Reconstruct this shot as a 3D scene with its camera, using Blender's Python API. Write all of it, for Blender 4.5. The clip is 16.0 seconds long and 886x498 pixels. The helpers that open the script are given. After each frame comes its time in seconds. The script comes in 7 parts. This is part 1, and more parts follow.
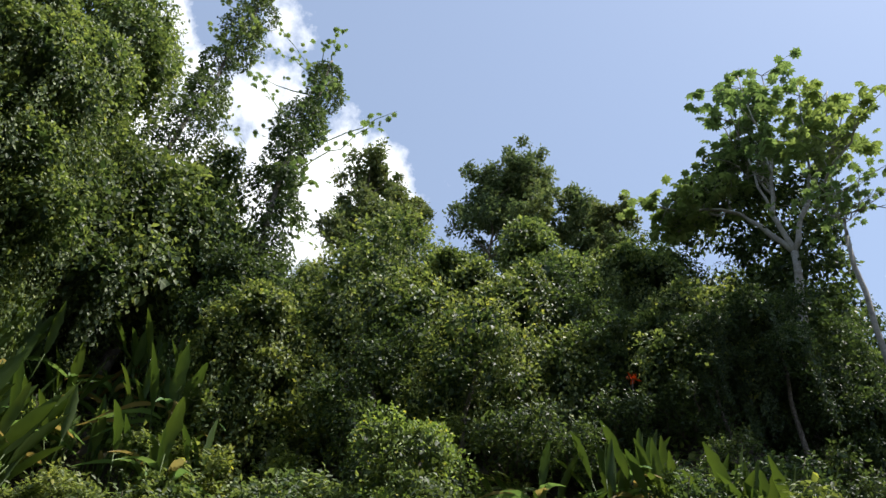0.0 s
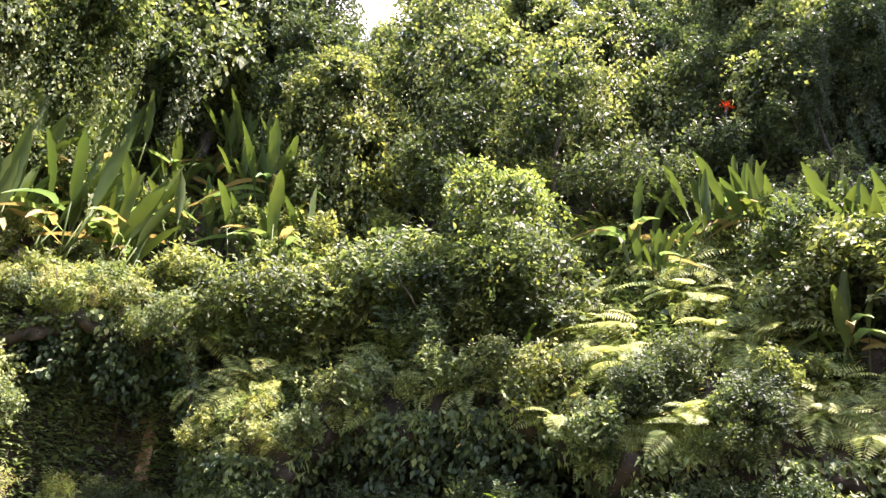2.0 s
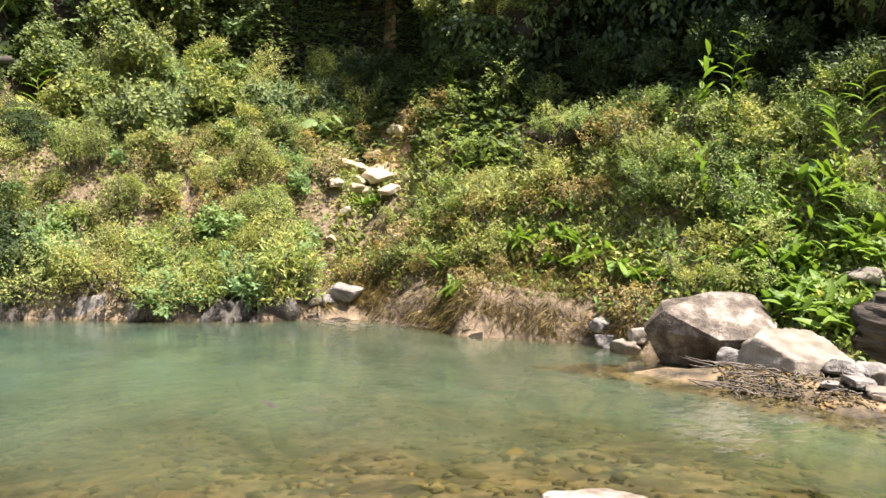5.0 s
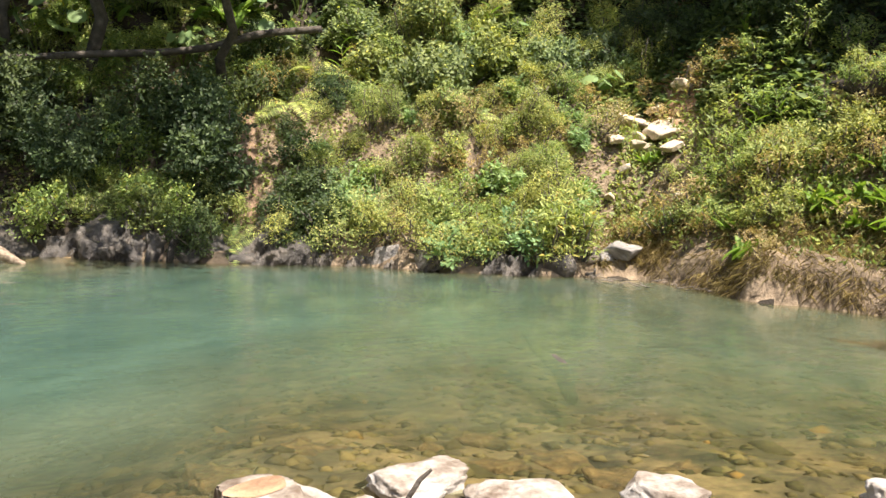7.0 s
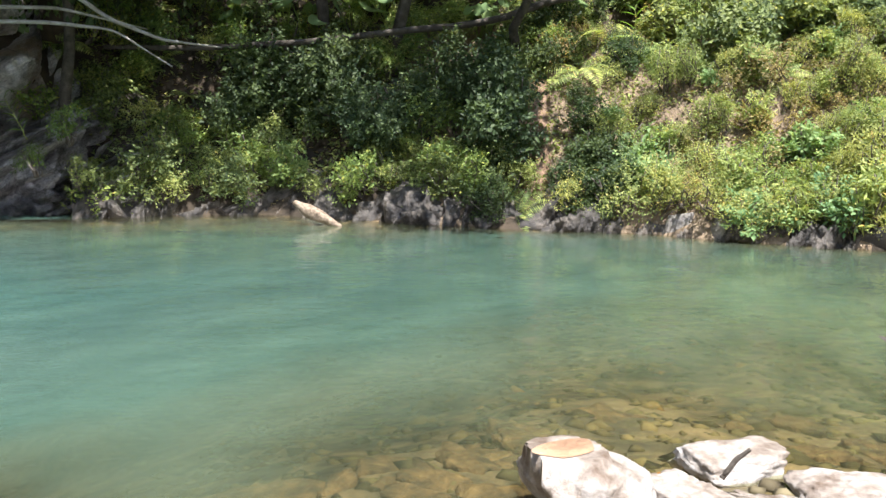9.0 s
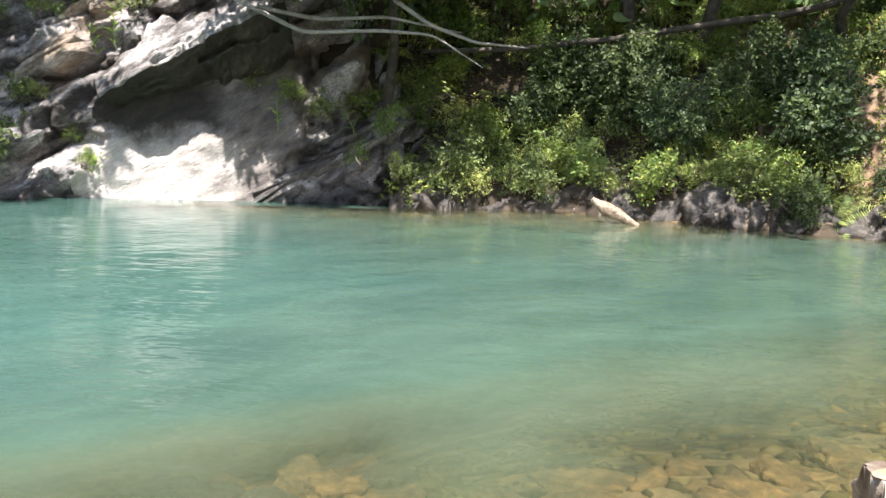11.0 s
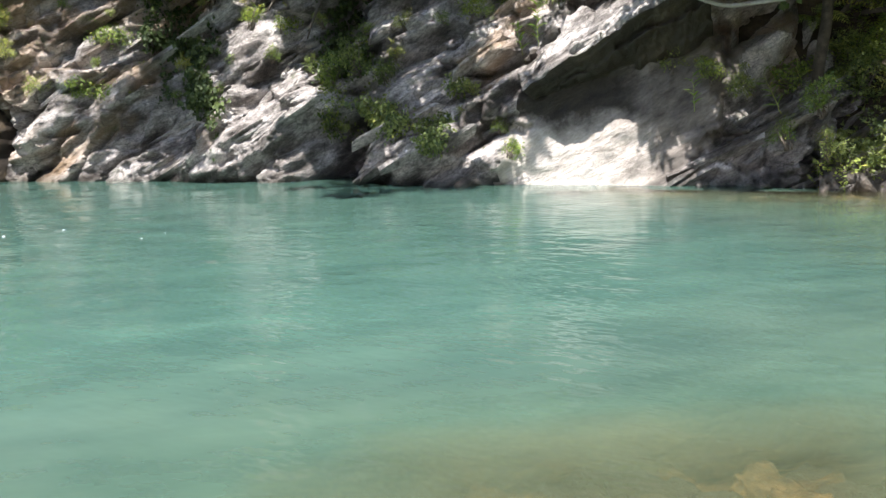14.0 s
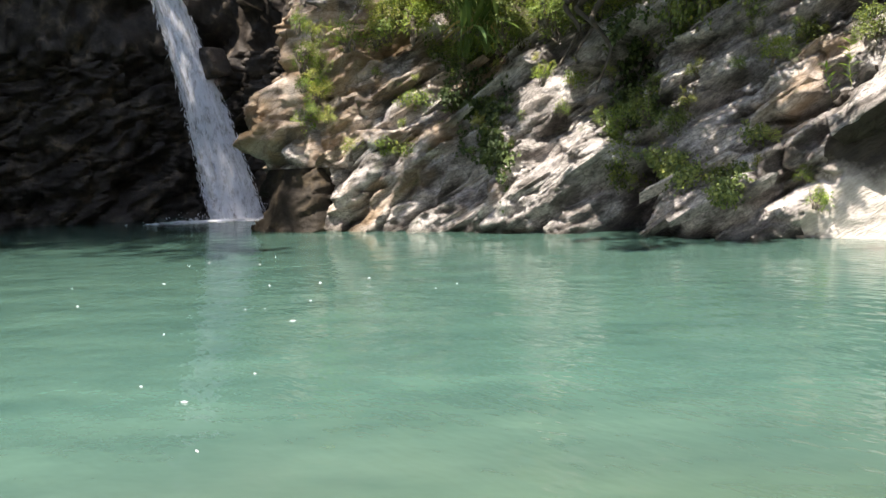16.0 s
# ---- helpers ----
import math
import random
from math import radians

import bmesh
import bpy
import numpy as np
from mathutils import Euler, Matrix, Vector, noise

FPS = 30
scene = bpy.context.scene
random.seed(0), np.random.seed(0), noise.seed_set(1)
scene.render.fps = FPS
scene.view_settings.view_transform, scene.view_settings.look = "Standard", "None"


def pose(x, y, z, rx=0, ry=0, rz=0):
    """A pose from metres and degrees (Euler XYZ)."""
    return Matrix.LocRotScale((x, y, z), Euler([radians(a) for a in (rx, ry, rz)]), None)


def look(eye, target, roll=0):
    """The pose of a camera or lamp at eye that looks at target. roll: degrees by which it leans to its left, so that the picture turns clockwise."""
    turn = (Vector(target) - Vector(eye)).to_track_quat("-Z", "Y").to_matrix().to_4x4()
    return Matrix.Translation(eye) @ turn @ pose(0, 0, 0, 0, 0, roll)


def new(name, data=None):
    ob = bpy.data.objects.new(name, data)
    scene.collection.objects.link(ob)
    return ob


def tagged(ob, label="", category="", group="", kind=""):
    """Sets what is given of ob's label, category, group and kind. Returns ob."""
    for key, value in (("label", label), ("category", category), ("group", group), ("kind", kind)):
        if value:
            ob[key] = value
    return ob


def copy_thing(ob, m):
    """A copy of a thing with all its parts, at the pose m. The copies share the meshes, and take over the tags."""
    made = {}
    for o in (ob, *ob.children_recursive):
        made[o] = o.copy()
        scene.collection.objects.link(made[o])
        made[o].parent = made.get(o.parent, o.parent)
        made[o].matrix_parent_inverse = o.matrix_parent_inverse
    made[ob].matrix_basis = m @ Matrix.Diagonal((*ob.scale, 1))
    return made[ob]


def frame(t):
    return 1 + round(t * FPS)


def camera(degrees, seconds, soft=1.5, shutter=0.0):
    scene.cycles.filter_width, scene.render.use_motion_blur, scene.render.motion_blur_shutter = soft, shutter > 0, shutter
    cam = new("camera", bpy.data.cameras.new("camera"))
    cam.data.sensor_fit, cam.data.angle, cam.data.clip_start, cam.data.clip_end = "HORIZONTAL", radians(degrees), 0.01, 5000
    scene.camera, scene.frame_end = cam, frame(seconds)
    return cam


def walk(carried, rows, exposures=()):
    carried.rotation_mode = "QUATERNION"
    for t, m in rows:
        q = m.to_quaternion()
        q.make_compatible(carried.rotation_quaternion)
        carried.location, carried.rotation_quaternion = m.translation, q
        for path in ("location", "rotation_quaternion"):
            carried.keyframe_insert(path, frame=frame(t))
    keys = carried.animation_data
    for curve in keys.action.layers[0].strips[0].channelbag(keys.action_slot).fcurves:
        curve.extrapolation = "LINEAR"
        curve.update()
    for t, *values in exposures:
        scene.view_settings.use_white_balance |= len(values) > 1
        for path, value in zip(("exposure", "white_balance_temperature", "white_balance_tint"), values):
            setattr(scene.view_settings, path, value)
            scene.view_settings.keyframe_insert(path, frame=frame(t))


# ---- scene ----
cam = camera(57.19, 16.0)
ROWS = [
    (0.0, 0.449, 0.018, 1.669, 138.64, -3.29, -98.09),
    (0.5, 0.476, 0.020, 1.645, 135.03, -3.69, -96.06),
    (1.0, 0.497, 0.012, 1.622, 131.77, -3.66, -94.10),
    (1.5, 0.515, 0.006, 1.598, 126.59, -3.30, -92.32),
    (2.0, 0.529, -0.001, 1.622, 121.08, -2.55, -89.64),
    (2.5, 0.506, -0.031, 1.611, 114.25, -1.80, -87.55),
    (3.0, 0.529, -0.039, 1.647, 104.77, -1.42, -84.62),
    (3.5, 0.523, 0.021, 1.547, 97.28, -1.49, -83.49),
    (4.0, 0.530, 0.034, 1.504, 93.93, -1.38, -79.59),
    (6.5, 0.358, 0.226, 1.532, 87.02, -3.11, -60.59),
    (7.0, 0.346, 0.276, 1.525, 86.10, -2.80, -54.41),
    (7.5, 0.365, 0.307, 1.512, 85.54, -2.73, -49.27),
    (8.0, 0.359, 0.377, 1.495, 84.61, -2.72, -43.67),
    (8.5, 0.348, 0.388, 1.490, 83.34, -2.09, -39.36),
    (9.0, 0.330, 0.433, 1.471, 83.08, -2.04, -34.64),
    (11.5, 0.060, 0.424, 1.453, 81.72, -1.57, -9.83),
    (12.0, -0.018, 0.426, 1.455, 81.14, -0.41, -5.26),
    (12.5, -0.065, 0.449, 1.461, 79.96, 0.35, -0.33),
    (13.0, -0.096, 0.463, 1.494, 79.30, 1.03, 2.98),
    (13.5, -0.128, 0.480, 1.481, 80.08, 0.78, 7.82),
    (14.0, -0.119, 0.502, 1.485, 80.60, 0.93, 12.96),
    (14.5, -0.108, 0.512, 1.498, 80.20, 0.79, 17.50),
    (15.0, -0.157, 0.531, 1.510, 80.57, 1.54, 24.24),
    (15.5, -0.159, 0.543, 1.542, 82.30, 1.91, 29.91),
    (16.0, -0.144, 0.529, 1.561, 84.52, 2.20, 32.79),
]
walk(cam, [(t, pose(x, y, z, rx, ry, rz)) for t, x, y, z, rx, ry, rz in ROWS],
     exposures=[(0.0, 0.52, 6500, 10), (0.6, 0.74, 6550, 10), (1.0, 1.18, 6600, 14), (1.5, 2.02, 6600, 21), (2.0, 2.56, 6650, 37), (2.5, 2.56, 6400, 36), (3.0, 2.55, 6150, 35), (3.4, 2.15, 6300, 26), (4.0, 1.72, 6550, 19), (6.3, 1.46, 7100, 16), (8.0, 1.4, 6600, 14), (9.2, 1.5, 6150, 14), (11.4, 1.74, 6450, 16), (12.0, 1.69, 6350, 16), (13.0, 1.69, 6450, 16), (13.5, 1.71, 6450, 15), (14.0, 1.53, 6450, 15), (14.5, 1.47, 6450, 14), (15.5, 1.45, 6700, 14), (16.0, 1.56, 7050, 15)])

# ---- light ----
SUN_AZ, SUN_EL = -105.0, 65.0         # degrees, counted from +x towards +y
sun = new("sun", bpy.data.lights.new("sun", "SUN"))
sun.data.energy, sun.data.angle, sun.data.color = 5.0, radians(0.6), (1.0, 0.955, 0.88)
toward = Vector((math.cos(radians(SUN_AZ)) * math.cos(radians(SUN_EL)), math.sin(radians(SUN_AZ)) * math.cos(radians(SUN_EL)), math.sin(radians(SUN_EL))))
sun.matrix_world = look(toward * 60, (0, 0, 0))

world = bpy.data.worlds.new("sky")
scene.world = world
world.use_nodes = True
wn, wl = world.node_tree.nodes, world.node_tree.links
background = wn["Background"]
sky = wn.new("ShaderNodeTexSky")
sky.sky_type, sky.sun_disc = "NISHITA", False
sky.sun_elevation, sky.sun_rotation = radians(SUN_EL), radians(90 - SUN_AZ)
sky.dust_density, sky.air_density, sky.ozone_density = 0.4, 1.2, 1.0
background.inputs["Strength"].default_value = 0.125
coord = wn.new("ShaderNodeTexCoord")
puffs = wn.new("ShaderNodeTexNoise")
puffs.inputs["Scale"].default_value, puffs.inputs["Detail"].default_value, puffs.inputs["Roughness"].default_value = 3.4, 10.0, 0.6
wl.new(coord.outputs["Generated"], puffs.inputs["Vector"])
# a bank of cumulus stands over the hill, thin haze elsewhere
bank = wn.new("ShaderNodeVectorMath")
bank.operation = "DOT_PRODUCT"
bank.inputs[1].default_value = (0.545, 0.277, 0.791)
wl.new(coord.outputs["Generated"], bank.inputs[0])
near_bank = wn.new("ShaderNodeMapRange")
near_bank.inputs[1].default_value, near_bank.inputs[2].default_value = 0.955, 0.995
near_bank.inputs[3].default_value, near_bank.inputs[4].default_value = 0.0, 0.24
wl.new(bank.outputs["Value"], near_bank.inputs[0])
cover = wn.new("ShaderNodeMath")
cover.operation = "ADD"
wl.new(puffs.outputs["Fac"], cover.inputs[0]), wl.new(near_bank.outputs[0], cover.inputs[1])
edge = wn.new("ShaderNodeMapRange")
edge.inputs[1].default_value, edge.inputs[2].default_value, edge.inputs[3].default_value, edge.inputs[4].default_value = 0.62, 0.70, 0.12, 1.0
wl.new(cover.outputs[0], edge.inputs[0])
cloudy = wn.new("ShaderNodeMix")
cloudy.data_type = "RGBA"
cloudy.inputs[7].default_value = (8.5, 8.7, 9.0, 1)
wl.new(edge.outputs[0], cloudy.inputs[0]), wl.new(sky.outputs[0], cloudy.inputs[6]), wl.new(cloudy.outputs[2], background.inputs["Color"])


# ---- materials ----
def nodes_of(name):
    m = bpy.data.materials.new(name)
    m.use_nodes = True
    n, l = m.node_tree.nodes, m.node_tree.links
    return m, n, l, n["Principled BSDF"]


def ramp(n, l, source, stops):
    r = n.new("ShaderNodeValToRGB")
    while len(r.color_ramp.elements) < len(stops):
        r.color_ramp.elements.new(0.5)
    for e, (at, c) in zip(r.color_ramp.elements, stops):
        e.position, e.color = at, (*c, 1)
    l.new(source, r.inputs[0])
    return r


def noise_of(n, l, scale, detail=6.0, rough=0.6, stretch=None, space="Object"):
    c = n.new("ShaderNodeTexCoord")
    t = n.new("ShaderNodeTexNoise")
    t.inputs["Scale"].default_value, t.inputs["Detail"].default_value, t.inputs["Roughness"].default_value = scale, detail, rough
    if stretch:
        mp = n.new("ShaderNodeMapping")
        mp.vector_type = "TEXTURE"
        mp.inputs["Scale"].default_value, mp.inputs["Rotation"].default_value = [1 / a for a in stretch[0]], [radians(a) for a in stretch[1]]
        l.new(c.outputs[space], mp.inputs[0]), l.new(mp.outputs[0], t.inputs["Vector"])
    else:
        l.new(c.outputs[space], t.inputs["Vector"])
    return t.outputs["Fac"]


def blend(n, l, fac, a, b, kind="MIX"):
    m = n.new("ShaderNodeMix")
    m.data_type, m.blend_type = "RGBA", kind
    for k, v in ((0, fac), (6, a), (7, b)):
        if isinstance(v, (int, float)):
            m.inputs[k].default_value = v
        elif isinstance(v, tuple):
            m.inputs[k].default_value = (*v, 1)
        else:
            l.new(v, m.inputs[k])
    return m.outputs[2]


def leaf_material(name, dark, light, accent=None, amount=0.04, rough=0.40, through_light=0.38):
    m, n, l, p = nodes_of(name)
    g = n.new("ShaderNodeNewGeometry")
    stops = [(0.0, dark), (0.55, [0.5 * (a + b) for a, b in zip(dark, light)]), (0.93, light)]
    if accent:
        stops += [(1.0 - amount, light), (1.0 - 0.6 * amount, accent)]
        stops.sort(key=lambda s: s[0])
    col = ramp(n, l, g.outputs["Random Per Island"], stops).outputs[0]
    patch = ramp(n, l, noise_of(n, l, 0.9, 3), [(0.3, (1.0, 1.1, 0.95)), (0.7, (1.75, 1.65, 1.35))]).outputs[0]
    col = blend(n, l, 0.75, col, patch, "MULTIPLY")
    o = n.new("ShaderNodeObjectInfo")
    each = ramp(n, l, o.outputs["Random"], [(0.0, (0.85, 0.95, 0.9)), (1.0, (1.3, 1.2, 0.95))]).outputs[0]
    col = blend(n, l, 0.8, col, each, "MULTIPLY")
    l.new(col, p.inputs["Base Color"])
    p.inputs["Roughness"].default_value, p.inputs["Specular IOR Level"].default_value = rough + 0.14, 0.26
    t = n.new("ShaderNodeBsdfTranslucent")
    l.new(blend(n, l, 1.0, col, (1.4, 1.4, 0.75), "MULTIPLY"), t.inputs["Color"])
    mix = n.new("ShaderNodeMixShader")
    mix.inputs[0].default_value = through_light
    l.new(p.outputs[0], mix.inputs[1]), l.new(t.outputs[0], mix.inputs[2]), l.new(mix.outputs[0], n["Material Output"].inputs[0])
    return m


def plain_material(name, stops, scale=6.0, rough=0.8, bump=0.4, fine=40.0, stretch=None, space="Object"):
    m, n, l, p = nodes_of(name)
    a = noise_of(n, l, scale, 8, 0.62, stretch, space)
    b = noise_of(n, l, fine, 5, 0.6, stretch, space)
    col = ramp(n, l, a, stops).outputs[0]
    col = blend(n, l, 0.5, col, ramp(n, l, b, [(0.25, (0.55, 0.55, 0.55)), (0.75, (1.35, 1.35, 1.35))]).outputs[0], "MULTIPLY")
    l.new(col, p.inputs["Base Color"])
    p.inputs["Roughness"].default_value = rough
    bp = n.new("ShaderNodeBump")
    bp.inputs["Strength"].default_value, bp.inputs["Distance"].default_value = bump, 0.05
    s = n.new("ShaderNodeMath")
    s.operation = "ADD"
    l.new(a, s.inputs[0]), l.new(b, s.inputs[1]), l.new(s.outputs[0], bp.inputs["Height"]), l.new(bp.outputs[0], p.inputs["Normal"])
    return m


LEAF_VINE = leaf_material("vine_leaf", (0.046, 0.072, 0.040), (0.20, 0.24, 0.11), (0.30, 0.31, 0.12), 0.025)
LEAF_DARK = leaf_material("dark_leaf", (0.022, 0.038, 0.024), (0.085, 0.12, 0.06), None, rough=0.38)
LEAF_BANK = leaf_material("bank_leaf", (0.10, 0.125, 0.052), (0.32, 0.345, 0.145), (0.36, 0.28, 0.13), 0.05)
LEAF_FERN = leaf_material("fern_leaf", (0.10, 0.14, 0.058), (0.31, 0.35, 0.15), (0.36, 0.28, 0.11), 0.04)
LEAF_PADDLE = leaf_material("paddle_leaf", (0.03, 0.055, 0.018), (0.085, 0.125, 0.036), (0.48, 0.33, 0.07), 0.06, rough=0.34, through_light=0.33)
LEAF_PALE = leaf_material("pale_leaf", (0.084, 0.154, 0.075), (0.204, 0.278, 0.150), None, through_light=0.35)
LEAF_FAR = leaf_material("far_leaf", (0.05, 0.075, 0.052), (0.13, 0.155, 0.10), None, rough=0.5)
LEAF_DRY = leaf_material("dry_leaf", (0.14, 0.10, 0.06), (0.38, 0.31, 0.205), None, rough=0.7)
LEAF_STRAW = leaf_material("straw", (0.07, 0.052, 0.03), (0.24, 0.185, 0.115), None, rough=0.8)
LEAF_RED = leaf_material("red_leaf", (0.55, 0.06, 0.02), (0.7, 0.12, 0.04), None)
BARK = plain_material("bark", [(0.3, (0.06, 0.05, 0.04)), (0.6, (0.19, 0.16, 0.13)), (0.8, (0.30, 0.28, 0.25))], 5, 0.9, 0.6, 30)
DARK_BARK = plain_material("dark_bark", [(0.3, (0.03, 0.026, 0.02)), (0.6, (0.09, 0.075, 0.06)), (0.8, (0.16, 0.14, 0.11))], 5, 0.9, 0.6, 30)
PALE_BARK = plain_material("pale_bark", [(0.3, (0.20, 0.18, 0.15)), (0.7, (0.42, 0.40, 0.36))], 5, 0.85, 0.4, 25)
# forest soil, near-black so that part of the hollow's shade is in its colour
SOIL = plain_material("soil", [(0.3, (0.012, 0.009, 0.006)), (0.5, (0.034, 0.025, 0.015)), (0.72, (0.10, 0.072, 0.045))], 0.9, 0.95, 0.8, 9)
ROCK = plain_material("rock", [(0.25, (0.08, 0.075, 0.07)), (0.5, (0.24, 0.22, 0.20)), (0.75, (0.42, 0.38, 0.33))], 2.2, 0.75, 0.6, 14, ((1, 1, 4), (0, -36, 0)))
PALE_ROCK = plain_material("pale_rock", [(0.28, (0.10, 0.08, 0.058)), (0.5, (0.27, 0.23, 0.185)), (0.72, (0.46, 0.41, 0.355))], 2.4, 0.75, 0.4, 45)
BED = plain_material("pebble_bed", [(0.36, (0.022, 0.019, 0.014)), (0.48, (0.10, 0.075, 0.044)), (0.62, (0.25, 0.175, 0.097))], 2.2, 0.9, 0.6, 11)

LEAF_SPRAY = leaf_material("spray_leaf", (0.06, 0.085, 0.042), (0.22, 0.26, 0.11), (0.40, 0.40, 0.11), 0.05)
LEAF_HERB = leaf_material("herb_leaf", (0.075, 0.12, 0.048), (0.235, 0.30, 0.112), (0.36, 0.34, 0.10), 0.04)
EARTH = plain_material("bare_earth", [(0.3, (0.16, 0.09, 0.05)), (0.5, (0.36, 0.21, 0.12)), (0.72, (0.50, 0.34, 0.21))], 1.7, 0.95, 0.8, 12)
SUNNY_STONE = plain_material("sunny_stone", [(0.3, (0.40, 0.31, 0.21)), (0.6, (0.60, 0.50, 0.37)), (0.8, (0.70, 0.64, 0.54))], 3, 0.8, 0.5, 20)


def shaded_face():
    """Pale water-worn rock below; brown rock higher up, its colour darkened for the slab's shade; greyer to one side,
    with ragged edges.
    """
    m, n, l, p = nodes_of("shaded_face")
    a = noise_of(n, l, 1.4, 8, 0.62, ((1, 1, 3), (0, -36, 0)))
    b = noise_of(n, l, 9.0, 6, 0.65, ((1, 1, 2.5), (0, -36, 0)))
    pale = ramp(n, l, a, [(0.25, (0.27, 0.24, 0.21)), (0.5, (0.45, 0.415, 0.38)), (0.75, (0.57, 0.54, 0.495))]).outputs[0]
    # brown rock with the shade under the slab put into its colour
    hollow_shade = ramp(n, l, a, [(0.3, (0.011, 0.009, 0.006)), (0.55, (0.034, 0.027, 0.019)), (0.8, (0.085, 0.07, 0.052))]).outputs[0]
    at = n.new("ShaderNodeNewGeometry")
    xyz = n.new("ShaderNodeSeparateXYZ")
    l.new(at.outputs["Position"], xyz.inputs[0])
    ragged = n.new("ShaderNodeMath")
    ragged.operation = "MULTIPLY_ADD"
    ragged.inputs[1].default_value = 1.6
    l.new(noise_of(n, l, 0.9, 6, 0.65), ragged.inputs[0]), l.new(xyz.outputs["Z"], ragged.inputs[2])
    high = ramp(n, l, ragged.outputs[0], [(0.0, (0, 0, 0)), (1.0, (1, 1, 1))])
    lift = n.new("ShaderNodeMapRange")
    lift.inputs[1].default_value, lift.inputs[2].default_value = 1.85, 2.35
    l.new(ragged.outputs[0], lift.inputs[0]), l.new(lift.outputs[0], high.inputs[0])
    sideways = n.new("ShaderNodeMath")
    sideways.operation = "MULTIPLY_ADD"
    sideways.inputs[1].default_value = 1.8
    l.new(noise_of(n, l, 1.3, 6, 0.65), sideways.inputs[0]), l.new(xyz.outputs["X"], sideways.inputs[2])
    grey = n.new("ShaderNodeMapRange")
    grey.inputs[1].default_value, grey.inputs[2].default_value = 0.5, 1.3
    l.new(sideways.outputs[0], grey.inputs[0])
    col = blend(n, l, high.outputs[0], pale, hollow_shade)
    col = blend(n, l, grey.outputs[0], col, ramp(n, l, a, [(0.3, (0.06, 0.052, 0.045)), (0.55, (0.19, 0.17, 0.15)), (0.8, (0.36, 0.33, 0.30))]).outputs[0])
    col = blend(n, l, 0.6, col, ramp(n, l, b, [(0.3, (0.55, 0.54, 0.52)), (0.7, (1.3, 1.3, 1.3))]).outputs[0], "MULTIPLY")
    l.new(col, p.inputs["Base Color"])
    p.inputs["Roughness"].default_value = 0.6
    bp = n.new("ShaderNodeBump")
    bp.inputs["Strength"].default_value, bp.inputs["Distance"].default_value = 0.7, 0.07
    total = n.new("ShaderNodeMath")
    total.operation = "ADD"
    l.new(a, total.inputs[0]), l.new(b, total.inputs[1]), l.new(total.outputs[0], bp.inputs["Height"]), l.new(bp.outputs[0], p.inputs["Normal"])
    return m


PALE_FACE = shaded_face()
SHORE_STONE = plain_material("shore_stone", [(0.34, (0.11, 0.075, 0.05)), (0.46, (0.25, 0.21, 0.17)), (0.56, (0.36, 0.33, 0.295)), (0.8, (0.44, 0.415, 0.385))], 4, 0.65, 0.4, 30)
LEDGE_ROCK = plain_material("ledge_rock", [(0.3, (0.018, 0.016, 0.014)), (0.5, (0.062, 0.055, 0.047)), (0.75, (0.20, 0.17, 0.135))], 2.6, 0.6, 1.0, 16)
# wet gorge walls, with some of the gorge's shade put into the colour
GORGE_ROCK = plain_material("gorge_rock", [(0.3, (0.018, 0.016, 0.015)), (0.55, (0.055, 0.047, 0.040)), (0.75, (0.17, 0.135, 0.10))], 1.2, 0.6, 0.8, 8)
# wet corner block, its colour darkened further for the overhang's shade
WET_SHADE_ROCK = plain_material("wet_shade_rock", [(0.3, (0.007, 0.006, 0.005)), (0.55, (0.026, 0.021, 0.015)), (0.75, (0.10, 0.075, 0.045))], 1.2, 0.7, 0.8, 8)
WET_SHADE_ROCK.node_tree.nodes["Principled BSDF"].inputs["Specular IOR Level"].default_value = 0.2
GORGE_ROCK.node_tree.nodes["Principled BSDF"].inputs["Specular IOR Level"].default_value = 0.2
GREY_WOOD = plain_material("grey_wood", [(0.32, (0.03, 0.023, 0.017)), (0.48, (0.125, 0.10, 0.078)), (0.72, (0.30, 0.26, 0.215))], 2.2, 0.85, 1.0, 16, ((1.0, 7.0, 7.0), (0, 0, 27)))
EDGE_SOIL = plain_material("edge_soil", [(0.3, (0.05, 0.037, 0.022)), (0.5, (0.19, 0.14, 0.09)), (0.75, (0.38, 0.29, 0.195))], 2.8, 0.95, 0.9, 14)
SUNKEN_ROCK = plain_material("sunken_rock", [(0.34, (0.035, 0.026, 0.016)), (0.5, (0.15, 0.092, 0.042)), (0.7, (0.32, 0.20, 0.09))], 5.0, 0.8, 0.8, 22)
# brown underside of the great slab, its colour darkened for the shade there
SHADED_ROCK = plain_material("shaded_rock", [(0.3, (0.010, 0.008, 0.005)), (0.55, (0.028, 0.022, 0.014)), (0.8, (0.075, 0.06, 0.04))], 1.3, 0.6, 0.8, 9)
BOULDER_ROCK = plain_material("boulder_rock", [(0.36, (0.035, 0.025, 0.017)), (0.5, (0.14, 0.11, 0.085)), (0.68, (0.44, 0.39, 0.33))], 2.6, 0.7, 0.8, 24)
DRIFT_WOOD = plain_material("drift_wood", [(0.3, (0.10, 0.07, 0.045)), (0.55, (0.32, 0.245, 0.175)), (0.8, (0.5, 0.42, 0.33))], 5, 0.85, 0.6, 20)
PEBBLE = leaf_material("pebble", (0.05, 0.038, 0.025), (0.22, 0.17, 0.115), (0.40, 0.17, 0.06), 0.05, rough=0.7, through_light=0.0)


BED_STONE = leaf_material("bed_stone", (0.03, 0.024, 0.015), (0.15, 0.11, 0.065), (0.24, 0.13, 0.05), 0.03, rough=0.8, through_light=0.0)
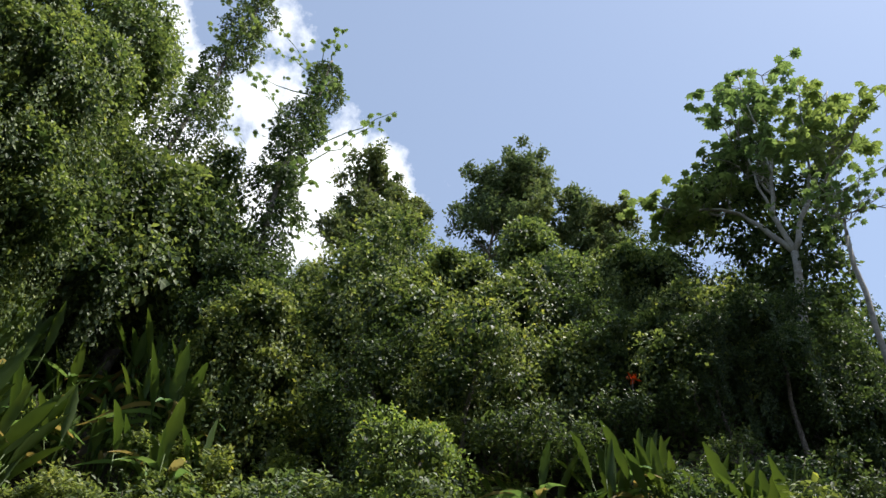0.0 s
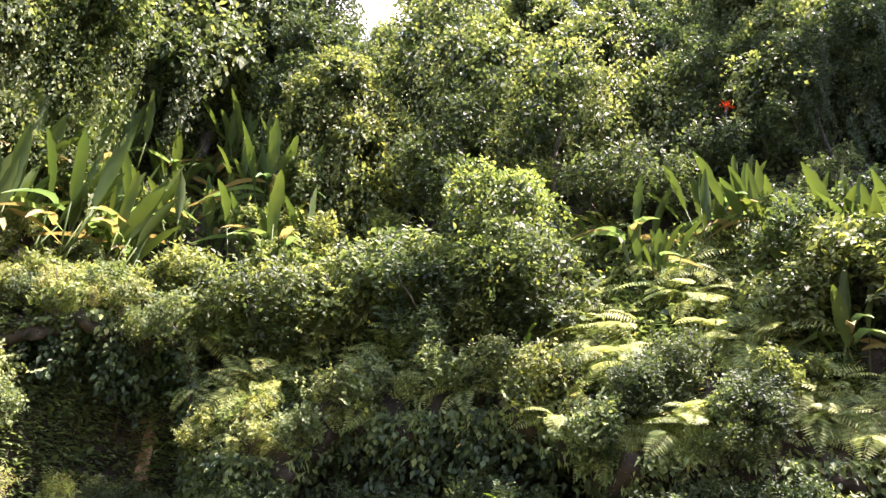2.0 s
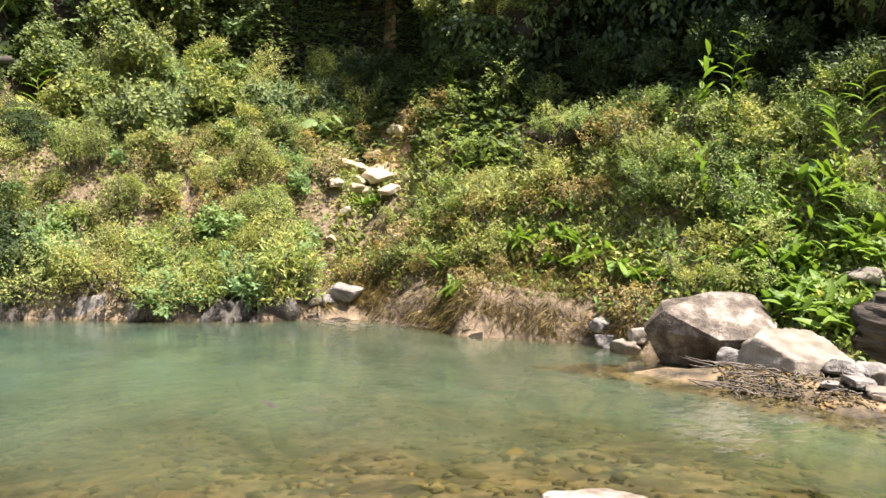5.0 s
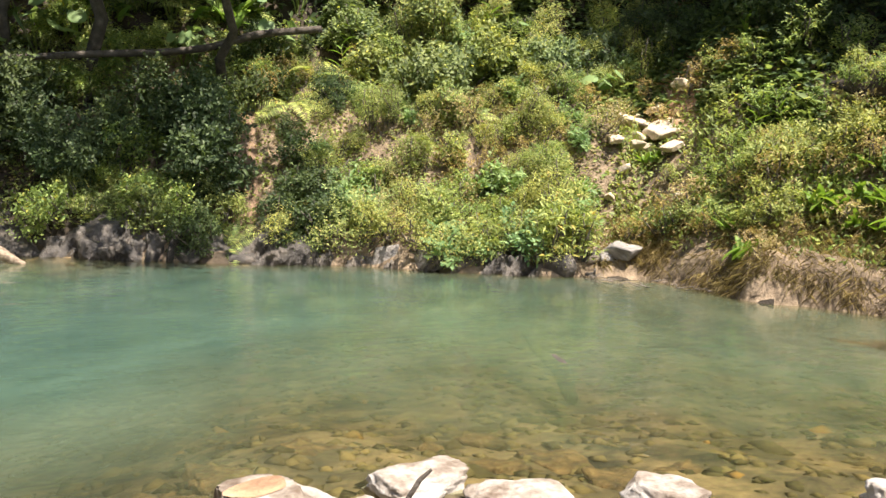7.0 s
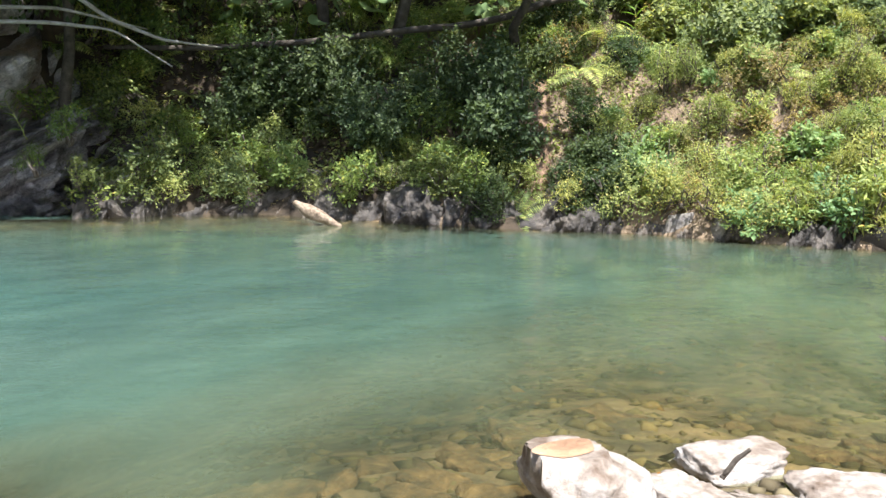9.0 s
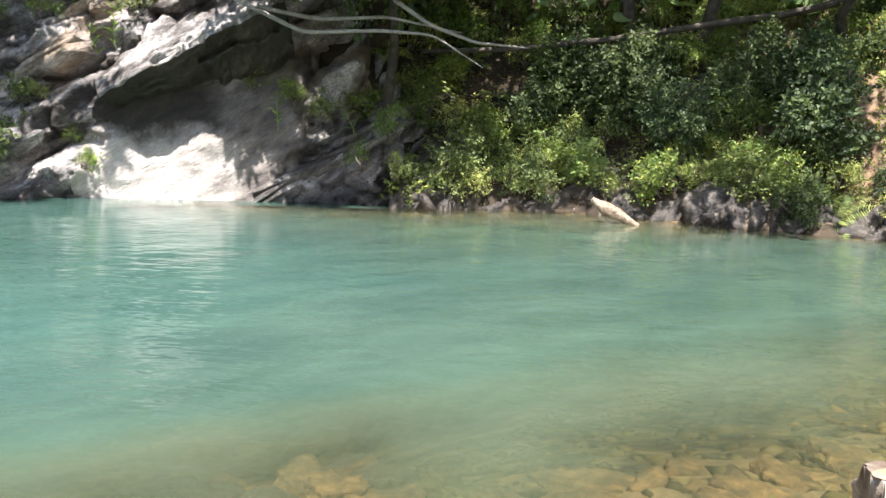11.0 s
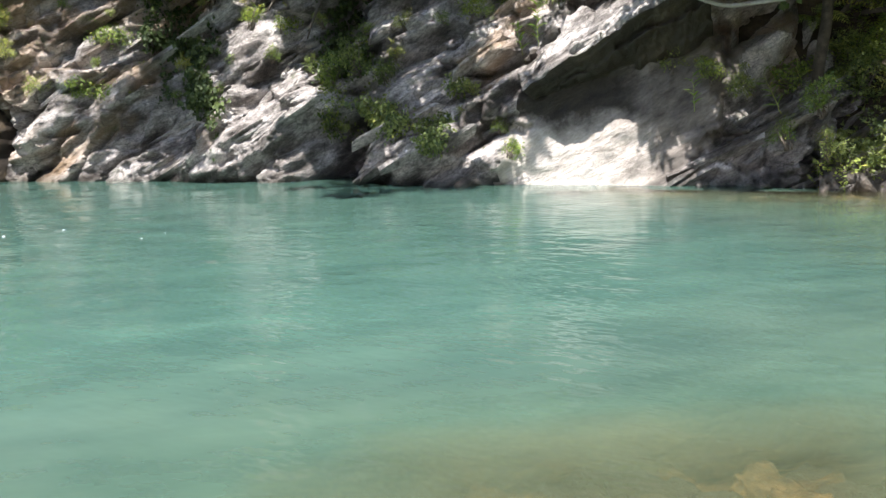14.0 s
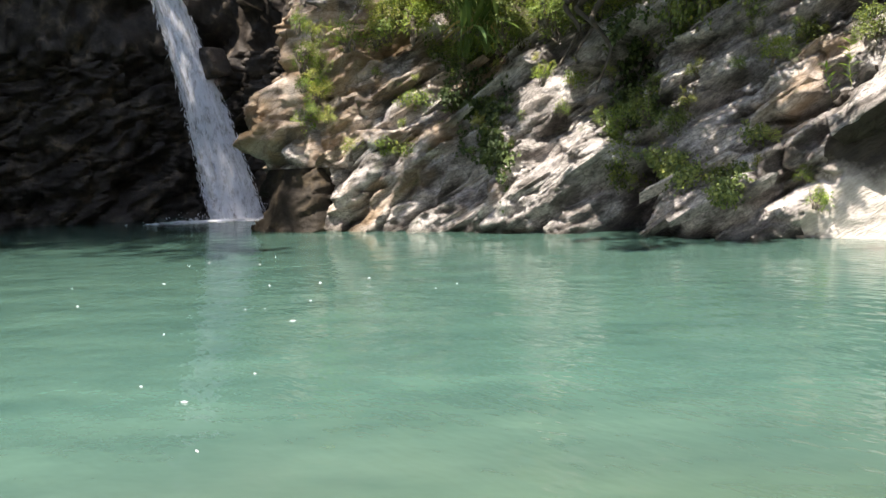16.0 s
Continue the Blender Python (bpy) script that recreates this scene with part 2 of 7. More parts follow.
SCAR_EARTH = plain_material("scar_earth", [(0.3, (0.10, 0.062, 0.036)), (0.5, (0.22, 0.145, 0.09)), (0.72, (0.36, 0.25, 0.165))], 2.6, 0.95, 0.9, 14)


def foam_material(name, clear):
    m, n, l, p = nodes_of(name)
    p.inputs["Base Color"].default_value, p.inputs["Roughness"].default_value = (0.80, 0.83, 0.89, 1), 0.8
    streak = ramp(n, l, noise_of(n, l, 2.4, 9, 0.72, ((2.2, 2.2, 0.9), (0, 0, 0))), [(0.34, (0.4, 0.4, 0.4)), (0.52, (1.0, 1.0, 1.0))]).outputs[0]
    see = n.new("ShaderNodeBsdfTransparent")
    glow = n.new("ShaderNodeBsdfTranslucent")
    glow.inputs["Color"].default_value = (0.80, 0.83, 0.89, 1)
    spray = n.new("ShaderNodeMixShader")
    spray.inputs[0].default_value = 0.4
    l.new(p.outputs[0], spray.inputs[1]), l.new(glow.outputs[0], spray.inputs[2])
    mix = n.new("ShaderNodeMixShader")
    if clear:
        l.new(streak, mix.inputs[0])
    else:
        mix.inputs[0].default_value = 1.0
    l.new(see.outputs[0], mix.inputs[1]), l.new(spray.outputs[0], mix.inputs[2]), l.new(mix.outputs[0], n["Material Output"].inputs[0])
    return m


FOAM, FOAM_FALL = foam_material("foam", False), foam_material("falling_water", True)
# near shore stones: bearing, distance, width, depth, height, label
NEAR_STONES = (
    (45.0, 3.95, 0.62, 0.58, 0.44, "large pale stone with a hollow worn in its top"), (39.6, 4.02, 0.40, 0.34, 0.26, "rounded pale grey stone in the shallows"),
    (36.8, 4.55, 0.62, 0.42, 0.28, "pale brown-stained stone in the shallows"), (33.2, 3.95, 0.66, 0.5, 0.22, "flat white sunlit stone on the shore"),
    (29.5, 4.4, 0.52, 0.42, 0.26, "white rounded stone at the water's edge"), (20.6, 4.66, 0.46, 0.4, 0.26, "white rounded stone at the water's edge"),
    (5.8, 5.25, 0.66, 0.5, 0.32, "pale yellow-stained stone at the water's edge"), (26.0, 4.0, 0.5, 0.4, 0.2, "flat white sunlit stone on the shore"),
    (35.3, 4.25, 0.16, 0.12, 0.10, "small reddish stone between the larger ones"), (36.2, 4.15, 0.22, 0.17, 0.13, "small dark stone between the larger ones"),
    (31.6, 4.25, 0.2, 0.16, 0.12, "small brown stone between the larger ones"), (42.0, 3.75, 0.36, 0.3, 0.18, "pale stone on the shore"), (38.0, 3.7, 0.4, 0.34, 0.18, "pale stone on the shore"),
)


def water_material():
    m, n, l, p = nodes_of("pool_water")
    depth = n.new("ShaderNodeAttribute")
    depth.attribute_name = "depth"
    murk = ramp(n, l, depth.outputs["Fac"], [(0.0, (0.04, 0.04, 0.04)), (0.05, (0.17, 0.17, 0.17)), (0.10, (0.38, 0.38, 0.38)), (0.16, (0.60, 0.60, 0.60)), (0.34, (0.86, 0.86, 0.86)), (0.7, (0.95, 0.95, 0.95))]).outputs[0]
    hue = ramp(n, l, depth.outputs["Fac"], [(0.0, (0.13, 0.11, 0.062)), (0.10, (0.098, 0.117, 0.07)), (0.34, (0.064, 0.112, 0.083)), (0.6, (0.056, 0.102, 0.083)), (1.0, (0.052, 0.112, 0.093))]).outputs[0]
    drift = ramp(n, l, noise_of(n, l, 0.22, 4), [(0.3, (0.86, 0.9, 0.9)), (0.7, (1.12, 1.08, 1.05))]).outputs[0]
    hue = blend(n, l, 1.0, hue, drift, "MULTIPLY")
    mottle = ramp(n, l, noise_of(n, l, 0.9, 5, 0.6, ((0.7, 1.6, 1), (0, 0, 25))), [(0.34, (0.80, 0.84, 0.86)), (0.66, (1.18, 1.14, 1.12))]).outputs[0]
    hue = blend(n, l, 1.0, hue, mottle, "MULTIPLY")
    body = n.new("ShaderNodeBsdfDiffuse")
    l.new(hue, body.inputs["Color"])
    clear = n.new("ShaderNodeBsdfTransparent")
    clear.inputs["Color"].default_value = (0.86, 0.88, 0.73, 1)
    inside = n.new("ShaderNodeMixShader")
    l.new(murk, inside.inputs[0]), l.new(clear.outputs[0], inside.inputs[1]), l.new(body.outputs[0], inside.inputs[2])
    a = noise_of(n, l, 0.8, 3, 0.5, ((0.8, 1.3, 1), (0, 0, 25)))
    fine = noise_of(n, l, 3.8, 2, 0.5, ((0.8, 1.5, 1), (0, 0, -20)))
    gust = ramp(n, l, noise_of(n, l, 0.5, 3), [(0.35, (0.35, 0.35, 0.35)), (0.65, (1.1, 1.1, 1.1))]).outputs[0]
    b = blend(n, l, 1.0, fine, gust, "MULTIPLY")
    s = n.new("ShaderNodeMath")
    s.operation = "MULTIPLY_ADD"
    s.inputs[1].default_value = 0.5
    l.new(b, s.inputs[0]), l.new(a, s.inputs[2])
    bp = n.new("ShaderNodeBump")
    bp.inputs["Strength"].default_value, bp.inputs["Distance"].default_value = 0.5, 0.06
    l.new(s.outputs[0], bp.inputs["Height"])
    shine = n.new("ShaderNodeBsdfGlossy")
    shine.inputs["Roughness"].default_value = 0.06
    l.new(bp.outputs[0], shine.inputs["Normal"])
    fr = n.new("ShaderNodeFresnel")
    fr.inputs["IOR"].default_value = 1.33
    l.new(bp.outputs[0], fr.inputs["Normal"])
    top = n.new("ShaderNodeMixShader")
    l.new(fr.outputs[0], top.inputs[0]), l.new(inside.outputs[0], top.inputs[1]), l.new(shine.outputs[0], top.inputs[2])
    l.new(top.outputs[0], n["Material Output"].inputs[0])
    return m


WATER = water_material()


# ---- mesh tools ----
rng = np.random.default_rng(7)


def mesh_of(name, verts, faces, material, smooth=False):
    me = bpy.data.meshes.new(name)
    v = np.asarray(verts, dtype=np.float32).reshape(-1, 3)
    f = np.asarray(faces, dtype=np.int32)
    k = f.shape[1]
    me.vertices.add(len(v)), me.loops.add(f.size), me.polygons.add(len(f))
    me.vertices.foreach_set("co", v.ravel())
    me.loops.foreach_set("vertex_index", f.ravel())
    me.polygons.foreach_set("loop_start", np.arange(0, f.size, k, dtype=np.int32))
    if smooth:
        me.polygons.foreach_set("use_smooth", np.ones(len(f), dtype=bool))
    me.materials.append(material)
    me.update(calc_edges=True)
    me.validate()
    return me


def part(name, me, parent, label=""):
    ob = new(name, me)
    ob.parent = parent
    return tagged(ob, label)


def unit(a):
    return a / np.maximum(np.linalg.norm(a, axis=-1, keepdims=True), 1e-9)


def leaves(base, tip_dir, face, length, width):
    """Folded leaves: two triangles each, from a base along tip_dir, the upper side towards face."""
    n = len(base)
    d = unit(tip_dir)
    side = unit(np.cross(d, face))
    up = np.cross(side, d)
    ln, wd = np.broadcast_to(length, (n,))[:, None], np.broadcast_to(width, (n,))[:, None]
    mid = base + d * ln * 0.48
    v = np.stack([base, mid - side * wd / 2 + up * wd * 0.16, base + d * ln - up * ln * 0.10, mid + side * wd / 2 + up * wd * 0.16], 1).reshape(-1, 3)
    i = np.arange(n)[:, None] * 4
    f = np.concatenate([i + [0, 1, 2], i + [0, 2, 3]], 0)
    return v, f


def merge(chunks):
    vs, fs, k = [], [], 0
    for v, f in chunks:
        vs.append(v), fs.append(np.asarray(f) + k)
        k += len(v)
    return np.concatenate(vs), np.concatenate(fs)


def tube(points, radii, sides=7):
    """A tapered round rod along points, as triangles."""
    pts = np.asarray(points, float)
    rad = np.broadcast_to(radii, (len(pts),))
    t = unit(np.gradient(pts, axis=0))
    ref = np.where(np.abs(t[:, 2:3]) > 0.9, [[1.0, 0, 0]], [[0, 0, 1.0]])
    a = unit(np.cross(t, ref))
    b = np.cross(t, a)
    ang = np.linspace(0, 2 * np.pi, sides, endpoint=False)
    v = pts[:, None] + rad[:, None, None] * (np.cos(ang)[None, :, None] * a[:, None] + np.sin(ang)[None, :, None] * b[:, None])
    f = []
    for i in range(len(pts) - 1):
        for j in range(sides):
            p, q = i * sides + j, i * sides + (j + 1) % sides
            f += [(p, q, q + sides), (p, q + sides, p + sides)]
    for row in (0, len(pts) - 1):
        o = row * sides
        f += [(o, o + j, o + j + 1) if row else (o, o + j + 1, o + j) for j in range(1, sides - 1)]
    return v.reshape(-1, 3), np.array(f)


def bent(start, end, sag=0.0, wobble=0.0, n=9, seed=0):
    r = np.random.default_rng(seed)
    u = np.linspace(0, 1, n)[:, None]
    p = np.asarray(start) * (1 - u) + np.asarray(end) * u
    p[:, 2] -= sag * 4 * (u * (1 - u))[:, 0]
    w = r.normal(0, wobble, (n, 3))
    w[0] = w[-1] = 0
    return p + w


def waves(x, y, scale, seed, octaves=4):
    """Smooth noise about 0 with amplitude about 1, from crossing waves."""
    r = np.random.default_rng(seed)
    out, amp = np.zeros(np.broadcast(x, y).shape), 1.0
    for o in range(octaves):
        for _ in range(4):
            a, ph = r.uniform(0, 2 * np.pi), r.uniform(0, 2 * np.pi)
            k = 2 ** o / scale * r.uniform(0.7, 1.4)
            out += amp * 0.35 * np.sin(k * (np.cos(a) * x + np.sin(a) * y) * 2 * np.pi + ph)
        amp *= 0.5
    return out


# ---- the lie of the land ----
SHORE_AZ = (-180, -120, -60, -30, -16, -8, 0, 4, 8, 15.5, 19, 22, 26, 30, 36, 41, 47, 54, 58.5, 64, 67, 74, 79, 84, 91, 96, 101, 105.5, 114, 118, 126, 132.4, 133.4, 137, 140, 144, 151.5, 165, 180)
SHORE_R = (3, 6, 20, 12.6, 11.8, 12.1, 12.7, 13.5, 14.4, 14.9, 16.2, 17.3, 17.0, 16.6, 16.4, 16.9, 16.6, 16.8, 16.9, 17.8, 18.1, 17.3, 16.7, 16.7, 16.8, 17.2, 17.7, 18.2, 20, 20.6, 22.7, 24.9, 33.0, 33.5, 36.5, 36.5, 37, 30, 3)
BANK = ((0, 0.35, 1.4, 3.0, 5.0, 6.0, 6.6, 8.0, 10, 12, 16, 22, 40, 90, 400), (0.0, 0.45, 1.25, 3.0, 5.1, 6.1, 9.0, 12.3, 16.3, 19.3, 25, 32, 48, 65, 70))
CLIFF = ((0, 1.4, 2.4, 4.0, 6.0, 10, 14, 25, 60, 400), (-2.5, -1.5, 1.5, 5.5, 8.2, 13, 19, 32, 52, 60))
NEAR_AZ, NEAR_R = (-180, -100, -35, 0, 6, 20, 30, 37, 45, 55, 65, 80, 120, 150, 165, 180), (0.2, 0.5, 2.6, 4.9, 5.0, 4.4, 4.2, 4.2, 3.7, 2.9, 2.4, 2.1, 2.0, 1.8, 1.2, 0.2)


def ground(x, y):
    """The height of the land, or of the pool's bed, at a place of the plan."""
    x, y = np.asarray(x, float), np.asarray(y, float)
    az, r = np.degrees(np.arctan2(y, x)), np.hypot(x, y)
    rs, rn = np.interp(az, SHORE_AZ, SHORE_R), np.interp(az, NEAR_AZ, NEAR_R)
    out = r - rs - 0.25 * waves(x, y, 3.0, 11, 2) * np.clip(r - 5, 0, 1)
    w = np.clip((az - 75) / 8, 0, 1)
    w = w * w * (3 - 2 * w)
    rise = (1 - w) * np.interp(out, *BANK) + w * np.interp(out, *CLIFF)
    rise = rise + np.clip(out, 0, 3) / 3 * (0.35 * waves(x, y, 5.0, 3, 3) + 0.12 * waves(x, y, 1.1, 5, 3))
    deep = np.interp(az, (-30, 0, 20, 45, 75, 100), (0.35, 0.45, 0.5, 0.74, 1.8, 2.4))
    slope = np.interp(az, (-30, 0, 20, 45, 60, 75, 100), (0.09, 0.1, 0.1, 0.12, 0.17, 0.25, 0.5))
    shelf = np.interp(az, (50, 60, 78, 92, 100), (0.40, 0.17, 0.20, 0.45, 1.2))
    # a drowned shelf of rock before the deep
    off_shore = np.maximum(r - rn, 0)
    ledge = np.interp(az, (38, 48, 72, 84), (0, 1, 1, 0))
    off_shore = off_shore * (1 - ledge) + ledge * np.interp(off_shore, (0, 0.8, 1.9, 3.2), (0.5, 0.95, 1.4, 3.2)) + ledge * np.maximum(off_shore - 3.2, 0)
    # towards the fall the near bed drops slowly before it falls away
    shoal = np.interp(az, (72, 80, 102, 120), (0, 0.9, 0.8, 0.1))
    off_shore = off_shore * (1 - shoal) + shoal * (np.interp(off_shore, (0, 1.4, 1.9, 2.5, 3.2), (0.1, 0.30, 0.55, 1.7, 3.0)) + np.maximum(off_shore - 3.2, 0))
    bed = -np.minimum(np.minimum(deep, slope * off_shore), shelf * np.maximum(-out, 0) + np.interp(az, (92, 100), (0.02, 1.5))) + 0.05 * waves(x, y, 1.6, 8, 3) * np.clip(r - rn, 0, 1)
    shore = 0.05 + 0.06 * np.maximum(rn - r, 0)
    land = np.interp(r, (0, 3, 8, 16, 40, 90, 400), (0.1, 0.2, 0.8, 4, 22, 45, 60))
    behind = np.clip((np.abs(((az - 250 + 180) % 360) - 180) - 0) / -20 + 4.0, 0, 1)
    # a low spit of gravel runs out from the foot of the bank
    spit = 0.16 * np.clip((12.6 - np.abs(r - 11.2) * 7 - np.abs(az + 9.5) * 0.9 + 0.8 * waves(x, y, 0.9, 14, 3)) / 6, -1, 1)
    bed = np.maximum(bed, np.where(spit > -0.16, spit, -9))
    z = np.where(out > 0, rise, np.where(r < rn, shore, bed))
    return z * (1 - behind) + np.where(r < rn, shore, land) * behind


def place(az, r, sink=0.0):
    x, y = r * math.cos(radians(az)), r * math.sin(radians(az))
    return Vector((x, y, float(ground(x, y)) - sink))


AZ = np.concatenate([np.arange(-180, -50, 3.0), np.arange(-50, 160, 0.75), np.arange(160, 180, 3.0)])
RAD = np.concatenate([np.linspace(0.3, 9, 36), np.linspace(9.1, 15, 44), np.linspace(15.2, 30, 66), np.linspace(31, 60, 20), np.geomspace(64, 2500, 14)])
ga, gr = np.meshgrid(np.radians(AZ), RAD, indexing="ij")
gx, gy = gr * np.cos(ga), gr * np.sin(ga)
gz = ground(gx, gy)
na, nr = gx.shape
ii, jj = np.meshgrid(np.arange(na), np.arange(nr - 1), indexing="ij")
quads = np.stack([ii * nr + jj, ii * nr + jj + 1, ((ii + 1) % na) * nr + jj + 1, ((ii + 1) % na) * nr + jj], -1).reshape(-1, 4)
land = mesh_of("ground", np.stack([gx, gy, gz], -1), quads, SOIL, True)
land.materials.append(BED)
wet = (gz.ravel()[quads].max(1) < np.where(gr.ravel()[quads].max(1) < 12.0, 0.3, 0.03)) & (gr.ravel()[quads].max(1) < 45)
land.materials.append(EDGE_SOIL)
middle = quads.min(1)
on_az, on_out = np.degrees(ga.ravel()[middle]), gr.ravel()[middle] - np.interp(np.degrees(ga.ravel()[middle]), SHORE_AZ, SHORE_R)
open_bank = (on_az > -30) & (on_az < 58) & (on_out > -0.3) & (on_out < 4.4) & ~wet
land.polygons.foreach_set("material_index", np.where(open_bank, 2, wet).astype(np.int32))
tagged(new("ground", land), "steep earthen river bank, forest floor and stony pool bed", "ground", kind="structure")

WR = np.concatenate([np.linspace(1.0, 12, 40), np.linspace(12.4, 42, 60)])
WA = np.arange(-60, 178, 1.0)
wa, wr = np.meshgrid(np.radians(WA), WR, indexing="ij")
wx, wy = wr * np.cos(wa), wr * np.sin(wa)
wz = ground(wx, wy)
na, nr = wx.shape
ii, jj = np.meshgrid(np.arange(na - 1), np.arange(nr - 1), indexing="ij")
quads = np.stack([ii * nr + jj, ii * nr + jj + 1, (ii + 1) * nr + jj + 1, (ii + 1) * nr + jj], -1).reshape(-1, 4)
quads = quads[wz.ravel()[quads].min(1) < 0.05]
pool = mesh_of("water", np.stack([wx, wy, 0 * wx], -1), quads, WATER, True)
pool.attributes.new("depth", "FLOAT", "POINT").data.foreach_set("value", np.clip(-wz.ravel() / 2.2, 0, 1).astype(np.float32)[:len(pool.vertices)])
tagged(new("water", pool), "clear turquoise river pool, brown and shallow near the stones", "water", kind="structure")


# ---- rock ----
def stone_mesh(name, seed, size, material, cuts=7, detail=4, rough=0.03, flat=None, worn=0.0):
    """An angular stone: a ball cut by chance planes, roughened; its base at z = 0."""
    r = np.random.default_rng(seed)
    bm = bmesh.new()
    bmesh.ops.create_icosphere(bm, subdivisions=detail, radius=1.0)
    d = unit(np.array([v.co[:] for v in bm.verts]))
    f = np.array([[v.index for v in t.verts] for t in bm.faces])
    bm.free()
    axes = np.array([(1, 0, 0), (-1, 0, 0), (0, 1, 0), (0, -1, 0), (0, 0, 1), (0, 0, -1.0)])
    n = np.concatenate([unit(axes + r.normal(0, 0.22, (6, 3))), unit(r.normal(size=(cuts, 3)))])
    h = np.concatenate([r.uniform(0.5, 0.72, 6), r.uniform(0.68, 0.95, cuts)])
    if flat:
        n[4], h[4] = unit(np.array(flat, float)), 0.4
    dots = np.maximum(d @ n.T, 1e-3)
    rad = np.minimum((h / dots).min(1), 1.25)
    rad = rad * (1 - worn) + 0.75 * worn
    p = d * rad[:, None]
    bumpy = np.zeros(len(p))
    for octave in range(4):
        for _ in range(5):
            k = unit(r.normal(size=3)) * 4.5 * 2.1 ** octave
            bumpy += 0.55 ** octave * 0.8 * np.sin(p @ k * r.uniform(0.7, 1.3) + r.uniform(0, 6.28) + 1.5 * np.sin(p @ np.roll(k, 1) * 0.6))
    p = p * (1 + rough * bumpy[:, None] * 0.5)
    p = p / (p.max(0) - p.min(0)) * np.array(size)
    p[:, 2] -= np.quantile(p[:, 2], 0.12)
    return mesh_of(name, p, f, material, False)


def stone(name, seed, size, material, label, m, category="rock", group="", **more):
    ob = tagged(new(name, stone_mesh(name, seed, size, material, **more)), label, category, group)
    ob.matrix_basis = m
    return ob


def cliff_material():
    m, n, l, p = nodes_of("bedded_rock")
    a = noise_of(n, l, 0.7, 8, 0.65, ((1, 1, 3.2), (0, -35, 0)))
    b = noise_of(n, l, 5.5, 8, 0.7, ((1, 1, 6.0), (0, -35, 0)))
    c = noise_of(n, l, 0.45, 4, 0.5)
    col = ramp(n, l, a, [(0.30, (0.035, 0.03, 0.025)), (0.43, (0.105, 0.094, 0.086)), (0.55, (0.39, 0.368, 0.352)), (0.72, (0.74, 0.71, 0.68))]).outputs[0]
    col = blend(n, l, 0.8, col, ramp(n, l, b, [(0.32, (0.30, 0.30, 0.31)), (0.48, (1.1, 1.1, 1.1)), (0.7, (1.6, 1.58, 1.54))]).outputs[0], "MULTIPLY")
    speck = ramp(n, l, noise_of(n, l, 15, 7, 0.75), [(0.38, (0.45, 0.45, 0.45)), (0.60, (1.5, 1.5, 1.5))]).outputs[0]
    col = blend(n, l, 0.6, col, speck, "MULTIPLY")
    # iron-stained towards the gorge
    place_of = n.new("ShaderNodeNewGeometry")
    west = n.new("ShaderNodeSeparateXYZ")
    l.new(place_of.outputs["Position"], west.inputs[0])
    rusty = n.new("ShaderNodeMapRange")
    rusty.inputs[1].default_value, rusty.inputs[2].default_value, rusty.inputs[3].default_value, rusty.inputs[4].default_value = -8.0, -15.5, -0.04, 0.20
    l.new(west.outputs["X"], rusty.inputs[0])
    stained = n.new("ShaderNodeMath")
    stained.operation = "ADD"
    l.new(c, stained.inputs[0]), l.new(rusty.outputs[0], stained.inputs[1])
    washed = n.new("ShaderNodeMapRange")
    washed.inputs[1].default_value, washed.inputs[2].default_value, washed.inputs[3].default_value, washed.inputs[4].default_value = 0.6, 2.6, -0.12, 0.0
    l.new(west.outputs["Z"], washed.inputs[0])
    rinsed = n.new("ShaderNodeMath")
    rinsed.operation = "ADD"
    l.new(stained.outputs[0], rinsed.inputs[0]), l.new(washed.outputs[0], rinsed.inputs[1])
    ochre = ramp(n, l, rinsed.outputs[0], [(0.56, (0, 0, 0)), (0.70, (1, 1, 1))]).outputs[0]
    col = blend(n, l, ochre, col, blend(n, l, 0.55, col, (0.46, 0.31, 0.17)))
    moss = ramp(n, l, noise_of(n, l, 1.3, 7, 0.7), [(0.60, (0, 0, 0)), (0.70, (1, 1, 1))]).outputs[0]
    col = blend(n, l, moss, col, blend(n, l, 0.6, col, (0.06, 0.09, 0.02)))
    crack = n.new("ShaderNodeTexVoronoi")
    crack.feature = "DISTANCE_TO_EDGE"
    crack.inputs["Scale"].default_value = 2.0
    mp = n.new("ShaderNodeMapping")
    mp.vector_type = "TEXTURE"
    mp.inputs["Scale"].default_value, mp.inputs["Rotation"].default_value = (1.4, 1.4, 0.42), (0, radians(-36), 0)
    tc = n.new("ShaderNodeTexCoord")
    l.new(tc.outputs["Object"], mp.inputs[0]), l.new(mp.outputs[0], crack.inputs["Vector"])
    joint = ramp(n, l, crack.outputs["Distance"], [(0.0, (0.25, 0.25, 0.25)), (0.035, (1, 1, 1))]).outputs[0]
    col = blend(n, l, 0.6, col, joint, "MULTIPLY")
    # the splash line by the water is wet: darker stone with a gloss
    pos = n.new("ShaderNodeNewGeometry")
    xyz = n.new("ShaderNodeSeparateXYZ")
    l.new(pos.outputs["Position"], xyz.inputs[0])
    wet_line = n.new("ShaderNodeMapRange")
    wet_line.inputs[1].default_value, wet_line.inputs[2].default_value, wet_line.inputs[3].default_value, wet_line.inputs[4].default_value = 0.08, 0.28, 1, 0
    l.new(xyz.outputs["Z"], wet_line.inputs[0])
    col = blend(n, l, wet_line.outputs[0], col, blend(n, l, 1.0, col, (0.38, 0.38, 0.36), "MULTIPLY"))
    l.new(col, p.inputs["Base Color"])
    gloss = n.new("ShaderNodeMapRange")
    gloss.inputs[3].default_value, gloss.inputs[4].default_value = 0.5, 0.28
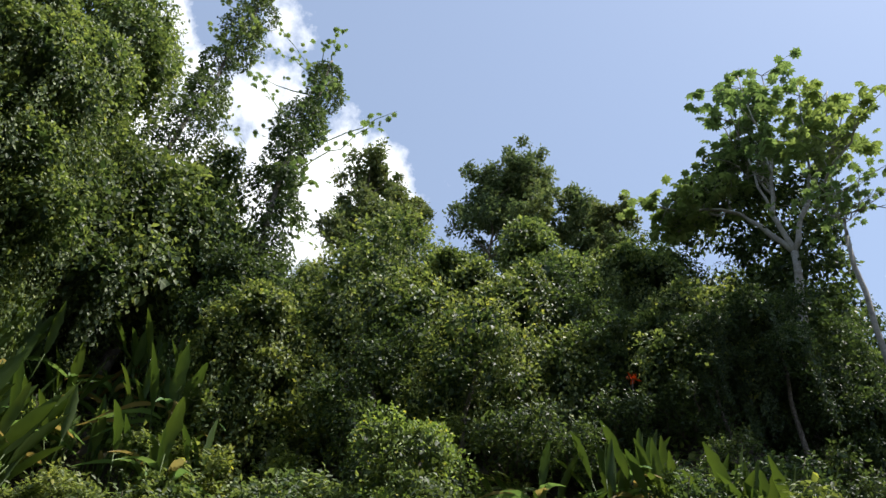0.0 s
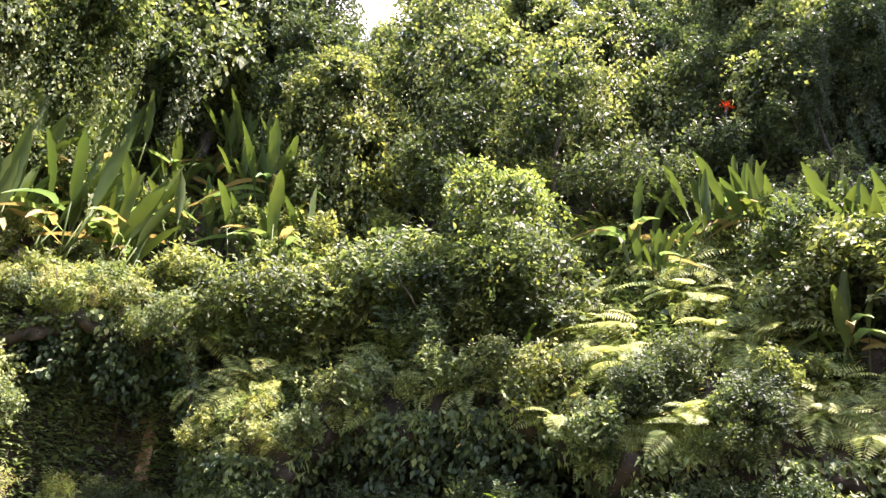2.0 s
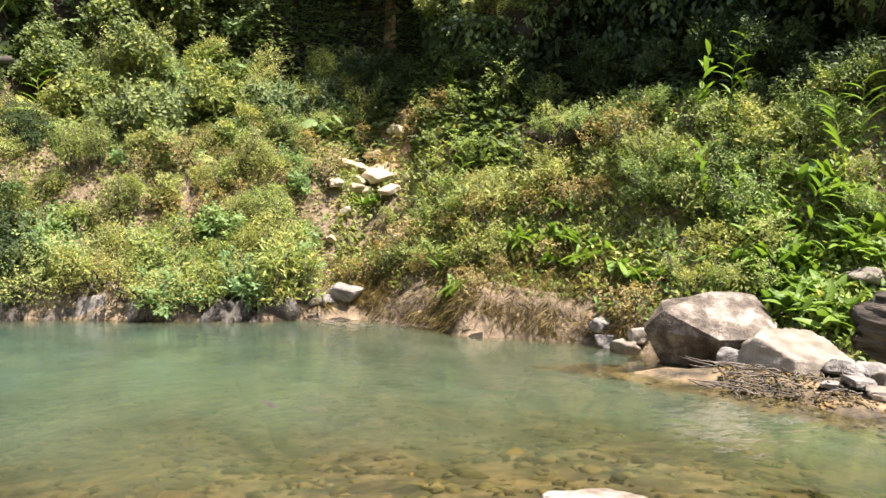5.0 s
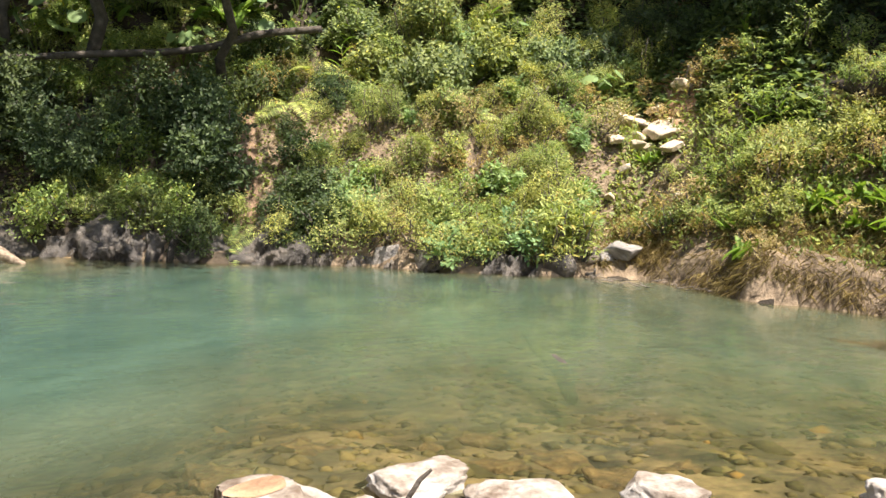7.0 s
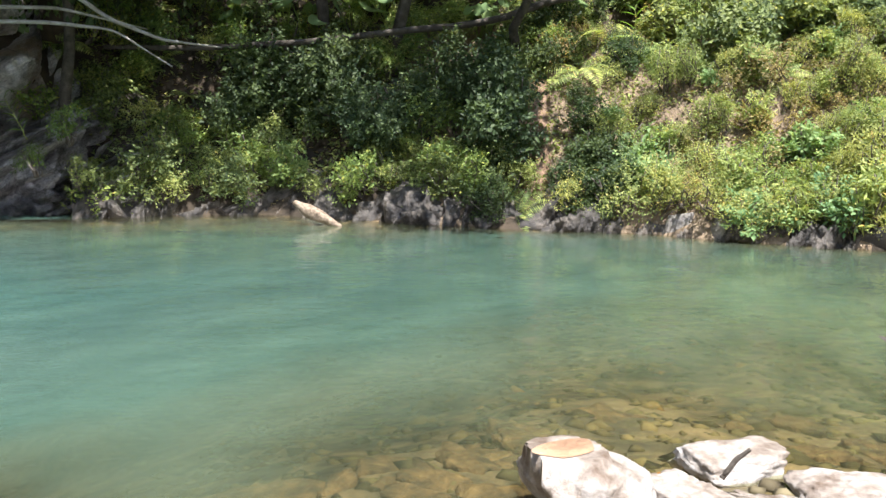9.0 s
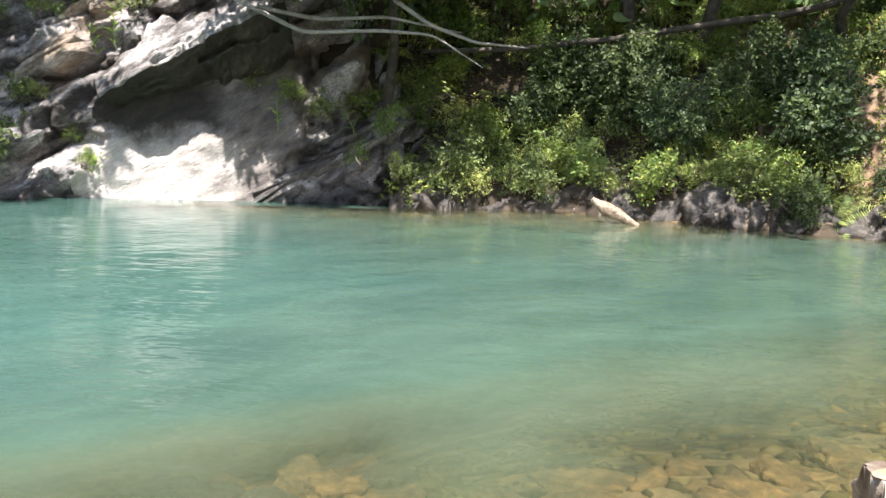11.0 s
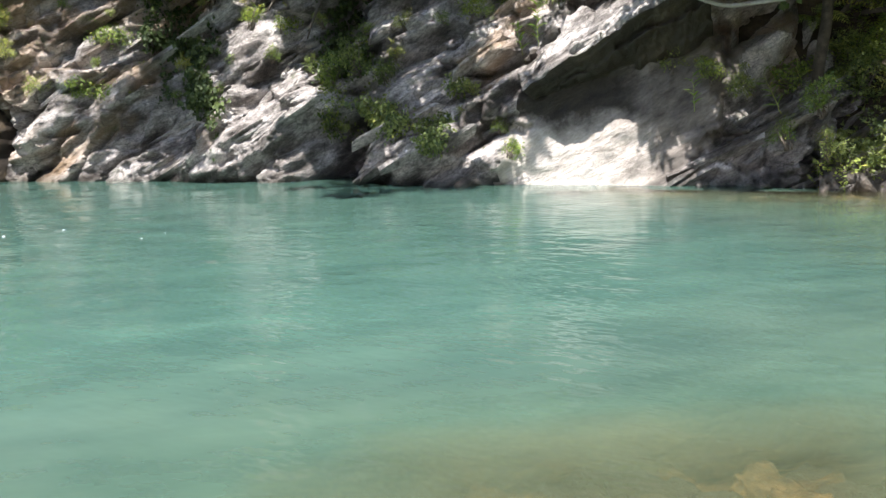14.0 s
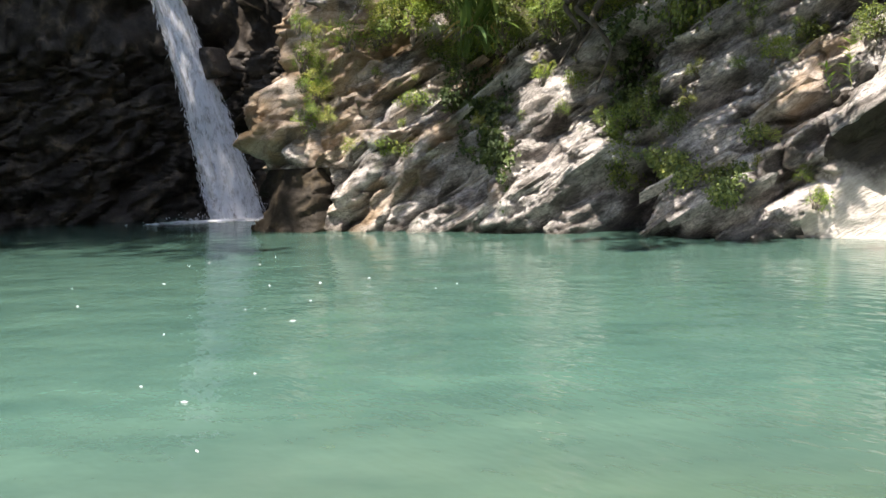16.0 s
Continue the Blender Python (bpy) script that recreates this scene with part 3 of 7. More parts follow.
    l.new(wet_line.outputs[0], gloss.inputs[0]), l.new(gloss.outputs[0], p.inputs["Roughness"])
    bp = n.new("ShaderNodeBump")
    bp.inputs["Strength"].default_value, bp.inputs["Distance"].default_value = 1.0, 0.10
    s = n.new("ShaderNodeMath")
    s.operation = "ADD"
    l.new(a, s.inputs[0]), l.new(b, s.inputs[1]), l.new(s.outputs[0], bp.inputs["Height"]), l.new(bp.outputs[0], p.inputs["Normal"])
    return m


CLIFF_ROCK = cliff_material()
# the foot of the rock wall, from the green bank to the gorge of the fall
FOOT = np.array([(6.0, 17.2), (4.8, 16.7), (3.5, 16.4), (0.2, 16.6), (-3.3, 17.25), (-8.1, 18.2), (-13.2, 18.35), (-16.4, 17.9), (-17.6, 18.2), (-18.2, 19.3),
                 (-19.0, 21.6), (-20.6, 23.6), (-23.5, 24.4), (-26.8, 24.2), (-28.8, 22.4), (-29.8, 20), (-31.8, 17.3), (-35, 13.5), (-39, 9)])


def hull_mesh(name, points, material, cuts=0, rough=0.0):
    bm = bmesh.new()
    for q in points:
        bm.verts.new(q)
    bmesh.ops.convex_hull(bm, input=bm.verts)
    loose = [w for w in bm.verts if not w.link_faces]
    bmesh.ops.delete(bm, geom=loose, context="VERTS")
    if cuts:
        bmesh.ops.subdivide_edges(bm, edges=bm.edges, cuts=cuts, use_grid_fill=True)
        bmesh.ops.triangulate(bm, faces=bm.faces)
        for w in bm.verts:
            c = w.co
            w.co = c * (1 + rough * (math.sin(3.1 * c.x + 2.3 * c.y + 1.7 * c.z) + 0.6 * math.sin(7.3 * c.y - 5.1 * c.z + 2 * math.sin(4 * c.x)) + 0.4 * math.sin(13.7 * c.x + 11.3 * c.z - 9.1 * c.y)))
    bmesh.ops.recalc_face_normals(bm, faces=bm.faces)
    me = bpy.data.meshes.new(name)
    bm.to_mesh(me)
    bm.free()
    me.materials.append(material)
    return me


# great single forms of the wall: distance along its foot, height, half length, half thickness, tilt of the bed, how proud, roundness
MASSES = ((23.1, 0.75, 1.4, 1.25, 4, 0.36, 4.0), (23.5, 3.3, 1.0, 1.3, -75, 0.72, 2.4), (22.2, 4.7, 1.3, 0.8, 58, 0.40, 3.6), (21.9, 2.9, 1.2, 0.7, 40, 0.55, 4.0),
          (20.6, 4.5, 1.5, 0.75, 52, 0.38, 4.0), (21.0, 2.5, 0.8, 0.45, 48, 0.25, 4.0), (19.6, 3.4, 1.2, 0.5, 50, 0.26, 3.6), (22.6, 6.2, 1.6, 0.9, 60, 0.2, 3.6), (20.2, 6.1, 1.5, 0.8, 45, 0.25, 3.6),
          (20.9, 0.75, 1.7, 0.42, 52, 0.32, 2.2), (19.8, 0.9, 2.0, 0.40, 56, 0.40, 2.2), (18.8, 1.1, 2.1, 0.45, 52, 0.34, 2.3), (17.7, 0.7, 1.6, 0.5, 50, 0.18, 2.4),
          (15.3, 1.1, 2.1, 0.85, 37, 0.48, 3.2), (15.9, 3.1, 1.7, 0.75, 34, 0.32, 3.0), (14.0, 0.35, 0.9, 0.4, 40, 0.40, 2.6), (17.0, 2.9, 1.6, 0.5, 60, 0.05, 2.4),
          (11.5, 1.15, 1.5, 1.0, 28, 0.50, 2.8), (12.3, 3.3, 2.4, 0.6, 35, 0.30, 3.2), (10.4, 2.6, 1.5, 0.4, 33, 0.24, 3.0), (11.0, 4.5, 2.4, 0.7, 33, 0.28, 3.0), (13.6, 5.0, 1.8, 0.6, 35, 0.2, 3.0),
          (9.0, 1.55, 0.55, 0.5, 50, 0.22, 2.4), (9.6, 0.35, 0.9, 0.4, 30, 0.22, 2.4))


def build_cliff():
    seg = np.concatenate([[0], np.cumsum(np.linalg.norm(np.diff(FOOT, axis=0), axis=1))])
    u = np.concatenate([np.arange(0, 25.5, 0.055), np.arange(25.5, seg[-1], 0.14)])
    bx, by = np.interp(u, seg, FOOT[:, 0]), np.interp(u, seg, FOOT[:, 1])
    k = np.ones(17) / 17
    pad = lambda a: np.convolve(np.pad(a, 8, mode="edge"), k, "valid")
    bx, by = pad(bx), pad(by)
    tx, ty = pad(np.gradient(bx)), pad(np.gradient(by))
    ln = np.hypot(tx, ty)
    nx, ny = -ty / ln, tx / ln                       # towards the pool
    v = np.concatenate([np.arange(-0.7, 6.8, 0.058), np.arange(6.8, 15, 0.3)])
    U, V = np.meshgrid(u, v, indexing="ij")
    x0 = bx[:, None] + 0 * V
    dip = radians(36)
    r = np.random.default_rng(4)
    warp_u, warp_v = 0.10 * waves(U, V, 1.9, 21, 3), 0.10 * waves(U, V, 1.7, 22, 3)
    Uw, Vw = U + warp_u, V + warp_v
    s = Vw * math.cos(dip) + Uw * math.sin(dip)      # across the beds (U runs against the rise)
    t = Uw * math.cos(dip) - Vw * math.sin(dip)      # along the beds
    # the solid masses: where two meet, a crevice runs
    masses = list(MASSES)
    for i in range(300):
        mu, mv = r.uniform(-1, u[-1]), r.uniform(-0.4, 12)
        if mu < 25 and mv < 6.5 and min(math.hypot(mu - q[0], mv - q[1]) for q in MASSES) < 0.9 or 2.2 < mu < 9 and mv < 3.4:
            continue
        ochre = 19.4 < mu < 25
        big = r.uniform(0.55, 1.0) * (1.5 if mu > 25 else 1.0)
        masses.append((mu, mv, big * (1.2 if ochre else 1.9), big * (0.75 if ochre else 0.5), (r.normal(48, 14) if ochre else r.normal(37, 7)), r.normal(0.02, 0.14), r.uniform(2.2, 3.4)))
    off = np.full(U.shape, -0.75) + 0.2 * waves(U, V, 2.5, 31, 3)
    second = np.full(U.shape, -2.0)
    for mu, mv, half, thick, tilt, proud, power in masses:
        iu = slice(*np.searchsorted(u, (mu - 2.2 * half - 0.6, mu + 2.2 * half + 0.6)))
        du, dv = Uw[iu] - mu, Vw[iu] - mv
        c, d = math.cos(radians(tilt)), math.sin(radians(tilt))
        dt, ds = (du * c - dv * d) / half, (dv * c + du * d) / thick
        q = np.abs(dt) ** power + np.abs(ds) ** power
        shape = proud + r.normal(0, 0.10) * dt + r.normal(-0.03, 0.12) * ds + 0.55 * thick ** 0.5 * (1 - np.maximum(q, 0.5) ** 0.9)
        second[iu] = np.maximum(second[iu], np.minimum(off[iu], shape))
        off[iu] = np.maximum(off[iu], shape)
    # dark seams where the masses touch
    off -= 0.34 * np.exp(-np.clip(off - second, 0, 9) / 0.045)
    base = off.copy()
    # broken faces: each facet is a tilted plane with a sharp step to its neighbours
    for count, stretch, tilt, step, lim in ((300, 2.0, 0.46, 0.13, 0.34), (1500, 2.6, 0.55, 0.05, 0.12), (5200, 3.4, 0.5, 0.022, 0.06)):
        cu, cv = r.uniform(-1, u[-1] + 1, count), r.uniform(-1.2, 9.5, count)
        cs, ct = cv * math.cos(dip) + cu * math.sin(dip), cu * math.cos(dip) - cv * math.sin(dip)
        ga_, gb_, gc_ = r.normal(0, tilt, count), r.normal(0, tilt * 0.6, count), r.normal(0, step, count)
        order = np.argsort(cu)
        cu, cs, ct, ga_, gb_, gc_ = (q[order] for q in (cu, cs, ct, ga_, gb_, gc_))
        for i in range(len(u)):
            lo, hi = np.searchsorted(cu, (u[i] - 2.0, u[i] + 2.0))
            best = lo + (((s[i][:, None] - cs[lo:hi]) * stretch) ** 2 + (t[i][:, None] - ct[lo:hi]) ** 2).argmin(1)
            off[i] += gc_[best] + np.clip(ga_[best] * (s[i] - cs[best]) + gb_[best] * (t[i] - ct[best]), -lim, lim)
    # thin beds and partings
    edges = np.cumsum(r.choice([0.07, 0.12, 0.2, 0.34], 330, p=[0.3, 0.3, 0.25, 0.15])) - 3
    b = np.clip(np.searchsorted(edges, s + 0.03 * waves(t, s, 2.2, 23, 3)), 0, 329)
    thin = np.clip(0.75 + 0.8 * waves(U, V, 3.2, 24, 2), 0.1, 1.3)
    off += thin * (r.uniform(-0.05, 0.05, 330)[b] + 0.09 * (1 - np.clip((s - edges[np.clip(b - 1, 0, 329)]) / 0.12, 0, 1)) * r.uniform(-1, 0.6, 330)[b])
    off += 0.02 * waves(U, V, 0.4, 33, 3)
    # the great block at the corner is whole and smooth
    calm = np.exp(-((U - 23.1) / 1.45) ** 4) * np.clip((2.1 - V) / 0.3, 0, 1)
    off = base + (off - base) * (1 - 0.75 * calm)
    # the rib of thin tilted beds where the wall runs out under the bank
    rib = np.clip((6.0 - U - 0.5 * V) / 0.6, 0, 1) * np.clip((2.3 - V) / 0.6, 0, 1)
    off += rib * 0.34 * (np.mod(s * 2.4 + 0.3 * waves(t, s, 1.4, 29, 2), 1.0) - 0.45)
    # the smooth pale face by the water, and the dim wall beside it
    smooth = np.clip((2.45 - np.abs(x0 + 0.85 - 0.25 * V + 0.30 * waves(U, V, 1.0, 35, 4))) / 0.7, 0, 1) * np.clip((3.3 + 0.25 * waves(U, V, 1.1, 36, 3) - V) / 0.5, 0, 1)
    face = -0.26 - 0.13 * np.clip(x0 + 2.6, 0, 3) + 0.05 * waves(U, V, 1.6, 37, 3) + 0.02 * waves(U, V, 0.5, 38, 3) + 0.42 * V
    off = off * (1 - smooth) + face * smooth
    # clefts and hollows
    for cx, width, depth, low, top, tilt in ((-6.7, 0.55, 2.2, -1, 1.7, 0.2), (-3.05, 0.16, 0.7, 1.4, 3.2, 0.6), (-9.9, 0.16, 0.5, 0.2, 4.5, 0.5), (-12.4, 0.16, 0.5, 0.4, 5.2, 0.4), (-7.1, 0.5, 1.1, 2.3, 4.6, -0.1), (-15.6, 0.12, 0.5, 2.0, 5.6, -0.45)):
        lean = cx + (V - 0.5) * tilt if low < 0.5 else cx + (V - low) * tilt
        off -= depth * np.exp(-((x0 - lean) / width) ** 2) * np.clip((top - V) / 0.5, 0, 1) * np.clip((V - low) / 0.5, 0, 1)
    lean_back = np.interp(u, (0, 2.5, 6, 11, 20, 23, 31, 60), (1.3, 0.9, 0.55, 0.5, 0.36, 0.10, 0.06, 0.06))[:, None]
    off = off * np.clip((V + 0.9) / 0.5, 0.3, 1) - lean_back * np.maximum(V, -0.3) - np.clip(V - 6.5, 0, 9) * np.interp(u, (24, 30), (0.25, 0.0))[:, None] - 0.15
    off -= 0.34 * np.clip(V - 1.8, 0, 4.5) * np.interp(u, (17, 18.5, 22.4, 23.6), (0, 1, 1, 0))[:, None]
    P = np.stack([bx[:, None] + nx[:, None] * off, by[:, None] + ny[:, None] * off, V], -1)
    na, nv = U.shape
    ii, jj = np.meshgrid(np.arange(na - 1), np.arange(nv - 1), indexing="ij")
    f = np.stack([ii * nv + jj, (ii + 1) * nv + jj, (ii + 1) * nv + jj + 1, ii * nv + jj + 1], -1).reshape(-1, 4)
    me = mesh_of("rock_wall", P, f, CLIFF_ROCK)
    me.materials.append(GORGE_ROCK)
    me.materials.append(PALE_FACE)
    me.materials.append(WET_SHADE_ROCK)
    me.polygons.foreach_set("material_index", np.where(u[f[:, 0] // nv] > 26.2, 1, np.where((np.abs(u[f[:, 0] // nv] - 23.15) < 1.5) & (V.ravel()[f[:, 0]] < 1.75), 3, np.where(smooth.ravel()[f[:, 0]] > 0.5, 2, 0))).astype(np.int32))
    wall = tagged(new("rock_wall", me), "grey layered rock wall with slanting beds rising from the pool", "cliff", kind="structure")
    global wall_skin
    wall_skin = P[:int(np.searchsorted(u, 25.0)), :int(np.searchsorted(v, 6.7))].reshape(-1, 3)
    # thin plates of the beds stand proud of the wall, closest together where it runs out under the bank
    for i in range(104):
        ribs = i < 40
        a, h = (0.4 + 5.4 * ((i * 0.61803) % 1.0), -0.1 + 2.0 * ((i * 0.7548) % 1.0)) if ribs else (9.2 + 11.5 * ((i * 0.61803) % 1.0), 0.2 + 5.2 * ((i * 0.7548) % 1.0))
        if ribs and a > 4.2 and h > 0.7 + (5.8 - a):
            continue
        ia, ih = int(np.searchsorted(u, a)), int(np.searchsorted(v, h))
        T, N = np.array([tx[ia], ty[ia], 0]) / ln[ia], unit(np.array([nx[ia], ny[ia], float(lean_back[ia, 0])]))
        d = dip + r.normal(0, 0.08)
        et = T * math.cos(d) - np.array([0, 0, math.sin(d)])
        et = unit(et - N * (et @ N) * 0.9)
        es = unit(np.cross(N, et))
        L, th, dp = r.uniform(0.9, 2.3), r.uniform(0.05, 0.16), r.uniform(0.3, 0.5)
        c = P[ia, ih] - N * dp * (r.uniform(0.0, 0.25) if ribs else r.uniform(0.22, 0.4))
        pts = [c + et * (sa + r.normal(0, 0.10)) * L / 2 + es * sb * th / 2 * r.uniform(0.5, 1.1) * (1 - 0.35 * abs(sa)) + N * sc * dp / 2 * r.uniform(0.7, 1.1) * (1 - 0.25 * abs(sa)) for sa in (-1, -0.33, 0.4, 1) for sb in (-1, 1) for sc in (-1, 1)]
        part("slab", hull_mesh("slab", pts, CLIFF_ROCK), wall)


def great_slab():
    """The thick slab that juts from the wall over the pale face, its lower edge rising to one side."""
    r = np.random.default_rng(12)
    n = 26
    q = np.linspace(0, 1, n)
    left, right = np.array([-2.28, 17.05, 1.96]), np.array([1.1, 16.42, 3.90])
    rows = []
    for (dx, dy, dz0, dz1), jag in (((0.3, 1.3, -0.5, -1.05), 0.05), ((0.15, 0.6, -0.25, -0.5), 0.05), ((0, 0, 0, 0), 0.018), ((-0.1, 0.2, 0.26, 0.3), 0.05), ((-0.3, 1.3, 0.6, 0.8), 0.08), ((-0.4, 3.0, 0.7, 1.2), 0.08)):
        row = np.array([left + (right - left) * t + (dx, dy, dz0 + (dz1 - dz0) * t) for t in q])
        row[:, 1] += np.repeat(r.normal(0, jag, 9), 3)[:n]
        row[:, 2] += np.repeat(r.normal(0, jag, 7), 4)[:n] + r.normal(0, 0.015, n)
        rows.append(row)
    coarse = np.stack(rows, 0)
    # a fine net over the rows: thin beds along the slab, broken across by short steps
    k, j = np.linspace(0, len(rows) - 1, 61), np.linspace(0, n - 1, 111)
    P = np.stack([[np.interp(j, np.arange(n), [np.interp(kk, np.arange(len(rows)), coarse[:, c, i]) for c in range(n)]) for kk in k] for i in range(3)], -1)
    K, J = np.meshgrid(k, j * 0.15, indexing="ij")
    bed = np.floor(K * 4.3 + 0.35 * waves(J, K, 1.5, 41, 3)).astype(int)
    broken = np.floor(J * 1.4 + r.uniform(0, 1, 60)[bed % 60] * 3 + 0.4 * waves(J, K, 0.8, 43, 2)).astype(int)
    step = r.normal(0, 0.045, 60)[bed % 60] + r.normal(0, 0.04, 97)[(bed * 7 + broken) % 97] + 0.03 * waves(J, K, 0.6, 44, 4)
    P[..., 1] += step * np.clip(2.6 - 0.5 * K, 0.3, 1)
    P[..., 2] -= step * np.clip(K - 1.5, 0, 1) * 0.7
    m, n = P.shape[:2]
    f = [(a * n + c, a * n + c + 1, (a + 1) * n + c + 1, (a + 1) * n + c) for a in range(m - 1) for c in range(n - 1)]
    me = mesh_of("great_slab", P, np.array(f), CLIFF_ROCK)
    me.materials.append(SHADED_ROCK)
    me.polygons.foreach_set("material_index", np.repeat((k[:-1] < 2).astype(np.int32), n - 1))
    ob = tagged(new("great_slab", me), "great grey slab jutting from the wall over a shaded hollow", "rock")
    bm = bmesh.new()
    bm.from_mesh(me)
    for end in (0, n - 1):
        bm.verts.ensure_lookup_table()
        bm.faces.new([bm.verts[k * n + end] for k in (range(m) if end == 0 else range(m - 1, -1, -1))])
    back = [bm.verts[j] for j in range(n)] + [bm.verts[(m - 1) * n + j] for j in range(n - 1, -1, -1)]
    bm.faces.new(back)
    bmesh.ops.triangulate(bm, faces=[q for q in bm.faces if len(q.verts) > 4])
    bmesh.ops.recalc_face_normals(bm, faces=bm.faces)
    bm.to_mesh(me)
    bm.free()
    return ob


build_cliff()


# ---- plants: one function for each kind ----
def thing(name, label, category, group=""):
    return tagged(new(name), label, category, group)


def lumps(r, centres, radii, n, size, aspect=0.6, droop=0.5, inner=0.12, fuzz=0.08):
    """Leaves over the outside of a heap of round lumps."""
    c, a = np.asarray(centres, float), np.asarray(radii, float)
    pick = r.choice(len(c), n, p=a ** 2 / (a ** 2).sum())
    d = unit(r.normal(size=(n, 3)))
    d[:, 2] = np.where(d[:, 2] < -0.5, -d[:, 2], d[:, 2])
    depth = np.where(r.random(n) < inner, r.uniform(0.45, 0.85, n), r.normal(0.98, fuzz, n))
    p = c[pick] + d * (a[pick] * depth)[:, None]
    p += 0.10 * a[pick][:, None] * np.stack([np.sin(p[:, 1] * 3.1 + p[:, 2] * 2.3), np.sin(p[:, 2] * 2.9 + p[:, 0] * 2.1), np.sin(p[:, 0] * 2.7 + p[:, 1] * 3.3)], 1)
    gap = np.linalg.norm(p[:, None] - c[None], axis=2) < a[None] * 0.82
    gap[np.arange(n), pick] = False
    keep = ~gap.any(1)
    p, d = p[keep], d[keep]
    k = len(p)
    tip = d * 0.55 + np.array([0, 0, -droop]) + r.normal(0, 0.55, (k, 3))
    face = d * 0.6 + np.array([0, 0, 0.6]) + r.normal(0, 0.65, (k, 3))
    ln = size * r.uniform(0.6, 1.35, k)
    return leaves(p, tip, face, ln, ln * aspect * r.uniform(0.8, 1.2, k))


def vine_tree(seed, height, width, material, size=0.33, n=3600, curtains=18, label="tree smothered in glossy green climbing vines"):
    r = np.random.default_rng(seed)
    top = thing("vine_tree", label, "tree", "vine-clad trees on the hillside")
    part("trunk", mesh_of("trunk", *tube(bent((0, 0, -0.6), (r.uniform(-0.6, 0.6), r.uniform(-0.6, 0.6), height * 0.8), 0, 0.12, 8, seed), np.linspace(0.22, 0.09, 8)), BARK, True), top)
    m = 15
    ang, hh = r.uniform(0, 2 * np.pi, m), np.sort(r.uniform(0.25, 0.92, m))
    spread = width / 2 * (0.35 + 0.65 * np.sin(np.pi * np.clip(hh * 0.9, 0, 1))) * r.uniform(0.35, 0.85, m)
    c = np.stack([spread * np.cos(ang), spread * np.sin(ang), hh * height], 1)
    a = width * r.uniform(0.15, 0.27, m)
    c = np.concatenate([c, [[0, 0, height * 0.55], [0, 0, height * 0.8]]])
    a = np.concatenate([a, [width * 0.34, width * 0.26]])
    parts = [lumps(r, c, a, n, size)]
    for _ in range(curtains):
        i = r.integers(len(c))
        th = r.uniform(0, 2 * np.pi)
        start = c[i] + a[i] * np.array([0.95 * np.cos(th), 0.95 * np.sin(th), r.uniform(-0.4, 0.3)])
        drop = min(start[2] * 0.9, r.uniform(0.2, 0.5) * height)
        k = int(drop / size * 7)
        p = start + np.stack([r.normal(0, 0.16, k), r.normal(0, 0.16, k), -r.uniform(0, 1, k) * drop], 1)
        out = np.array([np.cos(th), np.sin(th), 0.3])
        ln = size * r.uniform(0.5, 1.0, k)
        parts.append(leaves(p, np.array([0, 0, -1.0]) + r.normal(0, 0.4, (k, 3)), out + r.normal(0, 0.4, (k, 3)), ln, ln * 0.62))
    part("crown", mesh_of("crown", *merge(parts), material), top)
    # inner leaves take a darker colour that stands in for shade inside the crown
    part("inner_crown", mesh_of("inner_crown", *lumps(r, c, a * 0.68, n // 4, size * 1.75, 0.75, 0.8, 0.3, 0.1), LEAF_DARK), top, "inner foliage coloured dark for the crown's shade")
    return top


def canopy_tree(seed, height=13.0, width=10.0, n=300):
    """A tree whose thin, wide crown starts high above the ground; added for the shade it casts."""
    r = np.random.default_rng(seed)
    top = thing("canopy_tree", "tall forest tree added for shade, its thin spreading crown above the view", "tree", "canopy trees")
    tubes = [tube(bent((0, 0, -0.8), (0.3, 0.2, height * 0.8), 0, 0.15, 9, seed), np.linspace(0.2, 0.08, 9), 7)]
    ch = []
    for i in range(13):
        th, q = 2 * np.pi * i / 13 + r.normal(0, 0.3), r.uniform(0.3, 1.0)
        e = np.array([np.cos(th) * q * width / 2, np.sin(th) * q * width / 2, height * r.uniform(0.72, 1.0)])
        tubes.append(tube(bent((0, 0, height * r.uniform(0.5, 0.72)), e, 0, 0.12, 6, seed + i), np.linspace(0.07, 0.02, 6), 5))
        ch.append(lumps(r, e + r.normal(0, 0.8, (4, 3)) * (1, 1, 0.5), r.uniform(0.5, 0.95, 4), n, 0.36, 0.5, 0.4, 0.3, 0.2))
    part("trunk", mesh_of("trunk", *merge(tubes), DARK_BARK, True), top)
    part("crown", mesh_of("crown", *merge(ch), LEAF_VINE), top)
    return top


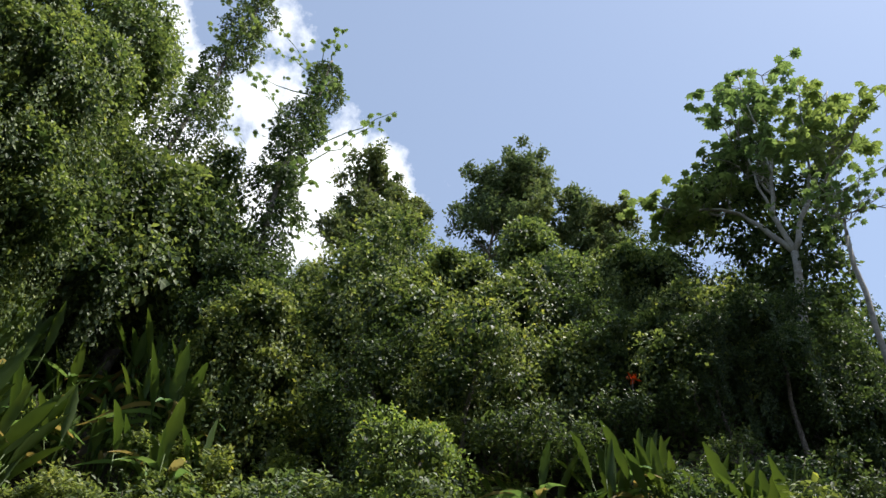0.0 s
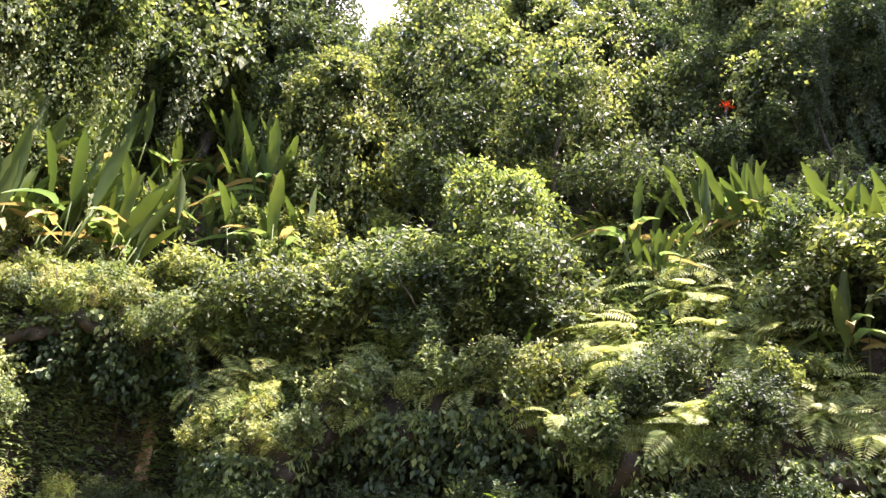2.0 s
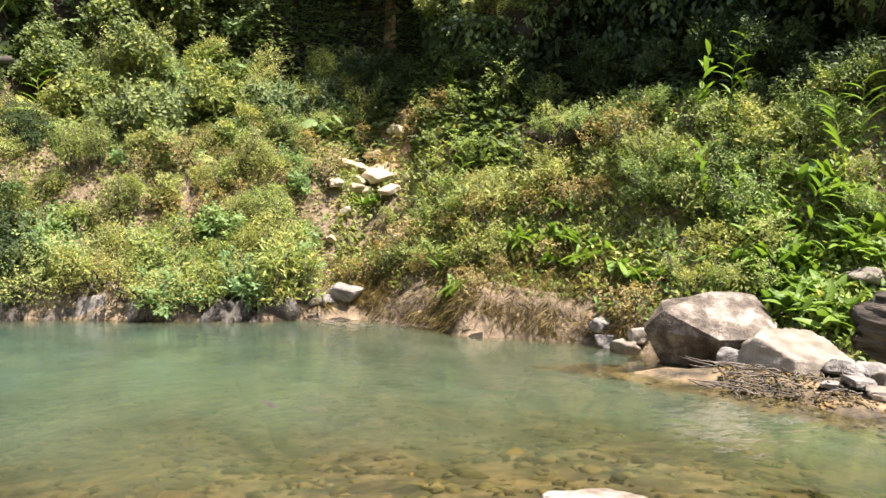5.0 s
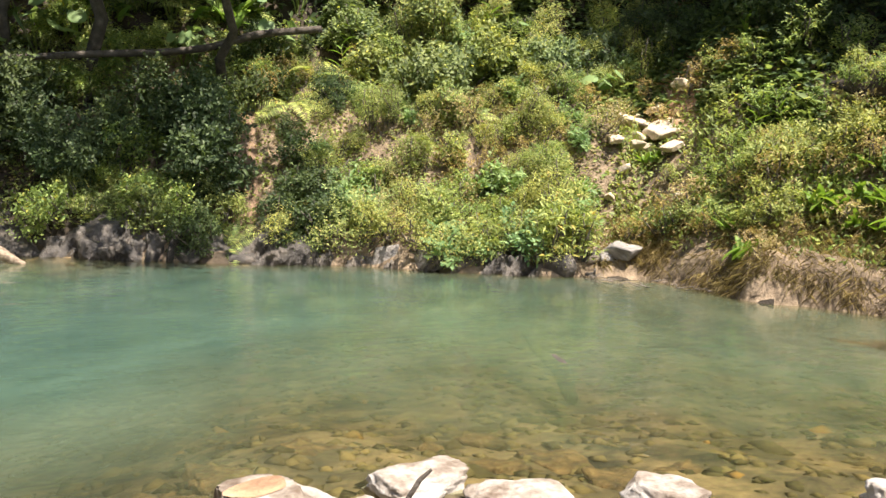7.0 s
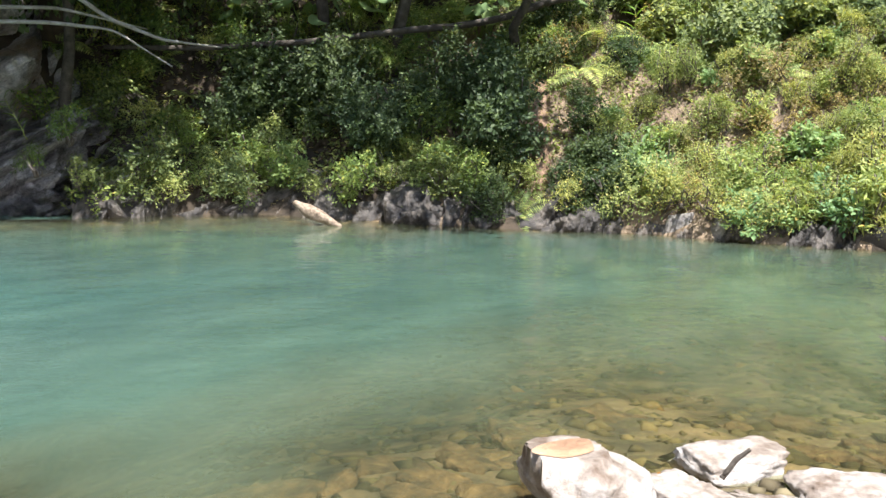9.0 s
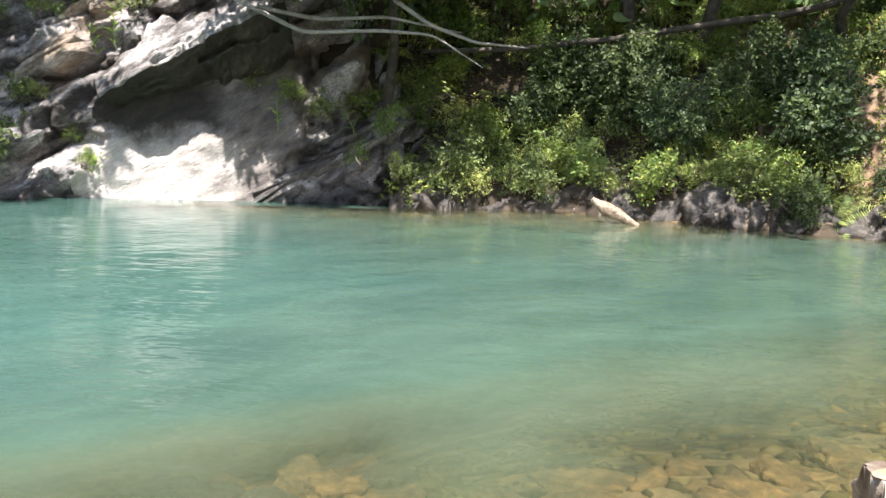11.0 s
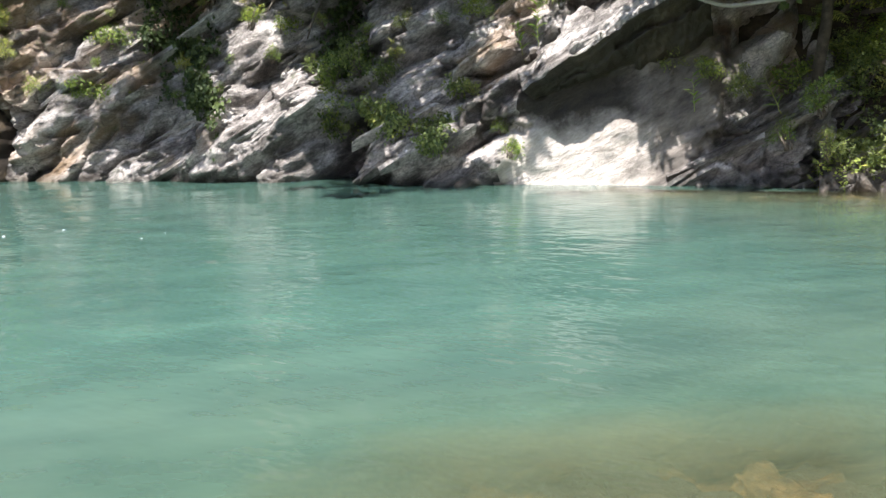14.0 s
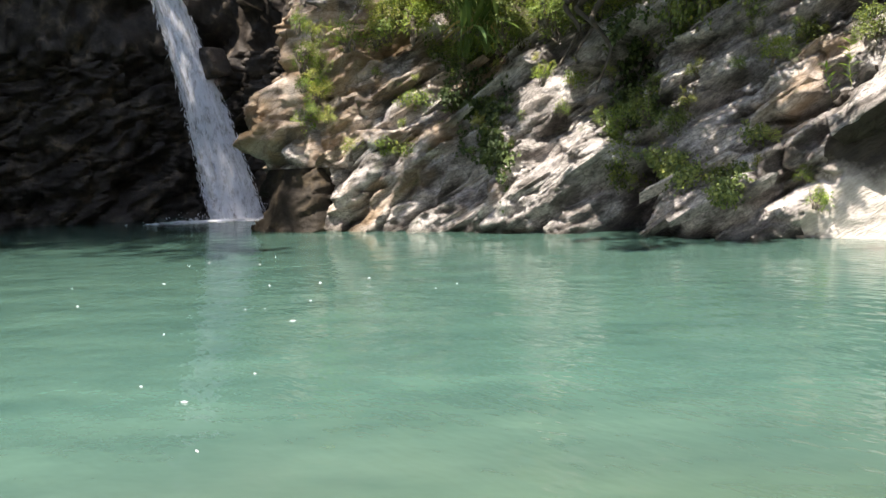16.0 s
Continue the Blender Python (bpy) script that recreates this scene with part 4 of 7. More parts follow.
def shrub(seed, height, width, material, size, n, name="shrub", label="", group="", aspect=0.5, stems=7, droop=0.35):
    r = np.random.default_rng(seed)
    top = thing(name, label, "shrub", group)
    ends, tubes = [], []
    for i in range(stems):
        th, q = r.uniform(0, 2 * np.pi), r.uniform(0.1, 0.8)
        e = (width / 2 * q * np.cos(th), width / 2 * q * np.sin(th), height * r.uniform(0.55, 0.95))
        ends.append(e)
        tubes.append(tube(bent((r.normal(0, 0.06), r.normal(0, 0.06), -0.15), e, 0, 0.04 * width, 6, seed * 31 + i), np.linspace(0.022, 0.006, 6) * (1 + height * 0.5), 5))
    part("woody_base", mesh_of("woody_base", *merge(tubes), BARK, True), top)
    m = 11
    th, q = r.uniform(0, 2 * np.pi, m), r.uniform(0.15, 0.75, m)
    c = np.stack([width / 2 * q * np.cos(th), width / 2 * q * np.sin(th), height * r.uniform(0.22, 0.8, m)], 1)
    a = width * r.uniform(0.09, 0.24, m)
    sprigs = []
    for i in range(int(n / 20)):
        base = c[r.integers(m)] + r.normal(0, 0.1, 3) * width
        th = r.uniform(0, 2 * np.pi)
        d = unit(np.array([np.cos(th) * 0.7, np.sin(th) * 0.7, r.uniform(0.3, 1.2)]))
        k = 9
        run = base + d * np.linspace(0.05, 0.34 * height ** 0.5, k)[:, None]
        side = unit(np.cross(d, [0, 0, 1.0])) * np.where(np.arange(k) % 2, 1, -1)[:, None]
        sprigs.append(leaves(run, side + d * 0.5 + r.normal(0, 0.25, (k, 3)), np.array([0, 0, 1.0]) + r.normal(0, 0.3, (k, 3)), size * r.uniform(0.7, 1.3, k), size * aspect * r.uniform(0.8, 1.2, k)))
    part("foliage", mesh_of("foliage", *merge([lumps(r, c, a, n, size, aspect, droop, 0.3, 0.2)] + sprigs), material), top)
    return top


def blade(base, direction, length, width, bend, segments=9, wave=0.0, seed=0, shape=0.75, fold=0.18):
    """A long leaf with a midrib, bending down under its weight."""
    r = np.random.default_rng(seed)
    d = unit(np.asarray(direction, float))
    u = np.linspace(0, 1, segments)
    flat = np.array([d[0], d[1], 0.0])
    flat = flat / max(np.linalg.norm(flat), 1e-6)
    pts = np.asarray(base) + d * (u * length)[:, None] + (flat * 0.35 + np.array([0, 0, -1.0])) * (bend * length * u ** 2)[:, None]
    t = unit(np.gradient(pts, axis=0))
    side = unit(np.cross(t, [0, 0, 1.0]) + 1e-6)
    up = np.cross(side, t)
    prof = width / 2 * np.sin(np.pi * np.clip(u, 0.02, 0.985) ** shape) ** 0.7
    prof = prof * (1 + wave * r.normal(0, 1, segments))
    lift = prof * fold * 2
    v = np.stack([pts - side * prof[:, None] + up * lift[:, None], pts, pts + side * prof[:, None] + up * lift[:, None]], 1).reshape(-1, 3)
    i = np.arange(segments - 1)[:, None] * 3
    f = np.concatenate([i + [0, 1, 4], i + [0, 4, 3], i + [1, 2, 5], i + [1, 5, 4]], 0)
    return v, f


def paddle_plant(seed, height=3.2, count=11, dry=4):
    r = np.random.default_rng(seed)
    top = thing("paddle_plant", "tall clump of upright paddle-shaped green leaves with dry lower ones", "plant", "paddle plants on the slope")
    for i in range(count):
        th = r.uniform(0, 2 * np.pi)
        lean = r.uniform(0.06, 0.42)
        d = unit(np.array([np.cos(th) * lean, np.sin(th) * lean, 1.0]))
        b = np.array([r.normal(0, 0.22), r.normal(0, 0.22), -0.2])
        stalk = height * r.uniform(0.32, 0.52)
        e = b + d * stalk
        leaf = merge([tube(np.array([b, b + d * stalk * 0.5, e]), [0.035, 0.03, 0.02], 5),
                      blade(e, d + r.normal(0, 0.1, 3), height * r.uniform(0.42, 0.6), height * r.uniform(0.07, 0.105), r.uniform(0.0, 0.3), 12, 0.10, seed * 50 + i, 0.85, 0.24)])
        part("leaf", mesh_of("leaf", *leaf, LEAF_PADDLE), top)
    for i in range(dry):
        th = r.uniform(0, 2 * np.pi)
        b = np.array([0.25 * np.cos(th), 0.25 * np.sin(th), height * r.uniform(0.25, 0.5)])
        part("dry_leaf", mesh_of("dry_leaf", *blade(b, (np.cos(th), np.sin(th), 0.2), height * 0.36, height * 0.07, 0.8, 8, 0.12, seed * 70 + i, 0.7, 0.3), LEAF_DRY if i % 2 else LEAF_PALE), top, "withered hanging leaf")
    return top


def fern(seed, length=0.9, fronds=11):
    r = np.random.default_rng(seed)
    top = thing("fern", "arching green fern with finely divided fronds", "fern", "ferns on the bank")
    for i in range(fronds):
        th = 2 * np.pi * i / fronds + r.normal(0, 0.25)
        L = length * r.uniform(0.7, 1.15)
        d = unit(np.array([np.cos(th), np.sin(th), r.uniform(0.5, 1.3)]))
        u = np.linspace(0, 1, 22)
        flat = np.array([np.cos(th), np.sin(th), 0])
        pts = d * (u * L)[:, None] + (flat * 0.3 + np.array([0, 0, -1.0])) * (0.62 * L * u ** 2.1)[:, None]
        t = unit(np.gradient(pts, axis=0))
        side = unit(np.cross(t, [0, 0, 1.0]))
        up = np.cross(side, t)
        w = L * 0.24 * np.sin(np.pi * np.clip(u * 0.92 + 0.06, 0, 1)) ** 0.8
        k = slice(3, 22)
        ch = [tube(pts[::3], np.linspace(0.008, 0.003, len(pts[::3])), 4)]
        for sgn in (-1, 1):
            ch.append(leaves(pts[k], (side * sgn + t * 0.35 - up * 0.15)[k], up[k], w[k] + 0.01, np.full(19, L * 0.034)))
        part("frond", mesh_of("frond", *merge(ch), LEAF_FERN), top)
    return top


def heart_leaf(base, normal, tip, size):
    """A heart-shaped leaf, a dozen triangles."""
    ang = np.linspace(0, 2 * np.pi, 13)[:-1]
    rad = size * np.array([0.62, 0.56, 0.5, 0.47, 0.5, 0.54, 0.22, 0.54, 0.5, 0.47, 0.5, 0.56])
    n, x = unit(np.asarray(normal, float)), None
    x = unit(np.asarray(tip, float) - n * np.dot(tip, n))
    y = np.cross(n, x)
    ring = np.asarray(base) + x * size * 0.2 + rad[:, None] * (np.cos(ang)[:, None] * x + np.sin(ang)[:, None] * y) - n * (np.abs(np.sin(ang)) * size * 0.1)[:, None]
    v = np.concatenate([[np.asarray(base) + x * size * 0.15], ring])
    return v, np.array([(0, 1 + i, 1 + (i + 1) % 12) for i in range(12)])


def taro(seed, height=1.3, count=7, size=0.42):
    r = np.random.default_rng(seed)
    top = thing("broadleaf_plant", "plant with large pale heart-shaped leaves on long stalks", "plant", "heart-leaved plants")
    for i in range(count):
        th = r.uniform(0, 2 * np.pi)
        e = np.array([np.cos(th), np.sin(th), 0]) * r.uniform(0.15, 0.5) * height + np.array([0, 0, height * r.uniform(0.55, 1.0)])
        out = np.array([np.cos(th), np.sin(th), 0.0])
        leaf = part("leaf", mesh_of("leaf", *heart_leaf(e, out * 0.55 + np.array([0, 0, 1.0]) + r.normal(0, 0.2, 3), out + np.array([0, 0, -0.6]), size * r.uniform(0.7, 1.2)), LEAF_PALE), top)
        part("stalk", mesh_of("stalk", *tube(bent((0, 0, -0.1), e, 0, 0.02, 5, seed + i), np.linspace(0.018, 0.01, 5), 5), LEAF_HERB, True), leaf)
    return top


def spire_plant(seed, height=1.5, leaf=0.55):
    r = np.random.default_rng(seed)
    top = thing("ginger_plant", "upright plant with long bright green blades up its stem", "plant", "ginger plants on the bank")
    stem = bent((0, 0, -0.1), (r.normal(0, 0.12), r.normal(0, 0.12), height), 0, 0.02, 10, seed)
    part("stem", mesh_of("stem", *tube(stem, np.linspace(0.02, 0.008, 10), 5), LEAF_FERN, True), top)
    turn = r.uniform(0, 2 * np.pi)
    for i in range(11):
        b = stem[min(9, 2 + (i * 8) // 11)]
        th = turn + np.pi * (i % 2) + r.normal(0, 0.35)
        part("leaf", mesh_of("leaf", *blade(b, (np.cos(th), np.sin(th), r.uniform(0.7, 1.4)), leaf * r.uniform(0.8, 1.2), leaf * 0.2, r.uniform(0.15, 0.5), 7, 0.03, seed * 40 + i), LEAF_BRIGHT), top)
    return top


def broad_clump(seed, count=16, leaf=0.42):
    r = np.random.default_rng(seed)
    top = thing("broad_clump", "low clump of broad glossy green leaves by the stones", "plant", "low broad-leaved clumps")
    for i in range(count):
        th = r.uniform(0, 2 * np.pi)
        b = np.array([r.normal(0, 0.16), r.normal(0, 0.16), -0.03])
        part("leaf", mesh_of("leaf", *blade(b, (np.cos(th), np.sin(th), r.uniform(0.6, 2.0)), leaf * r.uniform(0.7, 1.3), leaf * 0.32, r.uniform(0.1, 0.5), 7, 0.03, seed * 60 + i), LEAF_BRIGHT), top)
    return top


def palmate(r, at, size, facing=(0, 0, 1.0)):
    """A hand-shaped leaf of eight lobes."""
    n = unit(np.asarray(facing, float) + r.normal(0, 0.25, 3))
    x = unit(np.cross(n, r.normal(size=3)))
    y = np.cross(n, x)
    ang = np.linspace(0, 2 * np.pi, 9)[:-1] + r.uniform(0, 1)
    d = np.cos(ang)[:, None] * x + np.sin(ang)[:, None] * y - n * 0.28
    return leaves(np.repeat([at], 8, 0), d, np.repeat([n], 8, 0), size * r.uniform(0.85, 1.05, 8) * 0.5, size * 0.28)


def umbrella_tree(seed, base, fork, arms, label, leaf=0.74, per_tip=8, girth=1.0, spread=0.85):
    """An open-crowned tree: pale trunk, a few main arms that branch again, tufts of hand-shaped leaves. arms: the elbows of an arm, and the tips beyond it."""
    r = np.random.default_rng(seed)
    top = thing("umbrella_tree", label, "tree")
    o = np.asarray(base, float)
    f = np.asarray(fork, float) - o
    part("trunk", mesh_of("trunk", *tube(bent((0, 0, -0.5), f, -0.2, 0.03, 10, seed), np.linspace(0.24, 0.15, 10) * girth, 8), PALE_BARK, True), top)
    for i, (elbows, tips) in enumerate(arms):
        line = [f] + [np.asarray(e, float) - o for e in elbows]
        run = np.concatenate([bent(p, q, -0.1, 0.04, 6, seed + 90 + i)[:-1] for p, q in zip(line[:-1], line[1:])] + [line[-1][None]])
        arm = part("limb", mesh_of("limb", *tube(run, np.linspace(0.13, 0.07, len(run)) * girth, 7), PALE_BARK, True), top)
        twigs, tuft = [], []
        for j, tip in enumerate(tips):
            e = np.asarray(tip, float) - o
            start = run[r.integers(len(run) // 2, len(run))]
            limb = bent(start, e, 0.08 * np.linalg.norm(e - start), 0.08, 9, seed + 10 * i + j)
            twigs.append(tube(limb, np.linspace(0.07, 0.025, 9) * girth, 5))
            for k in range(per_tip):
                at = limb[r.integers(3, 9)]
                t = bent(at, at + (r.normal(0, 1, 3) * (1, 1, 0.45) + (0, 0, 0.35)) * spread, 0, 0.04, 5, seed * 7 + i * 90 + j * 20 + k)
                twigs.append(tube(t, np.linspace(0.025, 0.01, 5), 4))
                for _ in range(4):
                    tuft.append(palmate(r, t[r.integers(3, 5)] + r.normal(0, 0.22, 3), leaf * r.uniform(0.7, 1.15), (r.normal(0, 0.35), r.normal(0, 0.35), 1)))
        part("bough", mesh_of("bough", *merge(twigs), PALE_BARK, True), arm)
        tagged(part("leaf_tuft", mesh_of("leaf_tuft", *merge(tuft), LEAF_PALM), arm), "loose tuft of hand-shaped leaves", kind="stuff")
    return top


def sleeve_tree(seed, base, head, girth, label, tuft=1.0):
    """A leaning trunk hidden in a thick sleeve of vines, with a thin tuft of leaves at the head."""
    r = np.random.default_rng(seed)
    top = thing("vine_column", label, "tree")
    o = np.asarray(base, float)
    h = np.asarray(head, float) - o
    L = np.linalg.norm(h)
    part("trunk", mesh_of("trunk", *tube(bent((0, 0, -0.5), h, 0, 0.15, 9, seed), np.linspace(0.2, 0.07, 9), 7), BARK, True), top)
    q = np.linspace(0.02, 0.97, 20)[:, None]
    c = h * q + r.normal(0, 0.22, (20, 3)) * girth
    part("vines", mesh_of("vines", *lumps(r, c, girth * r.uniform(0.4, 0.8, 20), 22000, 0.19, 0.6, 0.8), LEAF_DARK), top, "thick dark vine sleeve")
    ch = []
    for i in range(int(26 * tuft)):
        b = h * r.uniform(0.45, 1.0)
        twig = bent(b, b + (r.normal(0, 1, 3) * (1, 1, 0.5) + (0, 0, 0.35)) * girth * 0.95, 0, 0.08, 7, seed + i)
        ch.append(tube(twig, np.linspace(0.05, 0.012, 7), 5))
        for k in range(13):
            ch.append(palmate(r, twig[r.integers(2, 7)] + r.normal(0, 0.28, 3), 0.44 * r.uniform(0.7, 1.2), (r.normal(0, 0.5), r.normal(0, 0.5), 1)))
    part("tuft", mesh_of("tuft", *merge(ch), LEAF_PALM), top, "loose hand-shaped leaves")
    return top


def airy_tree(seed, height, width, label="distant tree with a feathery grey-green crown"):
    r = np.random.default_rng(seed)
    top = thing("forest_tree", label, "tree", "trees on the skyline")
    tubes = [tube(bent((0, 0, -0.5), (0, 0, height * 0.85), 0, 0.15, 9, seed), np.linspace(0.2, 0.05, 9), 7)]
    ch = []
    for i in range(16):
        q = r.uniform(0.4, 0.98)
        th = r.uniform(0, 2 * np.pi)
        reach = width / 2 * r.uniform(0.3, 1.0) * (1.15 - 0.6 * q)
        b = np.array([0, 0, height * (q - 0.12)])
        e = np.array([reach * np.cos(th), reach * np.sin(th), height * q])
        tubes.append(tube(bent(b, e, -0.1, 0.08, 6, seed + i), np.linspace(0.06, 0.015, 6), 5))
        cc = e + r.normal(0, 0.5, (7, 3)) * width * 0.2
        ch.append(lumps(r, cc, width * r.uniform(0.05, 0.11, 7), 900, 0.36, 0.5, 0.2, 0.5, 0.35))
    part("trunk", mesh_of("trunk", *merge(tubes), BARK, True), top)
    part("crown", mesh_of("crown", *merge(ch), LEAF_FAR), top)
    return top


LEAF_BRIGHT = leaf_material("bright_leaf", (0.075, 0.14, 0.03), (0.20, 0.29, 0.065), (0.35, 0.36, 0.05), 0.05, rough=0.36, through_light=0.35)
LEAF_PALM = leaf_material("palm_leaf", (0.085, 0.13, 0.075), (0.19, 0.25, 0.15), None, through_light=0.40)

# ---- the brow: the forest slope overhangs a dark hollow above the bank ----
BROW_AZ = (-36, -30, -9, -5, 9, 11.5, 18, 19.5, 26, 29, 32)
BROW_OUT = (5.6, 4.5, 4.6, 5.0, 5.0, 4.8, 4.9, 4.8, 4.9, 5.8, 6.6)
BROW_Z = (7.0, 5.9, 6.2, 7.4, 7.8, 6.6, 6.9, 10.2, 10.6, 10.4, 9.8)


def brow_top(az, out):
    """The height of the overhanging brow's upper side, or far below where there is none."""
    lip, z = np.interp(az, BROW_AZ, BROW_OUT), np.interp(az, BROW_AZ, BROW_Z)
    q = np.clip((out - lip) / (8.3 - lip), 0, 1)
    h = z + (12.9 - z) * q ** 0.85
    return np.where((az > BROW_AZ[0]) & (az < BROW_AZ[-1]) & (out > lip) & (out < 8.4), h, -99.0)


def build_brow():
    az = np.arange(-36, 32.1, 0.4)
    lip, z = np.interp(az, BROW_AZ, BROW_OUT), np.interp(az, BROW_AZ, BROW_Z)
    rs = np.interp(az, SHORE_AZ, SHORE_R)
    rows = [(6.7 + 0 * az, z + 0.9), (lip + 0.9, z + 0.05), (lip + 0.25, z - 0.25), (lip, z - 0.1), (lip + 0.05, z + 0.15)]
    for q in np.linspace(0.12, 1, 9):
        o = lip + (8.6 - lip) * q
        rows.append((o, z + (13.0 - z) * q ** 0.85))
    O, Z = np.stack([a for a, _ in rows], 1), np.stack([b for _, b in rows], 1)
    A = az[:, None] + 0 * O
    O = O + 0.22 * waves(A * 0.3, Z, 1.6, 81, 3) * (np.arange(O.shape[1]) > 0)
    R = rs[:, None] + O
    Z = Z + 0.2 * waves(A * 0.3, O, 1.3, 82, 3)
    n, m = R.shape
    P = np.stack([R * np.cos(np.radians(A)), R * np.sin(np.radians(A)), Z], -1)
    ii, jj = np.meshgrid(np.arange(n - 1), np.arange(m - 1), indexing="ij")
    f = np.stack([ii * m + jj, ii * m + jj + 1, (ii + 1) * m + jj + 1, (ii + 1) * m + jj], -1).reshape(-1, 4)
    tagged(new("overhanging_brow", mesh_of("overhanging_brow", P, f, SOIL, True)), "dark overhanging brow of earth and roots above the bank", "ground", kind="structure")


build_brow()


def footing(x, y):
    """The height on which a plant stands."""
    az, rad = math.degrees(math.atan2(y, x)), math.hypot(x, y)
    return max(float(ground(x, y)), float(brow_top(az, rad - float(np.interp(az, SHORE_AZ, SHORE_R)))))


used = set()


def set_out(protos, r, x, y, scale=1.0, sink=0.0, tilt=0.0, z=None, lean=0.0):
    """Puts one of a kind's variants on the ground. lean: degrees by which it leans out towards the pool."""
    ob = protos[r.integers(len(protos))]
    out = math.degrees(math.atan2(y, x))
    m = Matrix.Translation((x, y, (footing(x, y) if z is None else z) - sink)) @ pose(0, 0, 0, 0, 0, out) @ pose(0, 0, 0, r.normal(0, tilt), -lean + r.normal(0, tilt), 0) @ pose(0, 0, 0, 0, 0, r.uniform(0, 360)) @ Matrix.Scale(scale, 4)
    if ob.name not in used:
        used.add(ob.name)
        ob.matrix_basis = m
        return ob
    return copy_thing(ob, m @ Matrix.Diagonal((1 / ob.scale[0], 1 / ob.scale[1], 1 / ob.scale[2], 1)))


def shore(az):
    return float(np.interp(az, SHORE_AZ, SHORE_R))


def polar(az, r):
    return r * math.cos(radians(az)), r * math.sin(radians(az))


def up_at(az, el, r):
    """A place r metres out on a bearing, seen under an elevation from the walker's eye."""
    return np.array([r * math.cos(radians(az)), r * math.sin(radians(az)), 1.55 + r * math.tan(radians(el))])


# ---- the forest ----
r = np.random.default_rng(20)
vine_trees = [vine_tree(100 + i, h, w, LEAF_VINE if i % 3 else LEAF_DARK, 0.22, 9000, 34) for i, (h, w) in enumerate(((9, 6.5), (11, 6), (8, 7), (12, 7), (7, 5), (10, 8)))]
for i in range(50):
    az = -52 + 108 * ((i * 0.61803) % 1.0)
    out = 9.0 + 15 * ((i * 0.7548) % 1.0)
    if 12 < az < 37 and out < 13.5:
        out += 5
    if -31 < az < -9 and out < 11:
        out += 2.5
    set_out(vine_trees, r, *polar(az, shore(az) + out), scale=r.uniform(0.5, 0.85), sink=0.4, tilt=5)
# the trees along the brow of the hill
for i, (az, el) in enumerate(((28, 48.6), (22.5, 49.4), (17.5, 47.2), (12, 45.6), (1, 45.0), (-16, 45.4), (-19.5, 45.6))):
    tip = up_at(az, el, shore(az) + 12.5 + 1.2 * (i % 3))
    k = i % 3
    set_out([vine_trees[(3, 1, 5)[k]]], r, tip[0], tip[1], scale=(tip[2] - float(ground(tip[0], tip[1]))) / (12.2, 11.2, 10.4)[k], tilt=3)
# broad mounds of vine, dark underneath, with long curtains
for i, (az, el, out, wide, tall) in enumerate(((3.8, 48.6, 12.4, 8.6, 13), (-6.3, 48.2, 12.6, 4.2, 13), (-11.5, 45.6, 12.0, 6.0, 11), (-24.6, 47.4, 13.2, 4.6, 12), (21.2, 50.0, 14.6, 6.0, 12), (-14.6, 48.0, 14.6, 5.6, 11), (9.8, 41.6, 10.6, 5.0, 9))):
    tip = up_at(az, el, shore(az) + out)
    mound = vine_tree(160 + i, tall, wide, LEAF_VINE, 0.20, 18000, 80, "broad mound of a tree buried under hanging green vines")
    set_out([mound], r, tip[0], tip[1], scale=1.0, tilt=2, z=tip[2] - tall * 1.02)
for az, out, k in ((-40, 11.5, 0.62), (-44, 11, 0.66), (-47, 11.5, 0.7), (36, 9.6, 0.6), (41, 9.2, 0.6)):
    set_out([vine_trees[1], vine_trees[5]], r, *polar(az, shore(az) + out), scale=k, sink=0.4, tilt=5)
# the tall stand on one flank, a dark one under the open-crowned tree
tall_vines = [vine_tree(131, 21, 8, LEAF_VINE, 0.21, 22000, 60), vine_tree(132, 17, 7, LEAF_DARK, 0.22, 13000, 44, "tall dark tree hung with dense climbing vines")]
for az, out, s in ((33, 10.5, 1.0), (38, 9.5, 1.05), (43, 9, 1.1), (48, 8.5, 0.9), (36, 14, 1.1), (53, 9, 0.9), (28, 12.5, 0.72)):
    set_out(tall_vines[:1], r, *polar(az, shore(az) + out), scale=s, sink=0.5, tilt=3)
for az, out, s in ((-28.5, 10.5, 0.33), (-33.5, 10, 0.50), (-37.5, 10.5, 0.54), (-25.5, 11.5, 0.34)):
    set_out(tall_vines[1:], r, *polar(az, shore(az) + out), scale=s, sink=0.5, tilt=3)

